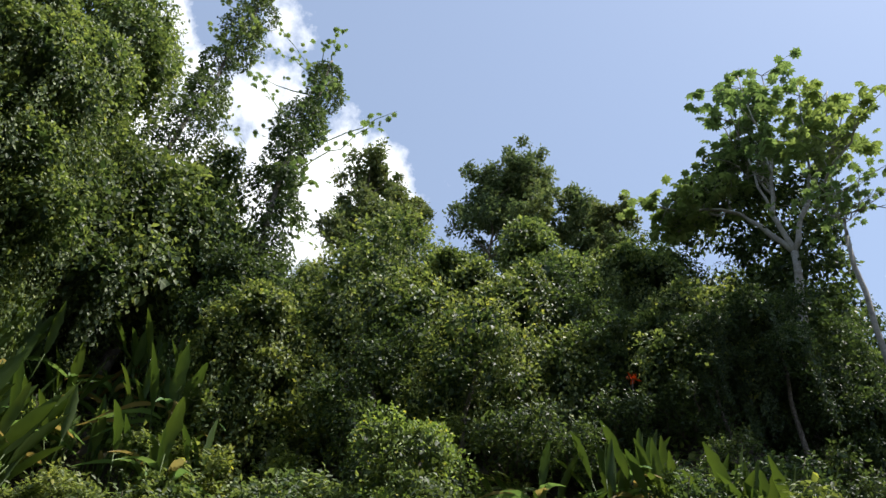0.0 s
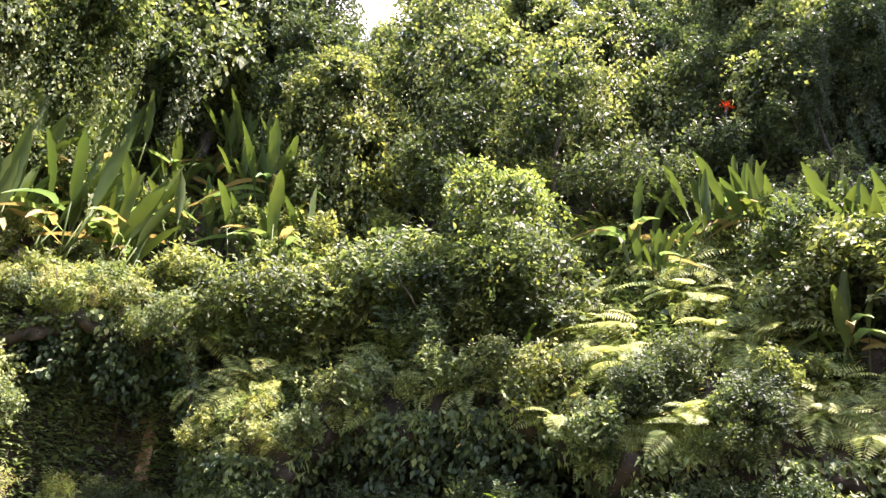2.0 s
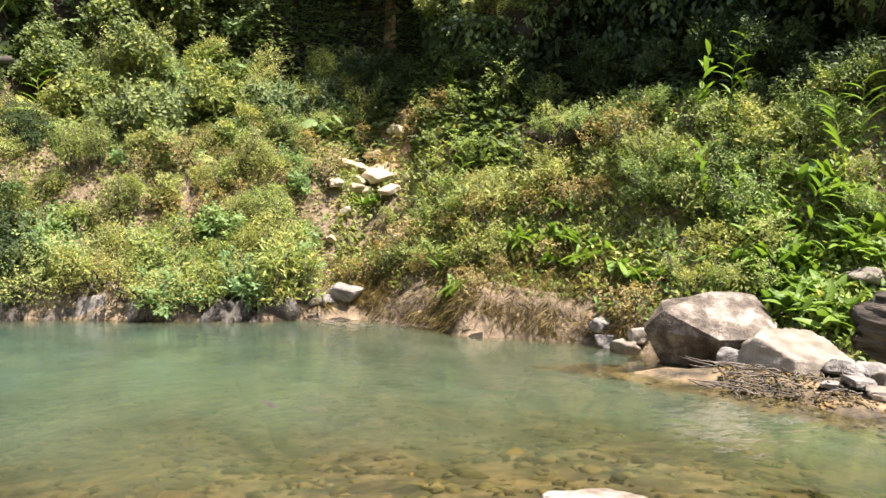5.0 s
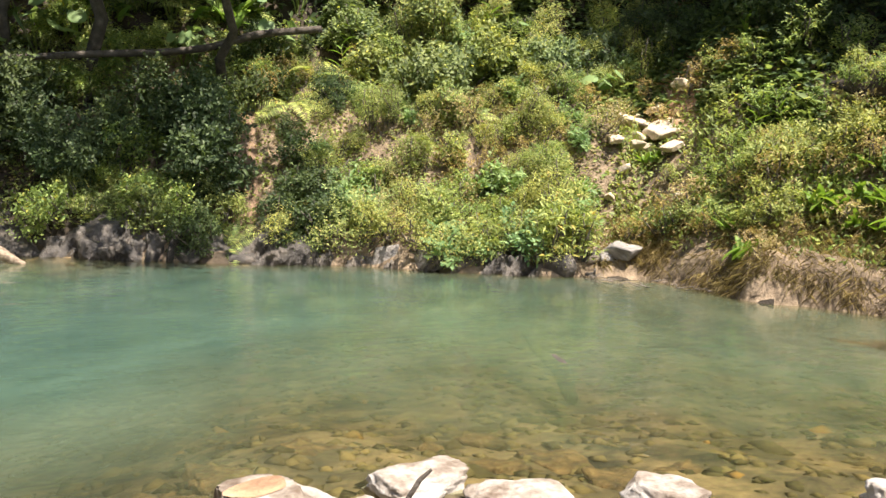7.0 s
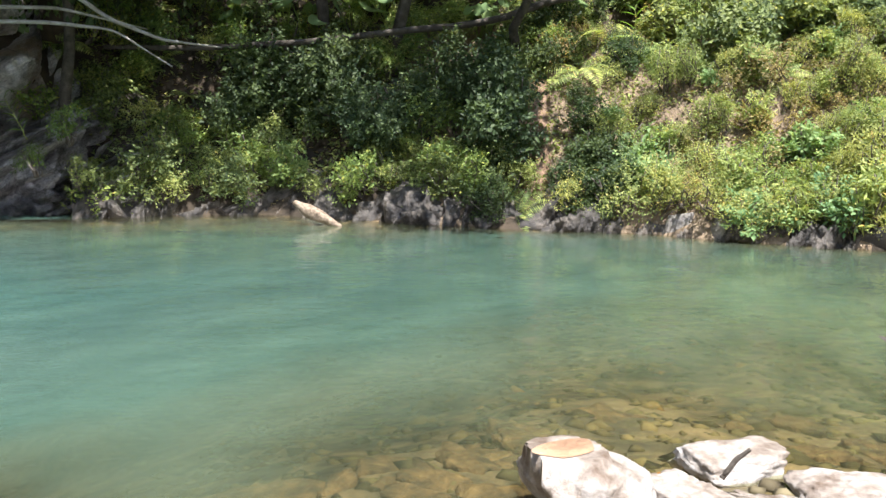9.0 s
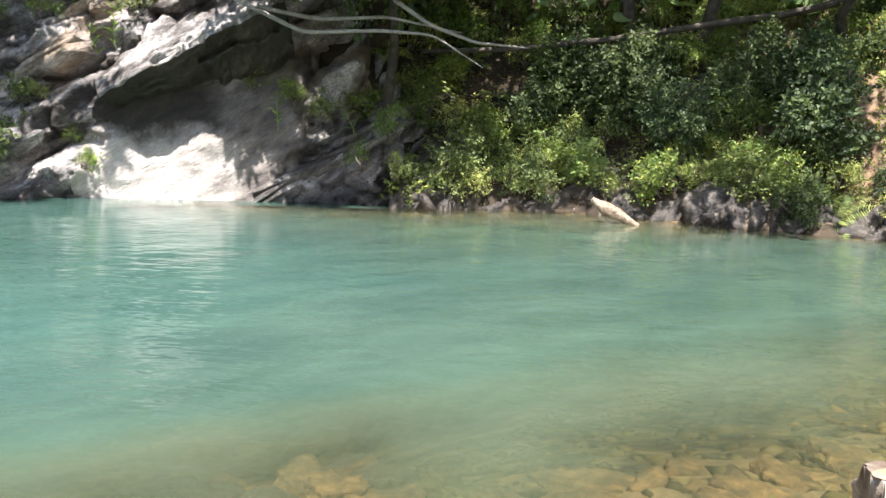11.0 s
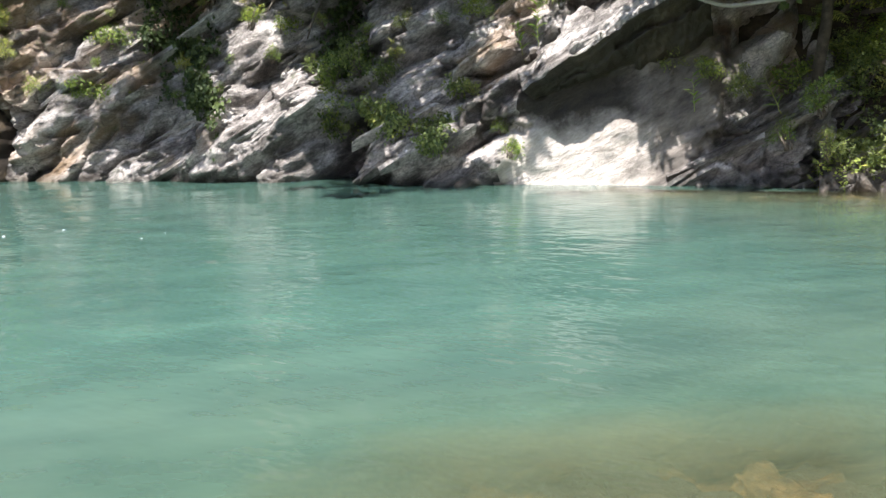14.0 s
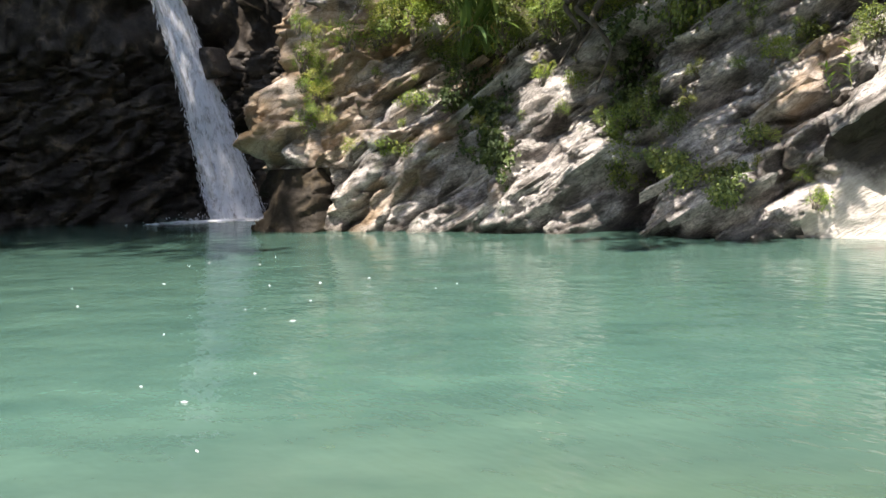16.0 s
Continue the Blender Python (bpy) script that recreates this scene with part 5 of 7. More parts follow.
for i, (az, foot, el, bearing, out, girth) in enumerate(((27.0, 0, 62.2, 24.2, 13.5, 2.0), (14.6, 0, 59.4, 12.9, 13.0, 1.75))):
    b = place(az, shore(az) + out)
    t = sleeve_tree(300 + i, b, up_at(bearing, el, shore(az) + out), girth, "leaning tree trunk sleeved in dark vines with a loose leafy head")
    t.location = b
b = place(-34, shore(-34) + 12)
R0 = shore(-34) + 12
aloft = lambda rows: [up_at(a, e, R0 + d) for a, e, d in rows]
cecropia = umbrella_tree(310, b, up_at(-37.8, 44.8, R0), [
    (aloft(((-37.2, 47.5, 0), (-38.8, 50.6, 0.3))), aloft(((-36.7, 56.6, 0), (-39.2, 56.8, -1), (-41.6, 56.2, 1), (-38.4, 54.2, 1), (-35.4, 54.6, 0.5), (-34.4, 52.4, 0), (-40.4, 53.0, 1)))),
    (aloft(((-40.8, 47.8, 0), (-43.6, 49.6, 0.4))), aloft(((-44.4, 54.8, 1), (-46.6, 53.4, 0), (-48.8, 51.3, -1), (-42.4, 53.4, 1.5), (-45.8, 50.6, 0), (-47.2, 52.2, 1)))),
    (aloft(((-34.6, 48.2, 0.4), (-31.6, 49.2, 0))), aloft(((-26.2, 50.4, -1), (-28.2, 49.4, 0), (-27.4, 48.2, 1), (-31.6, 51.4, 0), (-29.6, 50.6, 0.5))))],
    "open-crowned tree with pale forked limbs and hand-shaped leaves", leaf=0.74, per_tip=11, spread=0.9)
drape = [up_at(a, e, R0 + 1.6) for a, e in ((-35.6, 38), (-37.4, 40), (-36, 42.4), (-38.4, 43), (-35.4, 45.4), (-34.0, 48.0), (-35.0, 50.2), (-33.0, 49.4), (-37.6, 47.6), (-39.8, 45.0), (-40.4, 47.2), (-31.6, 48.6), (-36.6, 51.4))]
rv = np.random.default_rng(311)
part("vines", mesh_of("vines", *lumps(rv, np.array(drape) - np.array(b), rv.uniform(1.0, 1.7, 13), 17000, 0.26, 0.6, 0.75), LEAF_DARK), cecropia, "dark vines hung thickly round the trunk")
cecropia.location = b
b = place(-39.4, R0 - 2)
thin = umbrella_tree(320, b, up_at(-42.2, 44.6, R0 - 2), [([up_at(-42.6, 45.8, R0 - 2)], [up_at(a, e, R0 - 2) for a, e in ((-43.6, 47.4), (-41.2, 47.0), (-45, 46.0), (-42.6, 47.8))])], "slender pale-stemmed tree with a small sparse crown", 0.42, 9, 0.55)
thin.location = b
far_trees = [airy_tree(330 + i, h, w) for i, (h, w) in enumerate(((20, 6.4), (24, 7.6), (18, 6.4)))]
for az, el, rad, k in ((4.8, 53, 42, 0), (0.5, 51.6, 45, 2), (-9.5, 54.8, 44, 1), (-13.2, 55.3, 46, 1), (-19.6, 52.2, 45, 2), (-22.6, 50.4, 43, 0)):
    top = up_at(az, el, rad)
    s = (top[2] - float(ground(top[0], top[1]))) / (20, 24, 18)[k]
    set_out([far_trees[k]], r, top[0], top[1], scale=s)

# ---- the slope: shrubs, ferns and paddle plants ----
shrubs = [shrub(400 + i, 2.2, 2.6, LEAF_DARK if i == 0 else (LEAF_VINE, LEAF_SPRAY)[i % 2], 0.15 if i == 0 else 0.19, 1700 if i == 0 else 1200, "shrub", "dense glossy-leaved shrub on the steep slope", "shrubs on the slope", 0.55) for i in range(5)]
for i in range(84):
    az = -45 + 95 * ((i * 0.61803) % 1.0)
    out = 6.2 + 5.0 * ((i * 0.7548) % 1.0)
    if -23 < az < -6 and out < 9.2 or 21 < az < 37 and out < 9.6:
        continue
    set_out(shrubs[:1] if az < -12 and out > 6.5 else shrubs, r, *polar(az, shore(az) + out), scale=r.uniform(0.6, 1.1), sink=0.25, tilt=8, lean=28)
for i in range(58):
    az = -30 + 78 * ((i * 0.61803) % 1.0)
    if -23 < az < -6 or -6 < az < 19 and i % 3:
        continue
    set_out(shrubs, r, *polar(az, shore(az) + 5.9 + 1.6 * ((i * 0.7548) % 1.0)), scale=r.uniform(0.5, 0.85), sink=0.1, tilt=14, lean=35)
for i in range(54):
    az = -30 + 68 * ((i * 0.61803) % 1.0)
    if -23 < az < -6 or 21 < az < 37:
        continue
    set_out(shrubs, r, *polar(az, shore(az) + 6.6 + 0.8 * ((i * 0.7548) % 1.0)), scale=r.uniform(0.8, 1.2), sink=0.0, tilt=10, lean=35)
for i in range(44):
    az = -6 + 50 * ((i * 0.61803) % 1.0)
    if az < 26:
        continue
    set_out(shrubs[1:], r, *polar(az, shore(az) + 4.2 + 1.1 * ((i * 0.7548) % 1.0)), scale=r.uniform(0.4, 0.65), sink=0.1, tilt=14, lean=35)
for i in range(44):
    az = -24 + 17 * ((i * 0.61803) % 1.0) if i < 26 else 21 + 17 * ((i * 0.61803) % 1.0)
    set_out(shrubs[:1] if i % 3 else shrubs, r, *polar(az, shore(az) + (4.5 if i < 26 else 6.5) + 1.2 * ((i * 0.7548) % 1.0)), scale=r.uniform(0.35, 0.6), sink=0.1, tilt=14, lean=30)
for i in range(18):
    az = 27 + 12 * ((i * 0.61803) % 1.0)
    set_out(shrubs, r, *polar(az, shore(az) + 7.2 + 1.6 * ((i * 0.7548) % 1.0)), scale=r.uniform(0.35, 0.6), sink=0.1, tilt=12, lean=30)
small_tree = vine_tree(140, 8.5, 5.4, LEAF_HERB, 0.2, 8500, 20, "rounded bushy tree with small bright leaves over a dark trunk")
set_out([small_tree], r, *polar(-3.6, shore(-3.6) + 6.6), scale=0.60, sink=0.3)
paddles = [paddle_plant(500 + i, 4.3, 12 + i % 3, 7) for i in range(4)]
for az, out, s in ((24.5, 9.8, 0.9), (26.5, 9.2, 1.0), (28.5, 10.2, 1.0), (31.5, 9.6, 1.0), (33.5, 9.3, 1.0), (27.5, 11.4, 1.0), (20.5, 12.2, 0.9), (18.8, 12.6, 1.0), (17.4, 12.2, 0.9), (17.8, 10.0, 0.9), (16, 9.5, 1.0), (14, 9.9, 0.85), (22.4, 9.4, 0.9), (35.5, 9.6, 1.0), (29.3, 8.4, 0.9), (25.3, 8.4, 0.8), (32.6, 10.8, 1.0), (34.6, 8.4, 0.9), (19.6, 9.6, 0.8), (15, 11.4, 0.9), (23.4, 11, 0.9), (31, 11.6, 1.0),
                   (27.0, 8.2, 1.1), (30.6, 8.2, 1.15), (34.4, 8.2, 1.1), (14.8, 8.3, 1.0), (16.8, 8.4, 0.9), (12.6, 8.8, 0.8)):
    set_out(paddles, r, *polar(az, shore(az) + out), scale=s, tilt=4)
for az, out, s in ((-12.6, 8.0, 0.75), (-14.4, 7.2, 0.6), (-19, 8.2, 0.72), (-21, 8.4, 0.8), (-22.6, 8.0, 0.72), (-27, 7.0, 0.8), (-28.6, 6.9, 0.85), (-24.6, 6.6, 0.7), (-30, 6.8, 0.8), (-26, 7.6, 0.7), (-26.6, 5.4, 0.66)):
    set_out(paddles, r, *polar(az, shore(az) + out), scale=s, tilt=4)
ferns = [fern(520 + i, 1.35, 7 + i % 2) for i in range(3)]
for i in range(56):
    az = -5 - 20 * ((i * 0.61803) % 1.0)
    set_out(ferns, r, *polar(az, shore(az) + 5.6 + 3.4 * ((i * 0.7548) % 1.0)), scale=r.uniform(0.7, 1.2), tilt=12, lean=38)
for i in range(22):
    az = -9 - 16 * ((i * 0.61803) % 1.0)
    set_out(ferns, r, *polar(az, shore(az) + 5.0 + 1.5 * ((i * 0.7548) % 1.0)), scale=r.uniform(0.6, 1.0), tilt=12, lean=32)
for i in range(40):
    az = 1 + 16 * ((i * 0.61803) % 1.0)
    set_out(ferns, r, *polar(az, shore(az) + 5.7 + 2.4 * ((i * 0.7548) % 1.0)), scale=r.uniform(0.7, 1.1), tilt=12, lean=38)
for i in range(26):
    az = 34 + 34 * ((i * 0.61803) % 1.0)
    set_out(ferns, r, *polar(az, shore(az) + 2.8 + 3.0 * ((i * 0.7548) % 1.0)), scale=r.uniform(0.5, 0.85), tilt=12, lean=30)

for i in range(52):
    az = -30 + 57 * ((i * 0.61803) % 1.0)
    lip = float(np.interp(az, BROW_AZ, BROW_OUT))
    set_out(ferns if i % 2 or az < -6 else shrubs[1:], r, *polar(az, shore(az) + lip + 0.15 + 0.5 * ((i * 0.7548) % 1.0)), scale=r.uniform(0.5, 0.95) * (1 if i % 2 or az < -6 else 0.7), tilt=14, lean=58)
for i in range(56):
    az = -30 + 57 * ((i * 0.61803) % 1.0)
    x, y = polar(az, shore(az) + (5.0 if az > 2 else 4.1) + (0.9 if az > 2 else 1.3) * ((i * 0.7548) % 1.0))
    set_out(shrubs[:1] if i % 3 else ferns, r, x, y, scale=r.uniform(0.32, 0.62), sink=0.1, tilt=14, lean=25, z=float(ground(x, y)))


def hanging_fringe(name, n, az0, az1, size, aspect, material, label, seed, drop):
    """Leaves on the brow's lip and on strings that hang from it."""
    q = np.random.default_rng(seed)
    strings = n // 26
    az = q.uniform(az0, az1, strings)
    reach, fall = q.uniform(-0.1, 1.5, strings), drop * q.uniform(0.2, 1.0, strings) ** 1.5
    pick = q.integers(strings, size=n)
    a, o, d = az[pick] + q.normal(0, 0.35, n), reach[pick] + q.normal(0, 0.10, n), fall[pick] * q.random(n)
    rad = np.interp(a, SHORE_AZ, SHORE_R) + np.interp(a, BROW_AZ, BROW_OUT) + o
    z = np.interp(a, BROW_AZ, BROW_Z) + 0.35 + np.clip(o, -0.1, 2) * 0.6 - d
    p = np.stack([rad * np.cos(np.radians(a)), rad * np.sin(np.radians(a)), z], 1)
    ln = size * q.uniform(0.5, 1.3, n)
    out = -p * (1, 1, 0) / np.linalg.norm(p[:, :2], axis=1)[:, None]
    v, f = leaves(p, np.array([0, 0, -0.8]) + out * 0.3 + q.normal(0, 0.5, (n, 3)), out + np.array([0, 0, 0.7]) + q.normal(0, 0.4, (n, 3)), ln, ln * aspect)
    tagged(new(name, mesh_of(name, v, f, material)), label, "ground cover", kind="stuff")


for i in range(34):
    az = -7 - 21 * ((i * 0.61803) % 1.0)
    lip = float(np.interp(az, BROW_AZ, BROW_OUT))
    set_out(ferns, r, *polar(az, shore(az) + lip + 0.2 + 2.6 * ((i * 0.7548) % 1.0)), scale=r.uniform(0.7, 1.15), tilt=12, lean=34)
hanging_fringe("hanging_vines", 15000, -34, 31, 0.20, 0.6, LEAF_VINE, "glossy vines hanging over the lip of the brow", 74, 1.3)
hanging_fringe("hanging_ferns", 13000, -34, 20, 0.24, 0.24, LEAF_FERN, "feathery fern fronds hanging over the lip of the brow", 75, 0.9)
# dark leaf colour here carries the shade under the brow
hanging_fringe("dark_creepers", 13000, -7, 31, 0.22, 0.5, LEAF_DARK, "creepers trailing in the hollow under the brow, coloured dark for its shade", 76, 2.6)

# ---- the sunlit bank ----
bank_shrubs = [shrub(420 + i, h, w, m, z, n, "bank_shrub", label, "shrubs on the bank", asp) for i, (h, w, m, z, n, asp, label) in enumerate((
    (1.3, 1.3, LEAF_BANK, 0.066, 1300, 0.42, "light yellow-green shrub on the sunny bank"), (1.1, 1.5, LEAF_BANK, 0.06, 1400, 0.45, "light yellow-green shrub on the sunny bank"),
    (1.6, 1.2, LEAF_BANK, 0.075, 1200, 0.35, "lanky yellow-green shrub on the sunny bank"), (1.0, 1.2, LEAF_HERB, 0.068, 1200, 0.5, "fresh green shrub on the sunny bank"),
    (1.4, 1.1, LEAF_FERN, 0.16, 620, 0.26, "narrow-leaved shrub on the sunny bank"), (0.9, 1.3, LEAF_PALE, 0.13, 620, 0.5, "soft grey-green shrub on the sunny bank")))]
for i in range(160):
    az = 21 + 31 * ((i * 0.61803) % 1.0)
    out = -0.05 + 4.8 * ((i * 0.7548) % 1.0) ** 1.2
    if az < 25.5 and out < 5:
        az += 6
    if 47.2 < az < 51 and out < 3.2 or 37 < az < 38.8 and out < 1:
        continue
    out = max(out, 0.12)
    # past bearing 43 mostly dark-leaved shrubs: the bank's shade put into leaf colour
    set_out(shrubs[:1] if az > 43 and i % 3 else bank_shrubs, r, *polar(az, shore(az) + out), scale=(0.55 if az > 43 and i % 3 else 1.0) * r.uniform(0.45, 0.9) * (1.15 if out < 2 else 0.9), sink=0.08, tilt=10, lean=22)
for i in range(26):
    az = 24 + 15 * ((i * 0.61803) % 1.0)
    set_out(bank_shrubs, r, *polar(az, shore(az) + 4.6 + 1.7 * ((i * 0.7548) % 1.0)), scale=r.uniform(0.5, 0.85), sink=0.08, tilt=12, lean=26)
for i in range(40):
    az = 25.5 + 15 * ((i * 0.61803) % 1.0)
    set_out(bank_shrubs, r, *polar(az, shore(az) + 4.6 + 3.6 * ((i * 0.7548) % 1.0)), scale=r.uniform(0.6, 1.0), sink=0.05, tilt=12, lean=34)
for i in range(20):
    az = 22.6 + 5 * ((i * 0.61803) % 1.0)
    x, y = polar(az, shore(az) + 4.6 + 1.4 * ((i * 0.7548) % 1.0))
    set_out(bank_shrubs, r, x, y, scale=r.uniform(0.55, 0.95), sink=0.05, tilt=12, lean=15, z=float(ground(x, y)))
dry_shrubs = [shrub(460 + i, 0.9, 1.1, LEAF_DRY, 0.09, 420, "dry_shrub", "half-dead brown shrub on the bank", "dry shrubs", 0.35) for i in range(2)]
for i in range(60):
    az = 4 + 46 * ((i * 0.61803) % 1.0)
    set_out(dry_shrubs, r, *polar(az, shore(az) + 0.4 + 4.0 * ((i * 0.7548) % 1.0)), scale=r.uniform(0.5, 1.0), sink=0.05, tilt=12)
low_shrubs = [shrub(430 + i, 0.6, 0.9, LEAF_BANK if i % 2 else LEAF_HERB, 0.06, 700, "low_shrub", "low leafy herb growing on the bank", "herbs on the bank", 0.45) for i in range(4)]
for i in range(165):
    az = -24 + 47 * ((i * 0.61803) % 1.0)
    out = 0.9 + (3.2 if az < 10 else 4.6) * ((i * 0.7548) % 1.0)
    if 18.2 < az < 23.2 and 2.4 < out < 6.4 or 2.5 < az < 12 and out < 2.5 or -16.5 < az < -5 and out < 2.9:
        continue
    set_out(low_shrubs, r, *polar(az, shore(az) + out), scale=r.uniform(0.6, 1.35), sink=0.05, tilt=10, lean=25)
green_shrubs = [shrub(440 + i, 1.3, 1.5, LEAF_HERB, 0.078, 1500, "green_shrub", "fresh green shrub at the top of the bank", "green shrubs", 0.5) for i in range(3)]
for i in range(34):
    az = -22 + 27 * ((i * 0.61803) % 1.0)
    set_out(green_shrubs, r, *polar(az, shore(az) + 2.4 + 1.8 * ((i * 0.7548) % 1.0)), scale=r.uniform(0.35, 0.65), sink=0.08, tilt=8, lean=22)
spires = [spire_plant(540 + i) for i in range(4)]
for az, out, s in ((-1.6, 3.7, 1.1), (-2.6, 4.2, 1.2), (-3.6, 5.4, 1.3), (-4.6, 5.2, 1.1), (-8.6, 2.9, 1.0), (-9.4, 3.1, 1.1), (-0.6, 2.6, 1.1), (0.4, 3.6, 1.3), (-2.0, 2.2, 0.9), (-6.4, 2.2, 1.0), (-7.2, 1.8, 0.9), (8.5, 3.6, 0.9), (13.6, 3.4, 0.9), (-12.5, 3.4, 1.0), (16.5, 4.6, 1.0), (17.4, 4.9, 0.9), (15.8, 2.6, 0.8), (43, 4.2, 1.2), (42, 4.6, 1.0), (53, 5.4, 1.2), (50, 5.8, 1.1), (33, 5.2, 1.0)):
    set_out(spires, r, *polar(az, shore(az) + out), scale=0.72 * s, tilt=7)
clumps = [broad_clump(560 + i) for i in range(4)]
for i in range(54):
    az = -3.0 - 15 * ((i * 0.61803) % 1.0)
    set_out(clumps, r, *polar(az, shore(az) + 0.35 + 2.4 * ((i * 0.7548) % 1.0)), scale=r.uniform(0.8, 1.3), tilt=6, lean=15)
for az, out, s in ((9, 1.8, 1.0), (7.6, 1.7, 1.1), (6.4, 1.6, 1.0), (5.2, 1.5, 0.9), (8.4, 2.2, 1.0), (10.6, 1.6, 1.2), (4.2, 1.4, 1.1), (3.2, 1.3, 1.1), (11.4, 1.7, 1.0), (7.0, 1.3, 1.2), (9.6, 1.4, 1.1), (15.3, 0.9, 1.25), (16.6, 1.3, 0.9), (21.5, 2.2, 0.9), (18.5, 2.0, 0.8)):
    set_out(clumps, r, *polar(az, shore(az) + out), scale=s, tilt=6)
for i in range(18):
    az = 34.5 + 9 * ((i * 0.61803) % 1.0)
    set_out(ferns, r, *polar(az, shore(az) + 4.0 + 1.2 * ((i * 0.7548) % 1.0)), scale=r.uniform(0.45, 0.75), tilt=10, lean=32)
taros = [taro(580 + i) for i in range(3)]
for az, out, s in ((31.6, 5.4, 0.85), (41.5, 6.0, 0.9), (21.5, 5.9, 0.9), (22.0, 5.6, 0.8), (25.2, 4.2, 0.7), (26.0, 3.9, 0.7), (24.8, 4.4, 0.7), (57, 4.8, 1.3), (54, 5.2, 1.4), (51, 5.0, 1.2), (60, 4.6, 1.2), (64, 3.8, 1.3), (66, 4.4, 1.2), (69, 4.2, 1.1), (72, 4.0, 1.0), (61.5, 4.2, 1.2), (67.5, 3.4, 0.9), (46, 6.0, 1.3), (35, 6.2, 1.3)):
    set_out(taros, r, *polar(az, shore(az) + out), scale=s, tilt=5)

# ---- the shady bank beside the rock wall ----
shade_shrubs = [shrub(450 + i, 1.5, 1.7, LEAF_HERB if i % 2 else LEAF_VINE, 0.115, 1050, "shade_shrub", "green leafy shrub on the shaded bank", "shrubs in the shade", 0.5) for i in range(4)]
for i in range(84):
    az = 48 + 30 * ((i * 0.61803) % 1.0)
    out = 0.15 + 5.0 * ((i * 0.7548) % 1.0)
    if 60.5 < az < 64.5 and out < 3 or az < 51 and out < 3.2:
        continue
    set_out(shade_shrubs, r, *polar(az, shore(az) + out), scale=r.uniform(0.35, 0.75), sink=0.1, tilt=12, lean=22)
for i in range(90):
    az = 50 + 31 * ((i * 0.61803) % 1.0)
    out = 0.2 + 4.5 * ((i * 0.7548) % 1.0)
    if 60.5 < az < 64.0 and out < 2.6:
        continue
    set_out(ferns if i % 3 == 0 else low_shrubs, r, *polar(az, shore(az) + out), scale=r.uniform(0.45, 0.7) if i % 3 == 0 else r.uniform(0.7, 1.4), sink=0.03, tilt=12, lean=28)
for az, out, s in ((50, 7.0, 0.7), (55, 6.2, 0.75), (60, 6.0, 0.8), (65, 6.0, 0.8), (70, 6.0, 0.85), (75, 6.2, 0.85), (80, 6.0, 0.8), (85, 6.4, 0.8), (57, 9, 0.9), (68, 9, 0.9), (78, 9, 0.9), (90, 8, 0.9)):
    set_out(vine_trees, r, *polar(az, shore(az) + out), scale=s, sink=0.3, tilt=5)
for i in range(15):
    az = 51 + 19 * ((i * 0.61803) % 1.0)
    set_out(shrubs[:1], r, *polar(az, shore(az) + 1.9 + 1.0 * ((i * 0.7548) % 1.0)), scale=r.uniform(0.55, 0.85), sink=0.0, tilt=10, lean=48)
for i in range(16):
    az = 47 + 13 * ((i * 0.61803) % 1.0)
    set_out(clumps if i % 2 else taros, r, *polar(az, shore(az) + 4.4 + 2.4 * ((i * 0.7548) % 1.0)), scale=r.uniform(1.1, 1.7) * (1.3 if i % 2 else 0.7), tilt=8, lean=30)
for i in range(18):
    az = 33.5 + 10 * ((i * 0.61803) % 1.0)
    set_out(ferns, r, *polar(az, shore(az) + 3.6 + 2.4 * ((i * 0.7548) % 1.0)), scale=r.uniform(0.6, 0.95), tilt=10, lean=32)
# trees added to shade bank and wall; their crowns stay above the view
canopy = [canopy_tree(150), canopy_tree(151, 12, 11)]
dense_canopy = [canopy_tree(152, 11, 9, 620)]
for az, out, k, lean in ((79.4, 2.4, 0.7, 25), (83.5, 3.4, 0.72, 25)):
    set_out(dense_canopy, r, *polar(az, shore(az) + out), scale=k, sink=0.3, lean=lean)
for az, out, lean, k in ((50.5, 3.6, 34, 0.7), (58.5, 3.8, 14, 0.9), (63, 3.8, 14, 0.85), (100.5, 4.2, 26, 0.6), (105, 3.8, 30, 0.7), (103, 4.0, 30, 0.5), (75, 7.4, 0, 0.9)):
    set_out(canopy, r, *polar(az, shore(az) + out), scale=k * r.uniform(0.9, 1.1), sink=0.3, tilt=3, lean=lean)

# ---- stones, logs and bare earth ----
def lying(az, rad, z=None, turn=0.0, tip=0.0):
    x, y = polar(az, rad)
    return pose(x, y, float(ground(x, y)) if z is None else z, tip, 0, turn)


def big_boulder():
    o, side = np.array([math.cos(radians(-1.2)), math.sin(radians(-1.2)), 0]), np.array([-math.sin(radians(-1.2)), math.cos(radians(-1.2)), 0])
    pts = [side * a + o * b + np.array([0, 0, c]) for a, b, c in ((0.66, 0.0, -0.2), (-0.7, -0.2, -0.2), (0.7, 0.6, -0.2), (-0.85, 0.7, -0.2), (1.0, -0.42, 0.55), (0.72, -0.5, 0.86), (-0.1, -0.72, 0.5), (-0.85, -0.5, 0.55), (0.8, 0.2, 0.98), (0.05, 0.4, 1.16), (-0.6, 0.45, 1.12), (-0.98, 0.3, 0.7))]
    ob = tagged(new("boulder", hull_mesh("boulder", [0.9 * q for q in pts], BOULDER_ROCK, 5, 0.018)), "large angular brown-grey boulder at the water's edge", "rock")
    x, y = polar(-1.2, 12.5)
    ob.location = (x, y, -0.03)


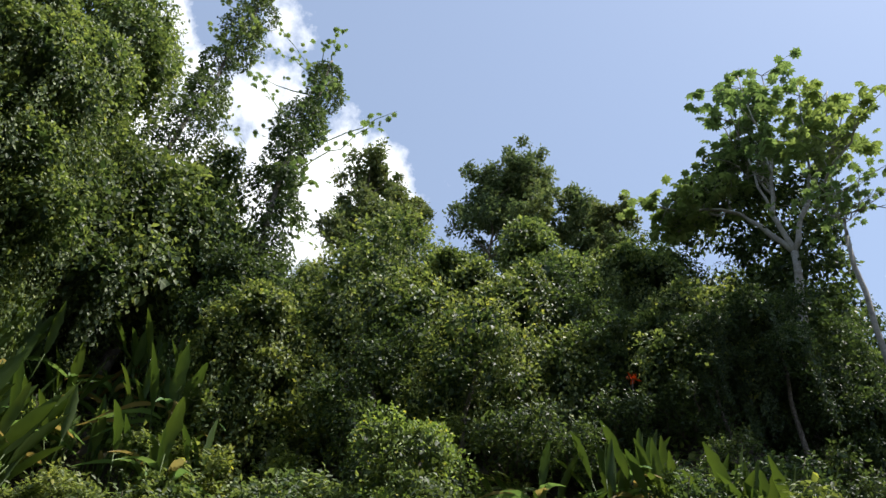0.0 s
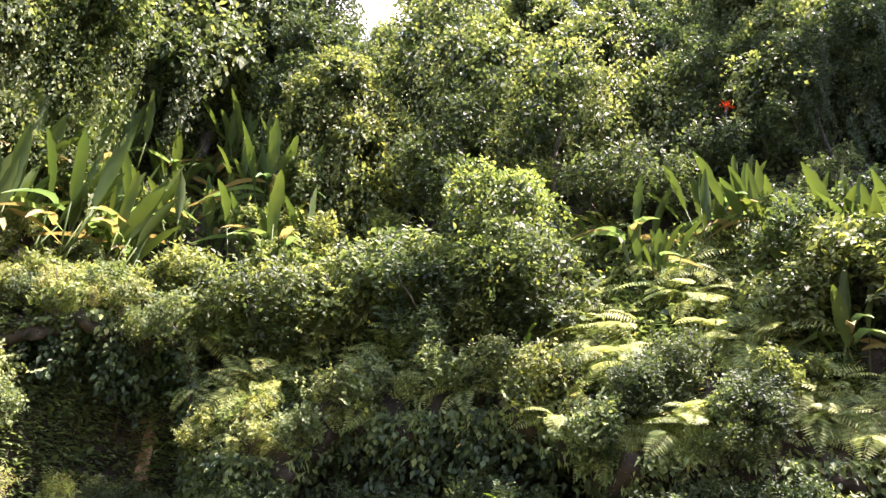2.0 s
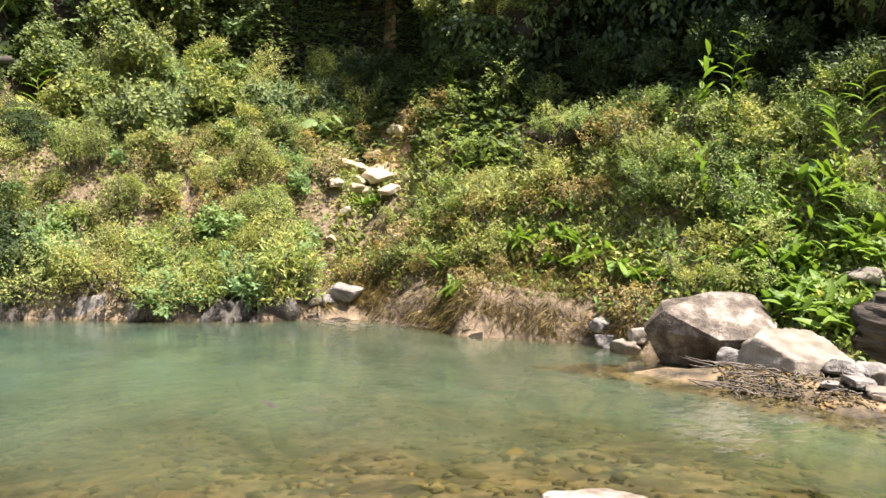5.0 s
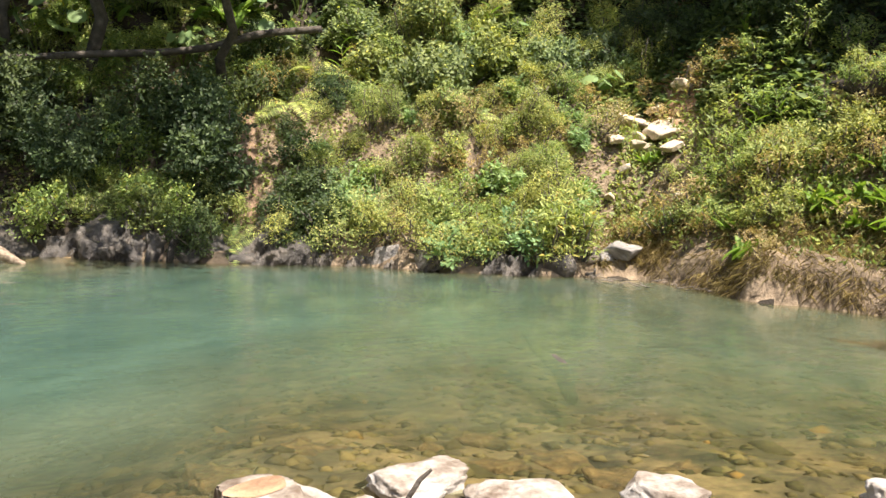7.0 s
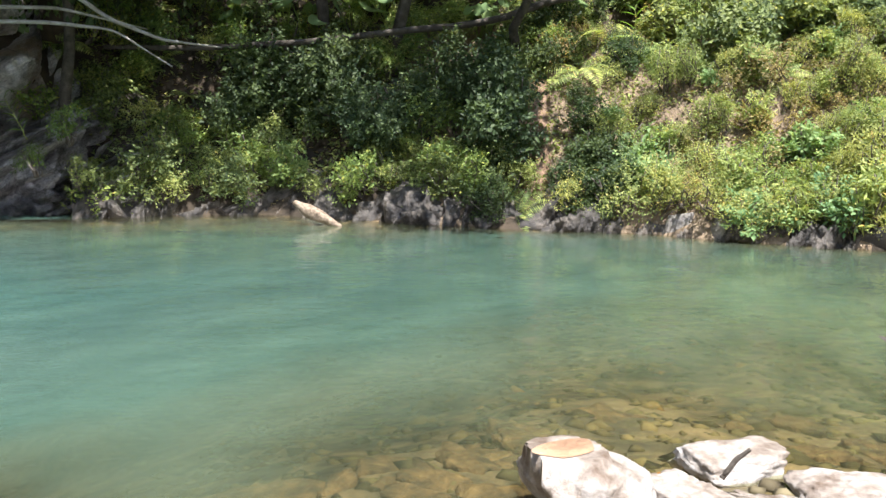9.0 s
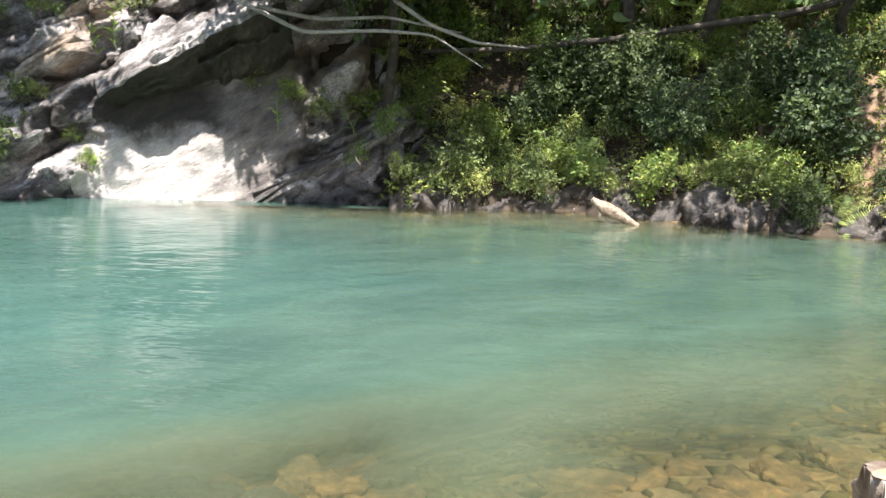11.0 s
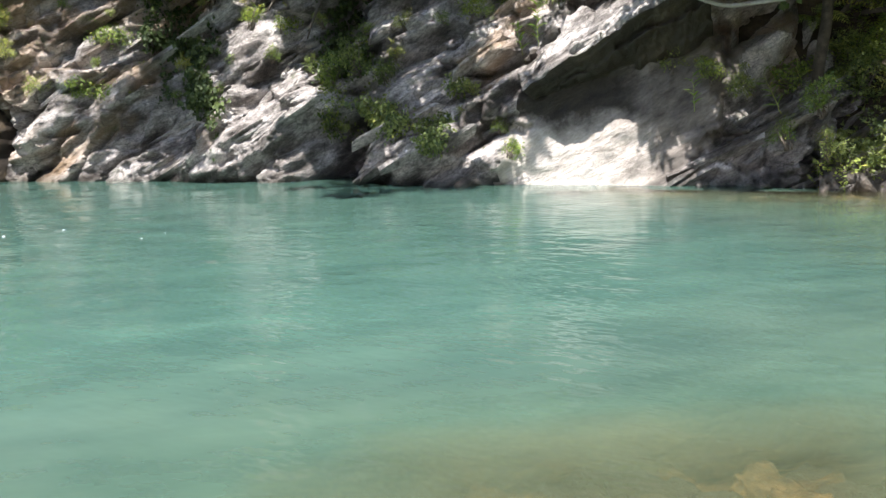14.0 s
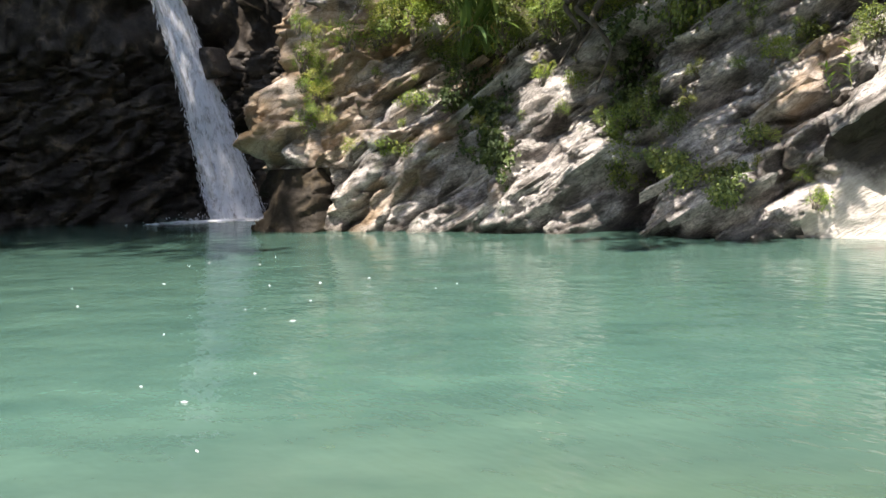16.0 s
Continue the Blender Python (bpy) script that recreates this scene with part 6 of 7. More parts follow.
big_boulder()
stone("flat_boulder", 44, (1.2, 1.25, 0.75), PALE_ROCK, "flat-topped pale boulder on the gravel spit", lying(-6.6, 11.5, -0.05, 35), flat=(-0.5, 0.0, 1.0), cuts=6, detail=5)
for i, (az, rad, w, h) in enumerate(((2.9, 12.5, 0.5, 0.3), (4.2, 13.4, 0.55, 0.35), (5.4, 13.9, 0.4, 0.35), (5.9, 14.2, 0.45, 0.3), (3.4, 13.5, 0.6, 0.35), (-3.6, 11.7, 0.4, 0.3), (-2.4, 11.6, 0.45, 0.35), (-4.8, 11.6, 0.5, 0.25),
                                  (-8.9, 11.0, 0.7, 0.3), (-10.2, 11.0, 0.6, 0.3), (-11.3, 10.6, 0.5, 0.25), (-12.3, 10.7, 0.55, 0.25), (-9.5, 10.3, 0.35, 0.18), (-10.8, 10.1, 0.3, 0.16), (-13.2, 10.2, 0.4, 0.2), (-8.0, 10.3, 0.25, 0.14), (-10.5, 13.2, 0.7, 0.35), (23.2, 17.35, 0.75, 0.45), (24.6, 17.3, 0.4, 0.25), (25.2, 17.2, 0.35, 0.2))):
    stone("stone", 600 + i, (w, w * 0.8, h * 0.8), PALE_ROCK if i % 3 == 1 else ROCK, "weathered angular stone at the foot of the bank", lying(az, rad, None, i * 47, (i * 11) % 30 - 15), group="stones by the bank", cuts=12, rough=0.06)
for i, (az, out, w, h) in enumerate(((21.0, 3.1, 1.7, 0.4), (22.5, 3.5, 1.3, 0.35), (20.0, 4.2, 0.9, 0.3), (23.6, 2.9, 0.8, 0.3), (23.2, 3.6, 0.7, 0.25), (20.4, 2.4, 0.8, 0.25), (24.2, 2.4, 0.6, 0.25), (22.6, 2.8, 0.6, 0.3), (22.0, 2.4, 0.55, 0.3), (22.9, 2.3, 0.6, 0.25), (23.4, 1.9, 0.5, 0.25), (21.5, 3.8, 0.7, 0.3), (26.6, 1.4, 0.55, 0.3), (26.0, 1.2, 0.7, 0.3), (24.4, 1.6, 0.4, 0.2), (19.8, 1.7, 0.4, 0.2))):
    stone("pale_slab", 640 + i, (w * 0.72, w * 0.6, h * 0.6), SUNNY_STONE, "bright pale slab lying on the slipped earth", pose(*polar(az, shore(az) + out), float(ground(*polar(az, shore(az) + out))) + 0.12) @ pose(0, 0, 0, 0, 0, az) @ pose(0, 0, 0, (i * 7) % 20 - 10, -24, i * 61), group="pale slabs on the slope", flat=(0, 0, 1.0), cuts=9)


def earth_slip(name, az0, az1, out0, out1, label):
    """A bare tongue of earth, lying close on the ground."""
    a, o = np.linspace(az0, az1, 40), np.linspace(out0, out1, 40)
    A, O = np.meshgrid(a, o, indexing="ij")
    rs = np.interp(A, SHORE_AZ, SHORE_R)
    u, v = (A - az0) / (az1 - az0), (O - out0) / (out1 - out0)
    X, Y = (rs + O) * np.cos(np.radians(A)), (rs + O) * np.sin(np.radians(A))
    body = np.clip(1 - ((2 * u - 1) ** 2 + (2 * v - 1) ** 2) + 0.35 * waves(X, Y, 0.8, 51, 3), -0.4, 1)
    Z = ground(X, Y) + 0.22 * body + 0.03 * waves(X, Y, 0.35, 52, 2) - 0.03
    ii, jj = np.meshgrid(np.arange(39), np.arange(39), indexing="ij")
    f = np.stack([ii * 40 + jj, ii * 40 + jj + 1, (ii + 1) * 40 + jj + 1, (ii + 1) * 40 + jj], -1).reshape(-1, 4)
    tagged(new(name, mesh_of(name, np.stack([X, Y, Z], -1), f, {"earth_edge": EDGE_SOIL, "earth_scar": SCAR_EARTH}.get(name, EARTH))), label, "earth", kind="structure")


# a lip of earth overhangs a dark hole in the bank
x, y = polar(7.6, shore(7.6) + 3.7)
stone("earth_lip", 640, (1.7, 2.4, 0.7), SOIL, "overhanging lip of dark earth under the bank plants", pose(x, y, float(ground(x, y)) + 0.25, 14, -6, 10), "earth", cuts=8)
for i in range(9):
    lx, ly = polar(5.0 + 5.4 * ((i * 0.61803) % 1.0), shore(7.6) + 3.0 + 1.1 * ((i * 0.7548) % 1.0))
    set_out(low_shrubs, r, lx, ly, scale=r.uniform(0.7, 1.1), tilt=10, lean=30, z=float(ground(x, y)) + 0.55 + 0.2 * ((i * 0.7548) % 1.0))
earth_slip("earth_slip", 18.4, 23.2, 2.6, 6.4, "bare orange earth slipped down the bank")
earth_slip("earth_scar", 47.9, 50.4, 0.5, 3.4, "bare reddish scar of earth in the bank")
earth_slip("earth_patch", -18.5, -15.4, 2.2, 3.7, "patch of bare orange earth on the bank")
earth_slip("earth_edge", 4.5, 21.0, -0.2, 1.1, "bare brown earth along the water's edge")


def log(name, points, radii, material, label, category="log", sides=26, ridges=0.10, seed=0):
    """A weathered trunk with deep lengthwise furrows and broken ends."""
    pts = np.asarray(points, float)
    n = 60
    u, k = np.linspace(0, 1, n), np.linspace(0, 1, len(pts))
    p = np.stack([np.interp(u, k, pts[:, i]) for i in range(3)], 1)
    for _ in range(6):
        p[1:-1] = (p[:-2] + p[1:-1] * 2 + p[2:]) / 4
    rad = np.interp(u, np.linspace(0, 1, len(radii)), radii)
    v, f = tube(p, rad, sides)
    th = np.tile(np.linspace(0, 2 * np.pi, sides, endpoint=False), n)
    uu = np.repeat(u, sides)
    L = np.linalg.norm(pts[-1] - pts[0])
    r = np.random.default_rng(seed)
    g = sum(np.sin(m * th + ph + 2.2 * np.sin(uu * L * fq + ph)) * a for m, ph, fq, a in ((3, 1, 0.8, 0.6), (5, 2, 1.3, 0.6), (9, 4, 1.9, 0.4)))
    g = g - sum(np.clip(np.sin(m * th + ph + 1.4 * np.sin(uu * L * fq + ph)) - 0.72, 0, 1) * a for m, ph, fq, a in ((5, 0.3, 0.9, 7), (8, 2.2, 1.5, 6), (12, 4.1, 2.3, 5)))
    g = g + 0.35 * np.sin(19 * th + 2 * np.sin(uu * L * 3.1)) + 0.3 * np.sin(31 * th + 3 * np.sin(uu * L * 2.3 + 1)) + 0.5 * waves(th * 2.0, uu * L * 0.7, 0.9, 60 + seed, 3)
    c = np.repeat(p, sides, 0)
    v = c + (v - c) * (1 + ridges * g)[:, None]
    ends = np.repeat(np.clip(np.minimum(u, 1 - u) * 18, 0, 1), sides)
    axis = unit(pts[-1] - pts[0])
    v = v + axis * ((1 - ends) * np.where(uu < 0.5, -1, 1) * np.abs(np.sin(th * 3 + seed)) * rad.max() * 0.5)[:, None]
    ob = tagged(new(name, mesh_of(name, v, f, material)), label, category)
    return ob


log("big_log", [up_at(-10.6, -4.2, 6.1), up_at(-14.5, -5.2, 5.5), up_at(-19, -6.6, 5.0), up_at(-27, -9.5, 4.5), up_at(-40, -13.5, 4.1)], (0.21, 0.225, 0.235, 0.25, 0.28), GREY_WOOD, "thick weathered grey log with deep lengthwise cracks", seed=3, ridges=0.034, sides=132)
stone("prop_stone", 71, (1.2, 1.2, 0.85), ROCK, "rough stone under the grey log", lying(-33, 4.35, 0.0, 15), detail=3)
log("fallen_trunk", [up_at(44.5, 10.4, 20.8), up_at(48.4, 9.8, 20.2), up_at(51.5, 8.6, 20), up_at(54.5, 8.0, 19.8), up_at(58, 7.6, 19.6), up_at(64, 6.6, 19.6), up_at(71.3, 5.7, 19.4), up_at(77, 5.4, 19.8)], (0.09, 0.09, 0.085, 0.08, 0.075, 0.065, 0.05), DARK_BARK, "long fallen tree trunk lying across the shaded bank", seed=5, ridges=0.03, sides=14)
log("driftwood", [up_at(65.0, -4.15, 15.9), up_at(64.3, -4.6, 15.85), up_at(63.4, -5.0, 15.8), up_at(62.2, -5.6, 15.75)], (0.05, 0.13, 0.12, 0.05), DRIFT_WOOD, "pale stump of driftwood sticking out of the water", seed=8, ridges=0.05, sides=16)
for i, pts in enumerate((((90, 8.2, 16.6), (85, 6.1, 16.2), (80, 6.5, 16.3), (76.4, 6.4, 16.5), (73, 4.4, 16.6)), ((79, 8.5, 16.6), (76.6, 7.0, 16.6), (73.5, 6.0, 16.8), (70, 5.8, 17.0)), ((88.5, 7.6, 16.5), (84, 7.0, 16.4), (79.5, 7.4, 16.6), (74.5, 6.6, 16.9)))):
    log("bare_branch", [up_at(*p) for p in pts], (0.045, 0.04, 0.03, 0.012), PALE_BARK, "thin bare dead branch reaching over the water", "branch", 7, 0.04, 20 + i)

# stones of the near shore
for i, (az, rad, w, d, h, label) in enumerate(NEAR_STONES):
    stone("shore_stone", 680 + i, (w * 0.98, d * 0.98, h * (0.84 if i == 0 else 0.66)), SHORE_STONE, label, lying(az, rad, -0.05, i * 83), group="stones of the near shore", cuts=14, rough=0.075, worn=0.20, detail=5)
def worn_hollow():
    """A shallow bowl in the top of the largest stone, with a film of brown water in it."""
    verts = hollow_stone.data.vertices
    m, back = hollow_stone.matrix_basis, hollow_stone.matrix_basis.inverted()
    top = max((m @ v.co).z for v in verts)
    crest = [m @ v.co for v in verts if (m @ v.co).z > top - 0.05]
    x, y = sum(q.x for q in crest) / len(crest), sum(q.y for q in crest) / len(crest)
    for v in verts:
        q = m @ v.co
        if (q.x - x) ** 2 + (q.y - y) ** 2 < 0.032 and q.z > top - 0.12:
            v.co = back @ Vector((q.x, q.y, top - 0.03))
    n = 20
    a = np.linspace(0, 2 * np.pi, n, endpoint=False)
    rim = np.stack([0.15 * np.cos(a) * (1 + 0.15 * np.sin(3 * a)), 0.10 * np.sin(a) * (1 + 0.12 * np.cos(2 * a)), 0 * a], 1)
    z = top - 0.026
    me = mesh_of("puddle", rim + (x, y, z), np.array([(0, i, i + 1) for i in range(1, n - 1)]), EARTH)
    ob = tagged(new("puddle", me), "brown puddle in the worn hollow of a stone", "puddle")
    return ob


hollow_stone = [o for o in bpy.data.objects if o.name == "shore_stone"][0]
worn_hollow()
log("stick", [[3.28, 2.49, 0.11000000000000001], [3.31, 2.45, 0.2], [3.34, 2.41, 0.25]], (0.012, 0.012, 0.008), DARK_BARK, "short dark stick lodged between the shore stones", "stick", 8, 0.05, 31)
rr = np.random.default_rng(77)
pebbles = []
for i in range(2200):
    az, rad = rr.uniform(-85, 165), 4.6 * rr.random() ** 0.6
    rad = min(rad, float(np.interp(az, NEAR_AZ, NEAR_R)) + 0.5)
    x, y = polar(az, rad)
    s = rr.uniform(0.02, 0.07)
    d = unit(rr.normal(size=(14, 3)))
    v = unit(np.array([(1, 0, 0), (-1, 0, 0), (0, 1, 0), (0, -1, 0), (0, 0, 1), (0, 0, -1)]) + rr.normal(0, 0.25, (6, 3))) * s * (1.3, 1, 0.6)
    f = np.array([(0, 2, 4), (2, 1, 4), (1, 3, 4), (3, 0, 4), (2, 0, 5), (1, 2, 5), (3, 1, 5), (0, 3, 5)])
    pebbles.append((v + np.array([x, y, float(ground(x, y)) + s * 0.2]), f))
tagged(new("pebbles", mesh_of("pebbles", *merge(pebbles), PEBBLE)), "small mixed pebbles and leaf scraps between the stones", "pebbles", kind="stuff")
# stones on the pool's bed
bed_stones = []
for i in range(7700):
    az, rad = (rr.uniform(-25, 130), 2.4 + 10 * rr.random() ** 1.3) if i < 6200 else (rr.uniform(72, 120), rr.uniform(2.9, 4.9))
    x, y = polar(az, rad)
    z = float(ground(x, y))
    if z > -0.01 or z < -1.2:
        continue
    s = rr.uniform(0.02, 0.09) * (1.8 if rr.random() < 0.08 else 1) * (1.3 if i >= 6200 else 1)
    v = unit(np.array([(1, 0, 0), (-1, 0, 0), (0, 1, 0), (0, -1, 0), (0, 0, 1), (0, 0, -1)]) + rr.normal(0, 0.25, (6, 3))) * s * (1.3, 1, 0.45)
    t = rr.uniform(0, 6.28)
    v = v @ np.array([(math.cos(t), math.sin(t), 0), (-math.sin(t), math.cos(t), 0), (0, 0, 1)])
    bed_stones.append((v + np.array([x, y, min(z, -0.45 * s - 0.02)]), f))
tagged(new("bed_stones", mesh_of("bed_stones", *merge(bed_stones), BED_STONE)), "brown and grey stones on the pool bed under the water", "stones", kind="stuff")

for i in range(66):
    az = 46 + (36 if i < 26 else 64) * ((i * 0.61803) % 1.0) if i < 56 else 12 + 34 * ((i * 0.61803) % 1.0)
    w = 0.2 + 0.36 * ((i * 0.7548) % 1.0)
    x, y = polar(az, float(np.interp(az, NEAR_AZ, NEAR_R)) + 0.35 + 1.7 * ((i * 0.5698) % 1.0))
    stone("sunken_rock", 860 + i, (w * 1.4, w, 0.2), SUNKEN_ROCK, "brown rock lying under the clear water", pose(x, y, min(float(ground(x, y)) - 0.11, -0.24), 8 - (i * 5) % 16, 6 - (i * 7) % 12, i * 47), group="rocks under water", cuts=10, detail=4, rough=0.16, flat=(0.1, 0, 1.0))
log("sunken_branch", [(8.6, 4.9, -0.06), (7.9, 4.35, -0.07), (7.2, 3.7, -0.08), (6.6, 3.3, -0.16)], (0.05, 0.07, 0.10, 0.06), DARK_BARK, "dark waterlogged branch lying under the water", seed=15, ridges=0.05, sides=10)


def bank_ledge():
    """Thin steep ribs of rock, broken off unevenly, along the foot of the green bank."""
    az = np.arange(25.0, 79.0, 0.06)
    h = np.linspace(-0.35, 1.15, 26)
    A, H = np.meshgrid(az, h, indexing="ij")
    rs = np.interp(A, SHORE_AZ, SHORE_R)
    L = np.radians(A) * 17.0
    s = H * 0.75 + L * 0.75 + 0.08 * waves(L, H, 1.1, 83, 3)
    saw = np.mod(s * 1.9 + 0.5 * waves(L, H, 3.0, 84, 2), 1.0)
    fine = np.mod(s * 6.1, 1.0)
    off = 0.42 * saw ** 1.4 + 0.10 * fine + 0.22 * waves(L, H, 2.4, 85, 3) + 0.03 * waves(L, H, 0.3, 86, 3)
    top = 0.34 + 0.24 * waves(L, 0 * L, 2.2, 87, 3) + 0.10 * saw
    back = np.clip(H - top, 0, 2) * 1.1 + 0.30 * np.clip(H, 0, 2)
    back = back + 1.1 * np.exp(-((A - 37.9) / 0.75) ** 2) * np.clip((0.75 - H) / 0.2, 0, 1) * 0.9
    R = rs + 0.05 - off * np.clip((top + 0.5 - H), 0, 1) + back
    P = np.stack([R * np.cos(np.radians(A)), R * np.sin(np.radians(A)), H - np.clip(H - top, 0, 2) * 0.35], -1)
    n, m = R.shape
    ii, jj = np.meshgrid(np.arange(n - 1), np.arange(m - 1), indexing="ij")
    f = np.stack([ii * m + jj, ii * m + jj + 1, (ii + 1) * m + jj + 1, (ii + 1) * m + jj], -1).reshape(-1, 4)
    tagged(new("bank_ledge", mesh_of("bank_ledge", P, f, LEDGE_ROCK)), "ragged ledge of tilted grey beds at the waterline", "cliff", kind="structure")


bank_ledge()
# the broken rocks at the foot of the bank and of the wall
for i in range(26):
    az = 26 + 52 * ((i * 0.61803) % 1.0)
    w = 0.35 + 0.6 * ((i * 0.7548) % 1.0)
    stone("ledge_rock", 720 + i % 9, (w, w * 1.1, w * 0.65), LEDGE_ROCK, "dark wet ledge rock at the waterline", lying(az, shore(az) + 0.05 + 0.16 * (i % 4), -0.18 + 0.04 * (i % 5), i * 71, 25 - 9 * (i % 6)), group="rocks at the waterline", cuts=4, detail=3)
great_slab()

# gravel, twigs and leaf scraps on the spit
gravel = []
for i in range(3600):
    az, rad = rr.uniform(-17, -1.5), rr.uniform(9.6, 12.0)
    x, y = polar(az, rad)
    z = float(ground(x, y))
    if z < -0.05:
        continue
    q = rr.uniform(0.008, 0.024) * (2.4 if rr.random() < 0.06 else 1)
    v = unit(np.array([(1, 0, 0), (-1, 0, 0), (0, 1, 0), (0, -1, 0), (0, 0, 1), (0, 0, -1)]) + rr.normal(0, 0.3, (6, 3))) * q * (1.4, 1, 0.6)
    gravel.append((v + np.array([x, y, z + q * 0.2]), f))
tagged(new("spit_gravel", mesh_of("spit_gravel", *merge(gravel), BED_STONE)), "loose brown gravel on the low spit", "gravel", kind="stuff")
twigs = []
for i in range(190):
    az, rad = (rr.uniform(-12, -1), rr.uniform(9.9, 11.6)) if i < 140 else (rr.uniform(14, 26), rr.uniform(15.2, 17.2))
    x, y = polar(az, rad)
    z = max(float(ground(x, y)), 0.0) + 0.03
    t, q = rr.uniform(0, 6.28), rr.uniform(0.12, 0.5)
    twigs.append(tube(bent((x, y, z), (x + q * math.cos(t), y + q * math.sin(t), z + rr.uniform(0, 0.08)), 0, 0.01, 5, i), np.linspace(0.012, 0.004, 5), 4))
tagged(new("washed_up_twigs", mesh_of("washed_up_twigs", *merge(twigs), BARK)), "washed-up twigs and dead stems by the water", "twigs", kind="stuff")
stone("ridge_rock", 91, (0.55, 0.6, 1.0), ROCK, "grey upright rib of rock at the waterline", lying(39.6, shore(39.6) + 0.15, -0.3, 30, 14), cuts=5)
stone("ridge_rock", 92, (0.6, 0.6, 0.8), ROCK, "grey upright rib of rock at the waterline", lying(36.6, shore(36.6) + 0.1, -0.2, 70, 10), cuts=5)

# the shallows towards the fall: dark and ochre rocks on a mottled bed
for i in range(84):
    az = 77 + 35 * ((i * 0.61803) % 1.0)
    w = 0.16 + 0.34 * ((i * 0.7548) % 1.0) ** 1.5
    x, y = polar(az, float(np.interp(az, NEAR_AZ, NEAR_R)) + 0.9 + 1.5 * ((i * 0.5698) % 1.0))
    stone("shoal_rock", 930 + i % 12, (w * 1.5, w, 0.2), (LEDGE_ROCK, SUNKEN_ROCK, LEDGE_ROCK)[i % 3], ("dark slate rock", "ochre rock", "dark slate rock")[i % 3] + " lying in the clear shallows", pose(x, y, min(float(ground(x, y)) - 0.02, -0.19), 8 - (i * 5) % 16, 6 - (i * 7) % 12, i * 47), group="rocks in the shallows", cuts=6, detail=4, rough=0.16, flat=(0.1, 0, 1.0))

# ---- the waterfall ----
def waterfall():
    top = thing("waterfall", "white waterfall plunging down a dark cleft into the pool", "waterfall")
    r = np.random.default_rng(90)
    a, b, c, d = up_at(141.4, 15.5, 34.6), up_at(139.8, 10.5, 34.2), up_at(138.1, 4.2, 33.6), up_at(136.6, -2.6, 33.2)
    n = 90
    u = np.linspace(0, 1, n)
    mid = np.stack([np.interp(u, (0, 0.28, 0.62, 1), [q[i] for q in (a, b, c, d)]) for i in range(3)], 1)
    side = unit(np.array([-math.sin(radians(139)), math.cos(radians(139)), 0.0]))
    out = -np.array([math.cos(radians(139)), math.sin(radians(139)), 0.0])
    width = np.interp(u, (0, 0.3, 0.6, 1), (0.52, 0.64, 0.82, 1.12))
    m = 44
    for layer in range(2):
        q = np.linspace(-1, 1, m)
        Q, U = np.meshgrid(q, u, indexing="ij")
        lump = 0.05 * waves(Q * 3 + layer * 9, U * 9, 1.1, 91 + layer, 5) + 0.3 * (1 - Q ** 2)
        ragged = 1 + 0.05 * waves(U * 22 + layer * 5, Q * 0.3, 1.0, 95 + layer, 4)
        P = mid[None] + side * (Q * width[None] * ragged * (0.92 - 0.14 * layer))[..., None] + out * (lump + 0.14 * layer)[..., None]
        ii, jj = np.meshgrid(np.arange(m - 1), np.arange(n - 1), indexing="ij")
        f = np.stack([ii * n + jj, ii * n + jj + 1, (ii + 1) * n + jj + 1, (ii + 1) * n + jj], -1).reshape(-1, 4)
        part("water_sheet", mesh_of("water_sheet", P, f, FOAM_FALL, True), top)
    # strands and torn scraps of falling water before and beside the sheets
    strands = []
    for i in range(2600):
        q0, u0 = r.uniform(-1.04, 1.04), r.uniform(0.0, 0.97)
        if 0.10 < u0 < 0.27 and q0 < -0.5:
            continue
        ln, wd = r.uniform(0.008, 0.03), r.uniform(0.005, 0.018)
        k = np.linspace(u0, min(u0 + ln, 1.0), 4)
        c = np.stack([np.interp(k, u, mid[:, a]) for a in range(3)], 1)
        o = q0 * np.interp(k, u, width) + 0.012 * np.sin(k * 40 + i) + np.linspace(0, r.normal(0, 0.06), 4)
        c = c + side * o[:, None] + out * (0.34 * (1 - q0 ** 2) + r.uniform(-0.05, 0.10))
        w = wd * np.array([0.3, 1.0, 0.8, 0.15])[:, None]
        v = np.stack([c - side * w, c + out * w * 0.6, c + side * w], 1).reshape(-1, 3)
        f = [(a * 3 + e, a * 3 + e + 1, a * 3 + e + 4) for a in range(3) for e in range(2)] + [(a * 3 + e, a * 3 + e + 4, a * 3 + e + 3) for a in range(3) for e in range(2)]
        strands.append((v, np.array(f)))
    part("spray", mesh_of("spray", *merge(strands), FOAM, True), top, "white torn spray of falling water")
    foam = []
    for i in range(1500):
        k = d + side * r.normal(0.2, 1.1) + out * abs(r.normal(0.1, 0.7))
        far = np.hypot(*(k - d)[:2])
        k[2] = 0.01 if r.random() < 0.75 else abs(r.normal(0, 0.5)) * np.exp(-far * 0.6)
        s = r.uniform(0.02, 0.085) if k[2] < 0.02 else r.uniform(0.012, 0.035)
        v = unit(np.array([(1, 0, 0), (-1, 0, 0), (0, 1, 0), (0, -1, 0), (0, 0, 1), (0, 0, -1)]) + r.normal(0, 0.2, (6, 3))) * s * ((2.4, 2.4, 0.5) if k[2] < 0.02 else (1, 1, 1.3))
        foam.append((v + k, np.array([(0, 2, 4), (2, 1, 4), (1, 3, 4), (3, 0, 4), (2, 0, 5), (1, 2, 5), (3, 1, 5), (0, 3, 5)])))
    part("foam", mesh_of("foam", *merge(foam), FOAM), top, "white foam where the fall strikes the pool")


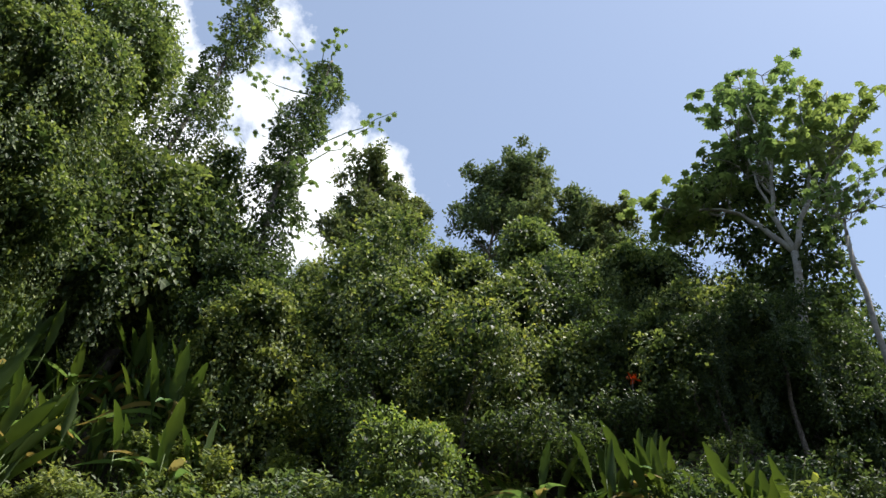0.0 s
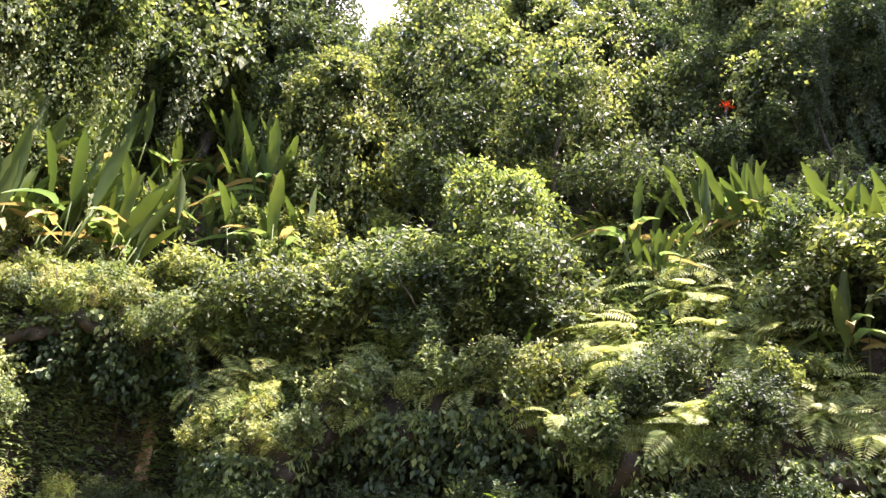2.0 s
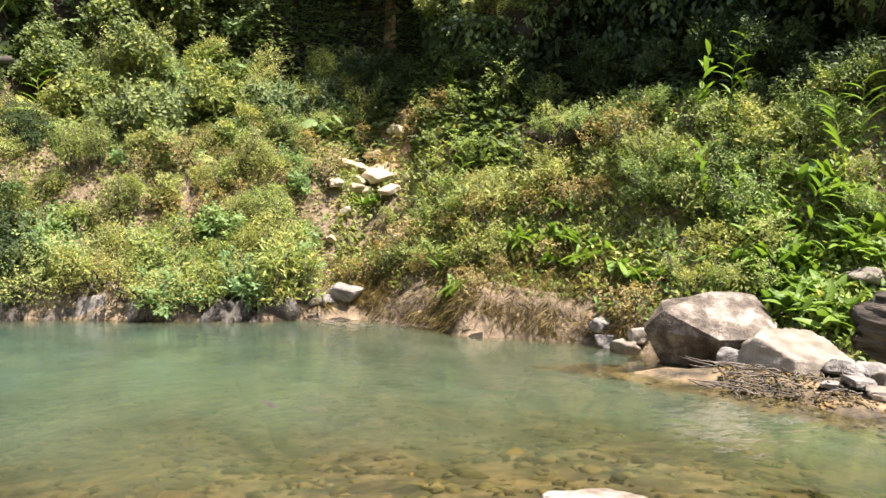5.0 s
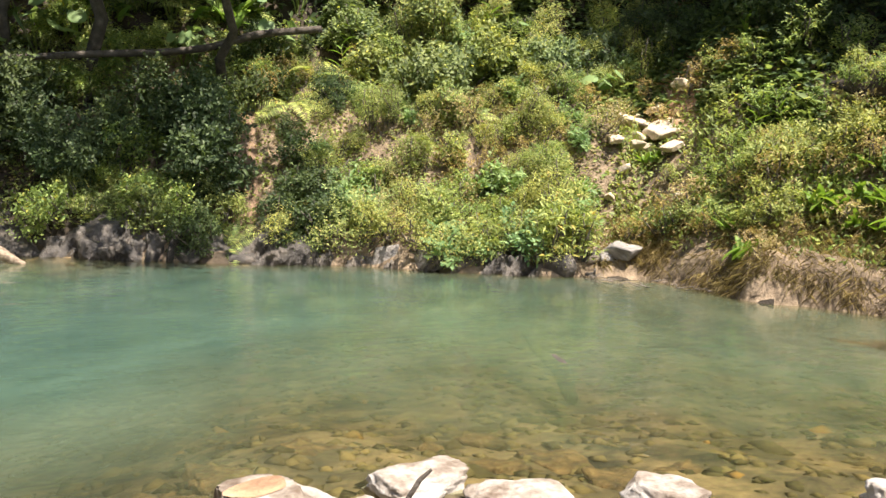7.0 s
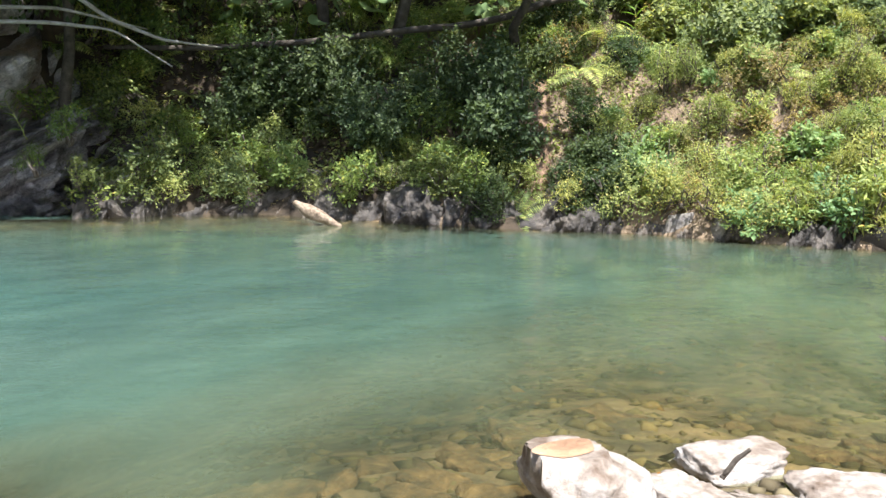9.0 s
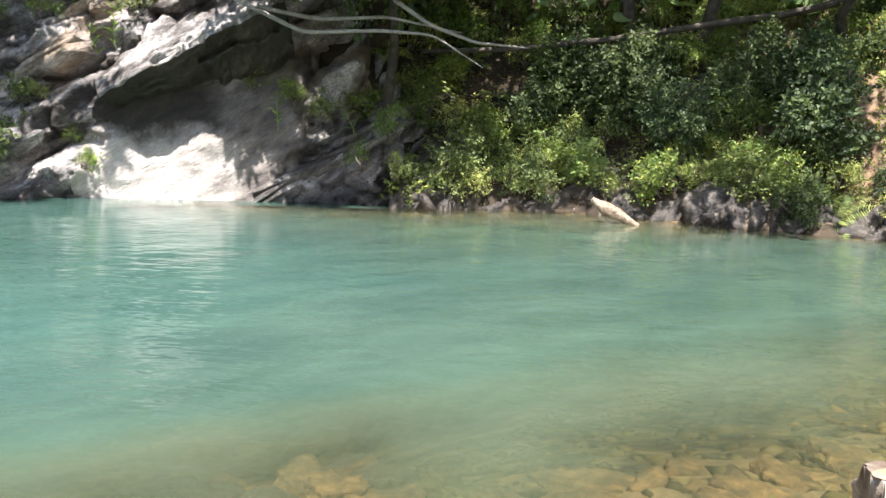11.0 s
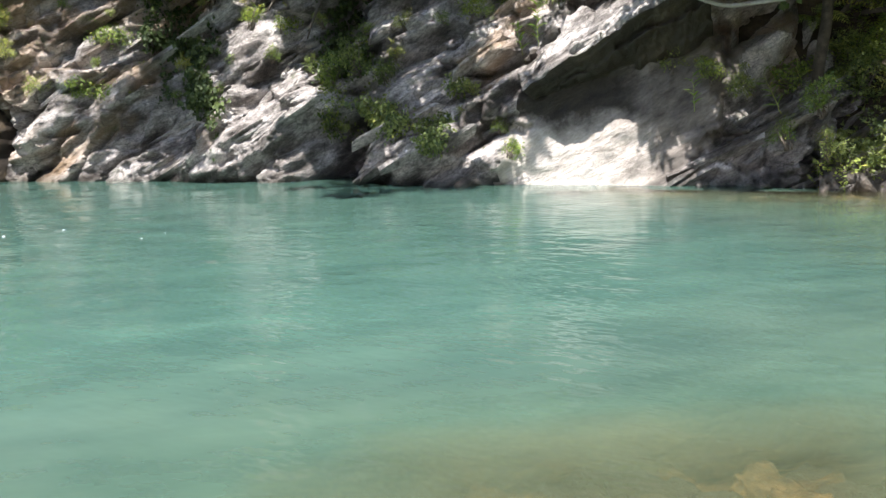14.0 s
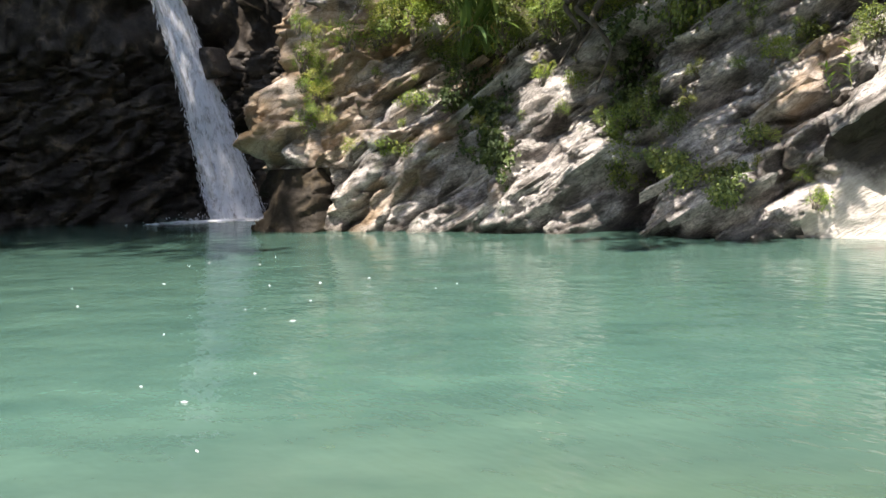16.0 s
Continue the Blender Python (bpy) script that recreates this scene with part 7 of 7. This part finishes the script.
waterfall()
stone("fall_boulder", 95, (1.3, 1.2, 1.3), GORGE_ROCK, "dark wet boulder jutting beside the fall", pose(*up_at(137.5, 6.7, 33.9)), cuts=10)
# ---- what grows on and above the rock wall ----
WALL_HERBS = ((128.5, 9.5, 24.4, 0.8, 0), (131.5, 8.0, 24.6, 0.7, 0), (130.8, 6.0, 24.4, 0.55, 0), (124, 9.8, 23.6, 0.9, 1), (121, 10, 23, 0.9, 1), (118, 10.2, 22.4, 1.0, 1), (114.5, 9.6, 21.8, 0.9, 1), (111, 9.8, 21.4, 1.0, 1), (107, 10.2, 21, 1.0, 1), (103, 10, 20.8, 1.0, 1), (99, 10, 20.6, 0.9, 1), (108.5, 3.6, 19.6, 0.7, 1))
WALL_SHRUBS = ((106.5, 2.4, 19.2, 0.6, 1), (110, 2.6, 19.8, 0.6, 1), (115.5, 6.4, 20.8, 0.5, 0), (128.6, 1.8, 23.4, 0.5, 0), (83, 1.6, 17.6, 0.5, 1), (85.5, 2.2, 17.6, 0.45, 1), (98.5, -2.4, 17.2, 0.35, 0), (88, 3.0, 17.7, 0.45, 1), (81, -1.6, 16.9, 0.5, 0), (79, 0.4, 17.2, 0.6, 1), (78.5, -2.2, 16.8, 0.5, 0), (95, 7.6, 18.4, 0.6, 1), (101, 6.6, 19, 0.5, 1))
for az, el, rad, s, kind in WALL_HERBS + WALL_SHRUBS:
    p = up_at(az, el, rad)
    set_out(low_shrubs if kind == 0 else shade_shrubs, r, p[0], p[1], scale=s * (1.5 if kind == 0 else 0.8), tilt=15, z=p[2] - 0.5 * s)
for i in range(46):
    az = 99 + 26 * ((i * 0.61803) % 1.0)
    p = up_at(az, 8.0 + 4.5 * ((i * 0.7548) % 1.0), shore(az) + 2.6 + 0.5 * (i % 3))
    set_out(shade_shrubs, r, p[0], p[1], scale=r.uniform(0.4, 0.75), tilt=14, z=p[2] - 0.7)
for i in range(9):
    x, y = polar(130.2 + 1.6 * ((i * 0.618) % 1.0), 23.9 + 0.1 * (i % 3))
    set_out(low_shrubs, r, x, y, scale=r.uniform(0.5, 0.9), tilt=20, z=3.0 + 0.33 * i, lean=30)
for i in range(26):
    az = 115 + 13 * ((i * 0.61803) % 1.0)
    x, y = polar(az, shore(az) + 1.7 + 0.4 * (i % 3))
    set_out(low_shrubs, r, x, y, scale=r.uniform(0.8, 1.4), tilt=18, z=5.3 + 1.3 * ((i * 0.7548) % 1.0), lean=25)
for i in range(40):
    az = 99 + 30 * ((i * 0.61803) % 1.0)
    x, y = polar(az, shore(az) + 0.5 + 0.32 * (i % 5))
    set_out(low_shrubs, r, x, y, scale=r.uniform(0.25, 0.55), tilt=22, z=1.1 + 0.75 * (i % 5) + 0.3 * ((i * 0.7548) % 1.0), lean=25)
for az, el, rad in ((120.5, 11.6, 21.6), (119.0, 11.8, 21.8)):
    p = up_at(az, el, rad)
    set_out(paddles, r, p[0], p[1], scale=0.45, tilt=12, z=p[2] - 1.5)
for az, el, rad, s in ((96.6, 5.6, 17.3, 0.35), (81.4, 1.0, 16.6, 0.35), (97.6, 5.0, 17.3, 0.28), (86.5, 1.2, 16.9, 0.3)):
    p = up_at(az, el, rad)
    set_out(spires, r, p[0], p[1], scale=s * 1.4, tilt=12, z=p[2] - 0.4)
for i, (az, el, rad, drop) in enumerate(((111.6, 11.5, 20.6, 6.5), (112.4, 11.5, 20.8, 4.0), (113.0, 12, 20.9, 5.2))):
    t = up_at(az, el, rad)
    e = up_at(az - 0.5 + 0.5 * i, el - drop, rad - 0.4)
    w = np.array([0.25, 0.1, 0.0])
    log("trunk_root", [t + np.array([0, 0, 2.0]), t + w, 0.7 * t + 0.3 * e - w, 0.4 * t + 0.6 * e + w * 0.7, e - w], (0.12, 0.10, 0.07, 0.05, 0.02), DARK_BARK, "dark crooked root clinging to the rock wall", "root", 9, 0.05, 40 + i)
for az, rad, s in ((76, 21, 1.0), (84, 21.5, 0.95), (92, 21.8, 0.85), (100, 22.5, 0.9), (108, 24.4, 0.9), (116, 27.5, 0.95), (123, 30.5, 1.0), (128, 33, 1.0), (143, 44, 1.2)):
    set_out(vine_trees, r, *polar(az, rad), scale=s, sink=0.3, tilt=5)
# those past bearing 160 stand out of view, added to darken the gorge
for az, rad in ((127.5, 32), (133, 41), (141, 45), (164, 33), (168, 36), (163, 38), (172, 31)):
    set_out(tall_vines, r, *polar(az, rad), scale=1.35, sink=0.5, tilt=6)

# trees outside the view, added to shade the gorge
for az, rad in ((169, 29), (174, 27), (164, 37), (159, 42), (168, 33), (166, 40), (167, 36)):
    set_out(canopy, r, *polar(az, rad), scale=1.6, sink=0.6, tilt=5)

def wall_curtain(name, seed, strands, az0, az1, out, top, drop, size, material, label):
    """Creepers hanging in strands down the rock wall."""
    q = np.random.default_rng(seed)
    ch = []
    for i in range(strands):
        a, o, z0 = q.uniform(az0, az1), out + q.normal(0, 0.25), top + q.normal(0, 0.4)
        d = drop * q.uniform(0.3, 1.0)
        k = int(d / size * 9)
        h = q.random(k) ** 1.3 * d
        x, y = polar(a, shore(a) + o)
        c = np.array([x, y, 0.0])
        inward = np.array([x, y, 0.0]) / math.hypot(x, y)
        p = c - inward * (h * 0.36)[:, None] + np.stack([q.normal(0, 0.12, k), q.normal(0, 0.12, k), z0 - h], 1)
        ln = size * q.uniform(0.5, 1.2, k)
        ch.append(leaves(p, np.array([0, 0, -1.0]) + q.normal(0, 0.45, (k, 3)), -inward + q.normal(0, 0.5, (k, 3)), ln, ln * 0.6))
    tagged(new(name, mesh_of(name, *merge(ch), material)), label, "creeper", kind="stuff")


def wall_growth(name, seed, n, patches, size, material, label, aspect=0.6, lift=0.10):
    """Small leaves rooted on the rock wall in ragged patches: bearing, elevation, half width, half height (degrees), slant."""
    q = np.random.default_rng(seed)
    az, el = np.degrees(np.arctan2(wall_skin[:, 1], wall_skin[:, 0])), np.degrees(np.arctan2(wall_skin[:, 2] - 1.55, np.hypot(wall_skin[:, 0], wall_skin[:, 1])))
    ragged = 0.55 * waves(wall_skin[:, 0], wall_skin[:, 2], 1.3, seed, 4)
    weight = np.zeros(len(az))
    for a, e, wa, we, slant in patches:
        d = np.sqrt(((az - a - slant * (el - e)) / wa) ** 2 + ((el - e) / we) ** 2)
        weight = np.maximum(weight, np.clip(1.15 - d + ragged, 0, 1) ** 1.5)
    at = wall_skin[q.choice(len(az), n, p=weight / weight.sum())]
    out = -at * (1, 1, 0) / np.linalg.norm(at[:, :2], axis=1)[:, None]
    p = at + out * np.abs(q.normal(0.02, lift, n))[:, None] + q.normal(0, 0.04, (n, 3))
    ln = size * q.uniform(0.5, 1.3, n)
    v, f = leaves(p, np.array([0, 0, -0.7]) + out * 0.5 + q.normal(0, 0.6, (n, 3)), out + np.array([0, 0, 0.7]) + q.normal(0, 0.5, (n, 3)), ln, ln * aspect)
    tagged(new(name, mesh_of(name, v, f, material)), label, "creeper", kind="stuff")


def wall_at(az, el):
    a, e = np.degrees(np.arctan2(wall_skin[:, 1], wall_skin[:, 0])), np.degrees(np.arctan2(wall_skin[:, 2] - 1.55, np.hypot(wall_skin[:, 0], wall_skin[:, 1])))
    return wall_skin[np.argmin((a - az) ** 2 + (e - el) ** 2)]


def overhanging_bough(seed, az, el0, el1, width, n, height=8.6):
    """An added leafy bough, above the view over the pool, that casts shade on the wall."""
    q = np.random.default_rng(seed)
    top = thing("overhanging_bough", "leafy bough added above the view to shade the rock wall", "bough", "boughs over the wall")
    over = np.array([-0.121, -0.450, 1.0])             # towards the sun, so that it shades this stretch of wall
    line = []
    for el in np.linspace(el0, el1, 7):
        w = wall_at(az, el)
        line.append(w + over * (height - w[2]) + np.array([0, 0, q.normal(0, 0.15)]))
    line = np.array(line)
    inland = np.array([math.cos(radians(az)), math.sin(radians(az)), 0])
    path = np.concatenate([[line[0] + inland * 3.0 - (0, 0, 3.2), line[0] + inland * 1.4 - (0, 0, 0.6)], line])
    tubes = [tube(path, np.linspace(0.16, 0.02, len(path)), 7)]
    ch = []
    for c in line:
        for _ in range(4):
            e = c + q.normal(0, 1, 3) * (width * 0.42, width * 0.35, 0.3)
            tubes.append(tube(bent(c, e, 0, 0.08, 5, seed), np.linspace(0.03, 0.008, 5), 5))
            ch.append(lumps(q, e + q.normal(0, 0.25, (2, 3)), q.uniform(0.25, 0.5, 2), n, 0.22, 0.5, 0.4, 0.3, 0.2))
    part("limb", mesh_of("limb", *merge(tubes), DARK_BARK, True), top)
    part("leaves", mesh_of("leaves", *merge(ch), LEAF_VINE), top)


# unseen boughs, added only for the shade they cast on the wall
overhanging_bough(301, 119.8, 8.0, -2.0, 1.6, 230)
overhanging_bough(302, 109.8, 8.5, 0.5, 1.5, 220)
overhanging_bough(303, 105.5, 1.5, -3.0, 2.8, 150, 10.0)
overhanging_bough(304, 102.5, 8.0, 3.5, 2.6, 90, 9.4)
# creepers along the shaded strips; their dark colour carries part of that shade
wall_growth("wall_creepers", 96, 9000, ((120.2, 6.5, 2.0, 4.5, 0.1), (119.0, 2.5, 1.2, 3.0, 0.2), (109.8, 6.0, 1.6, 4.5, 0.0)), 0.13, LEAF_DARK, "creepers hanging down the rock wall, coloured dark for its shaded strips", lift=0.16)
wall_growth("wall_plants", 97, 5200, ((107.5, -0.5, 2.2, 1.4, 0.3), (103.5, -1.2, 2.6, 1.2, 0.3), (110.0, 0.5, 1.2, 1.5, 0.0), (102.0, 1.6, 1.0, 0.9, 0)), 0.09, LEAF_VINE, "small plants rooted in the cracks of the rock wall")
wall_growth("wall_moss", 98, 4200, ((131.0, 6.0, 0.9, 3.0, -0.2), (126.0, 2.0, 1.2, 0.8, 0.8), (124.3, 5.2, 1.0, 1.2, 0.6), (113.0, 6.0, 0.8, 0.6, 0.0), (98.2, -2.6, 0.7, 0.5, 0.0)), 0.08, LEAF_HERB, "fresh green ferns and moss on the rock wall", 0.45)
wall_curtain("wall_vines", 99, 30, 101.5, 108.5, 2.4, 6.4, 2.0, 0.13, LEAF_VINE, "green creepers trailing over the top of the rock wall")
for x, y, z, k in ((1.3, 16.1, 4.6, 0.7), (2.0, 16.2, 5.0, 0.8)):
    set_out(shrubs[:1], r, x, y, scale=k, tilt=10, z=z - 0.6, lean=30)

# ---- flecks of foam drifting from the fall ----
q = np.random.default_rng(64)
flecks = []
for i in range(22):
    az, rad = 108 + 40 * q.random(), 4.5 + 14 * q.random()
    x, y = polar(az, rad)
    long, wide, turn = q.uniform(0.01, 0.03) * (1 + (i % 9 == 0) * 1.5), q.uniform(0.005, 0.009), q.normal(0.3, 0.5)
    th = np.arange(7) * 2 * np.pi / 7
    ex, ey = long * np.cos(th) * q.uniform(0.7, 1.2, 7), wide * np.sin(th) * q.uniform(0.7, 1.2, 7)
    ring = np.stack([x + ex * math.cos(turn) - ey * math.sin(turn), y + ex * math.sin(turn) + ey * math.cos(turn), 0 * th + 0.004], 1)
    flecks.append((np.concatenate([ring, [[x, y, 0.014]]]), np.array([(k, (k + 1) % 7, 7) for k in range(7)])))
tagged(new("floating_foam", mesh_of("floating_foam", *merge(flecks), FOAM)), "small white flecks of foam drifting on the pool", "foam", kind="stuff")

# ---- cover of small leaves, dry grass and litter ----
def cover(name, n, az0, az1, out0, out1, size, material, label, seed, aspect=0.5, stand=0.6, lift=0.05, under=False):
    r = np.random.default_rng(seed)
    az = r.uniform(az0, az1, n)
    out = r.uniform(out0, out1, n)
    rad = np.interp(az, SHORE_AZ, SHORE_R) + out
    x, y = rad * np.cos(np.radians(az)), rad * np.sin(np.radians(az))
    keep = waves(x, y, 2.2, seed, 3) + r.normal(0, 0.5, n) > -0.35
    x, y = x[keep], y[keep]
    k = len(x)
    on = np.degrees(np.arctan2(y, x))
    p = np.stack([x, y, np.maximum(ground(x, y), -99.0 if under else brow_top(on, np.hypot(x, y) - np.interp(on, SHORE_AZ, SHORE_R))) + np.abs(r.normal(0, lift, k))], 1)
    d = r.normal(0, 1, (k, 3)) * (1, 1, 0.3) + np.array([0, 0, stand])
    ln = size * r.uniform(0.5, 1.4, k)
    v, f = leaves(p, d, np.array([-0.3, 0, 1.0]) + r.normal(0, 0.35, (k, 3)), ln, ln * aspect)
    return tagged(new(name, mesh_of(name, v, f, material)), label, "ground cover", kind="stuff")


cover("low_creepers", 20000, -28, 12, 0.5, 4.3, 0.10, LEAF_BANK, "small yellow-green creeping plants over the bank", 71, 0.5, 0.7, 0.10)
cover("creeping_plants", 34000, 12, 52, 0.5, 6.4, 0.10, LEAF_BANK, "small yellow-green creeping plants over the bank", 61, 0.5, 0.7, 0.10)
cover("bankfoot_herbs", 9000, -17, -4, 0.0, 2.8, 0.12, LEAF_HERB, "green herbs between the broad-leaved clumps", 68, 0.5, 0.9, 0.12)
cover("sunny_herbs", 16000, 2, 24, 1.2, 5.0, 0.13, LEAF_BANK, "bright yellow-green herbs on the sunny bank", 77, 0.42, 0.9, 0.16)
cover("green_herbs", 18000, -26, 14, 0.3, 4.4, 0.11, LEAF_HERB, "fresh green herbs over the bank", 62, 0.5, 0.9, 0.12)
cover("shade_plants", 22000, 50, 78, 0.3, 6.5, 0.12, LEAF_VINE, "small plants over the shaded bank", 63, 0.5, 0.5, 0.10)
cover("slope_creepers", 60000, -48, 58, 5.8, 22, 0.24, LEAF_VINE, "creepers covering the steep forest slope", 64, 0.6, 0.3, 0.25)
# the overhang's shade is put into this leaf colour
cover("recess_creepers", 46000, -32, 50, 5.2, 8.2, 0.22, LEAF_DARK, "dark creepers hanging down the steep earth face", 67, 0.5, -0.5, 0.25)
cover("hollow_plants", 34000, 12, 34, 3.6, 8.4, 0.24, LEAF_VINE, "leafy creepers over the earth wall of the hollow", 70, 0.5, 0.1, 0.25, under=True)
cover("hollow_ferns", 26000, 10, 34, 5.8, 7.1, 0.22, LEAF_VINE, "ferns and creepers on the steep earth wall of the hollow", 78, 0.4, -0.2, 0.25, under=True)
# dark leaves stand in for the shade on the hollow's wall
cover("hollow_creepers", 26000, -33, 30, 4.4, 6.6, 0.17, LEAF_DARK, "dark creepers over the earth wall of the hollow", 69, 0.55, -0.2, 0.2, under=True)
cover("fern_carpet", 22000, -27, -4, 5.2, 8.8, 0.2, LEAF_FERN, "low feathery ferns carpeting the slope", 72, 0.22, 0.5, 0.25)
cover("fern_floor", 12000, -1, 18, 5.6, 7.8, 0.2, LEAF_FERN, "low feathery ferns under the shrubs", 73, 0.22, 0.5, 0.25)
cover("dry_grass", 30000, 4, 25, 0.0, 1.5, 0.26, LEAF_STRAW, "dry straw hanging over the bank's edge", 65, 0.035, -0.9, 0.14)
cover("leaf_litter", 16000, -18, 75, 0.1, 5.0, 0.09, LEAF_DRY, "fallen dry leaves on the bank", 66, 0.5, 0.1, 0.03)
hot = up_at(-21.7, 38.9, shore(-21.7) + 9.5)
red = thing("red_flower", "single bright red flower spray in the foliage", "flower")
red.location = hot
rq = np.random.default_rng(5)
part("petals", mesh_of("petals", *leaves(rq.normal(0, 0.08, (30, 3)), rq.normal(0, 1, (30, 3)) + (0, 0, 0.5), rq.normal(0, 1, (30, 3)), 0.15, 0.08), LEAF_RED), red)
part("stem", mesh_of("stem", *tube(bent((0, 0, 0), (0.2, 0, -1.6), 0, 0.03, 5, 2), 0.02, 5), BARK, True), red)
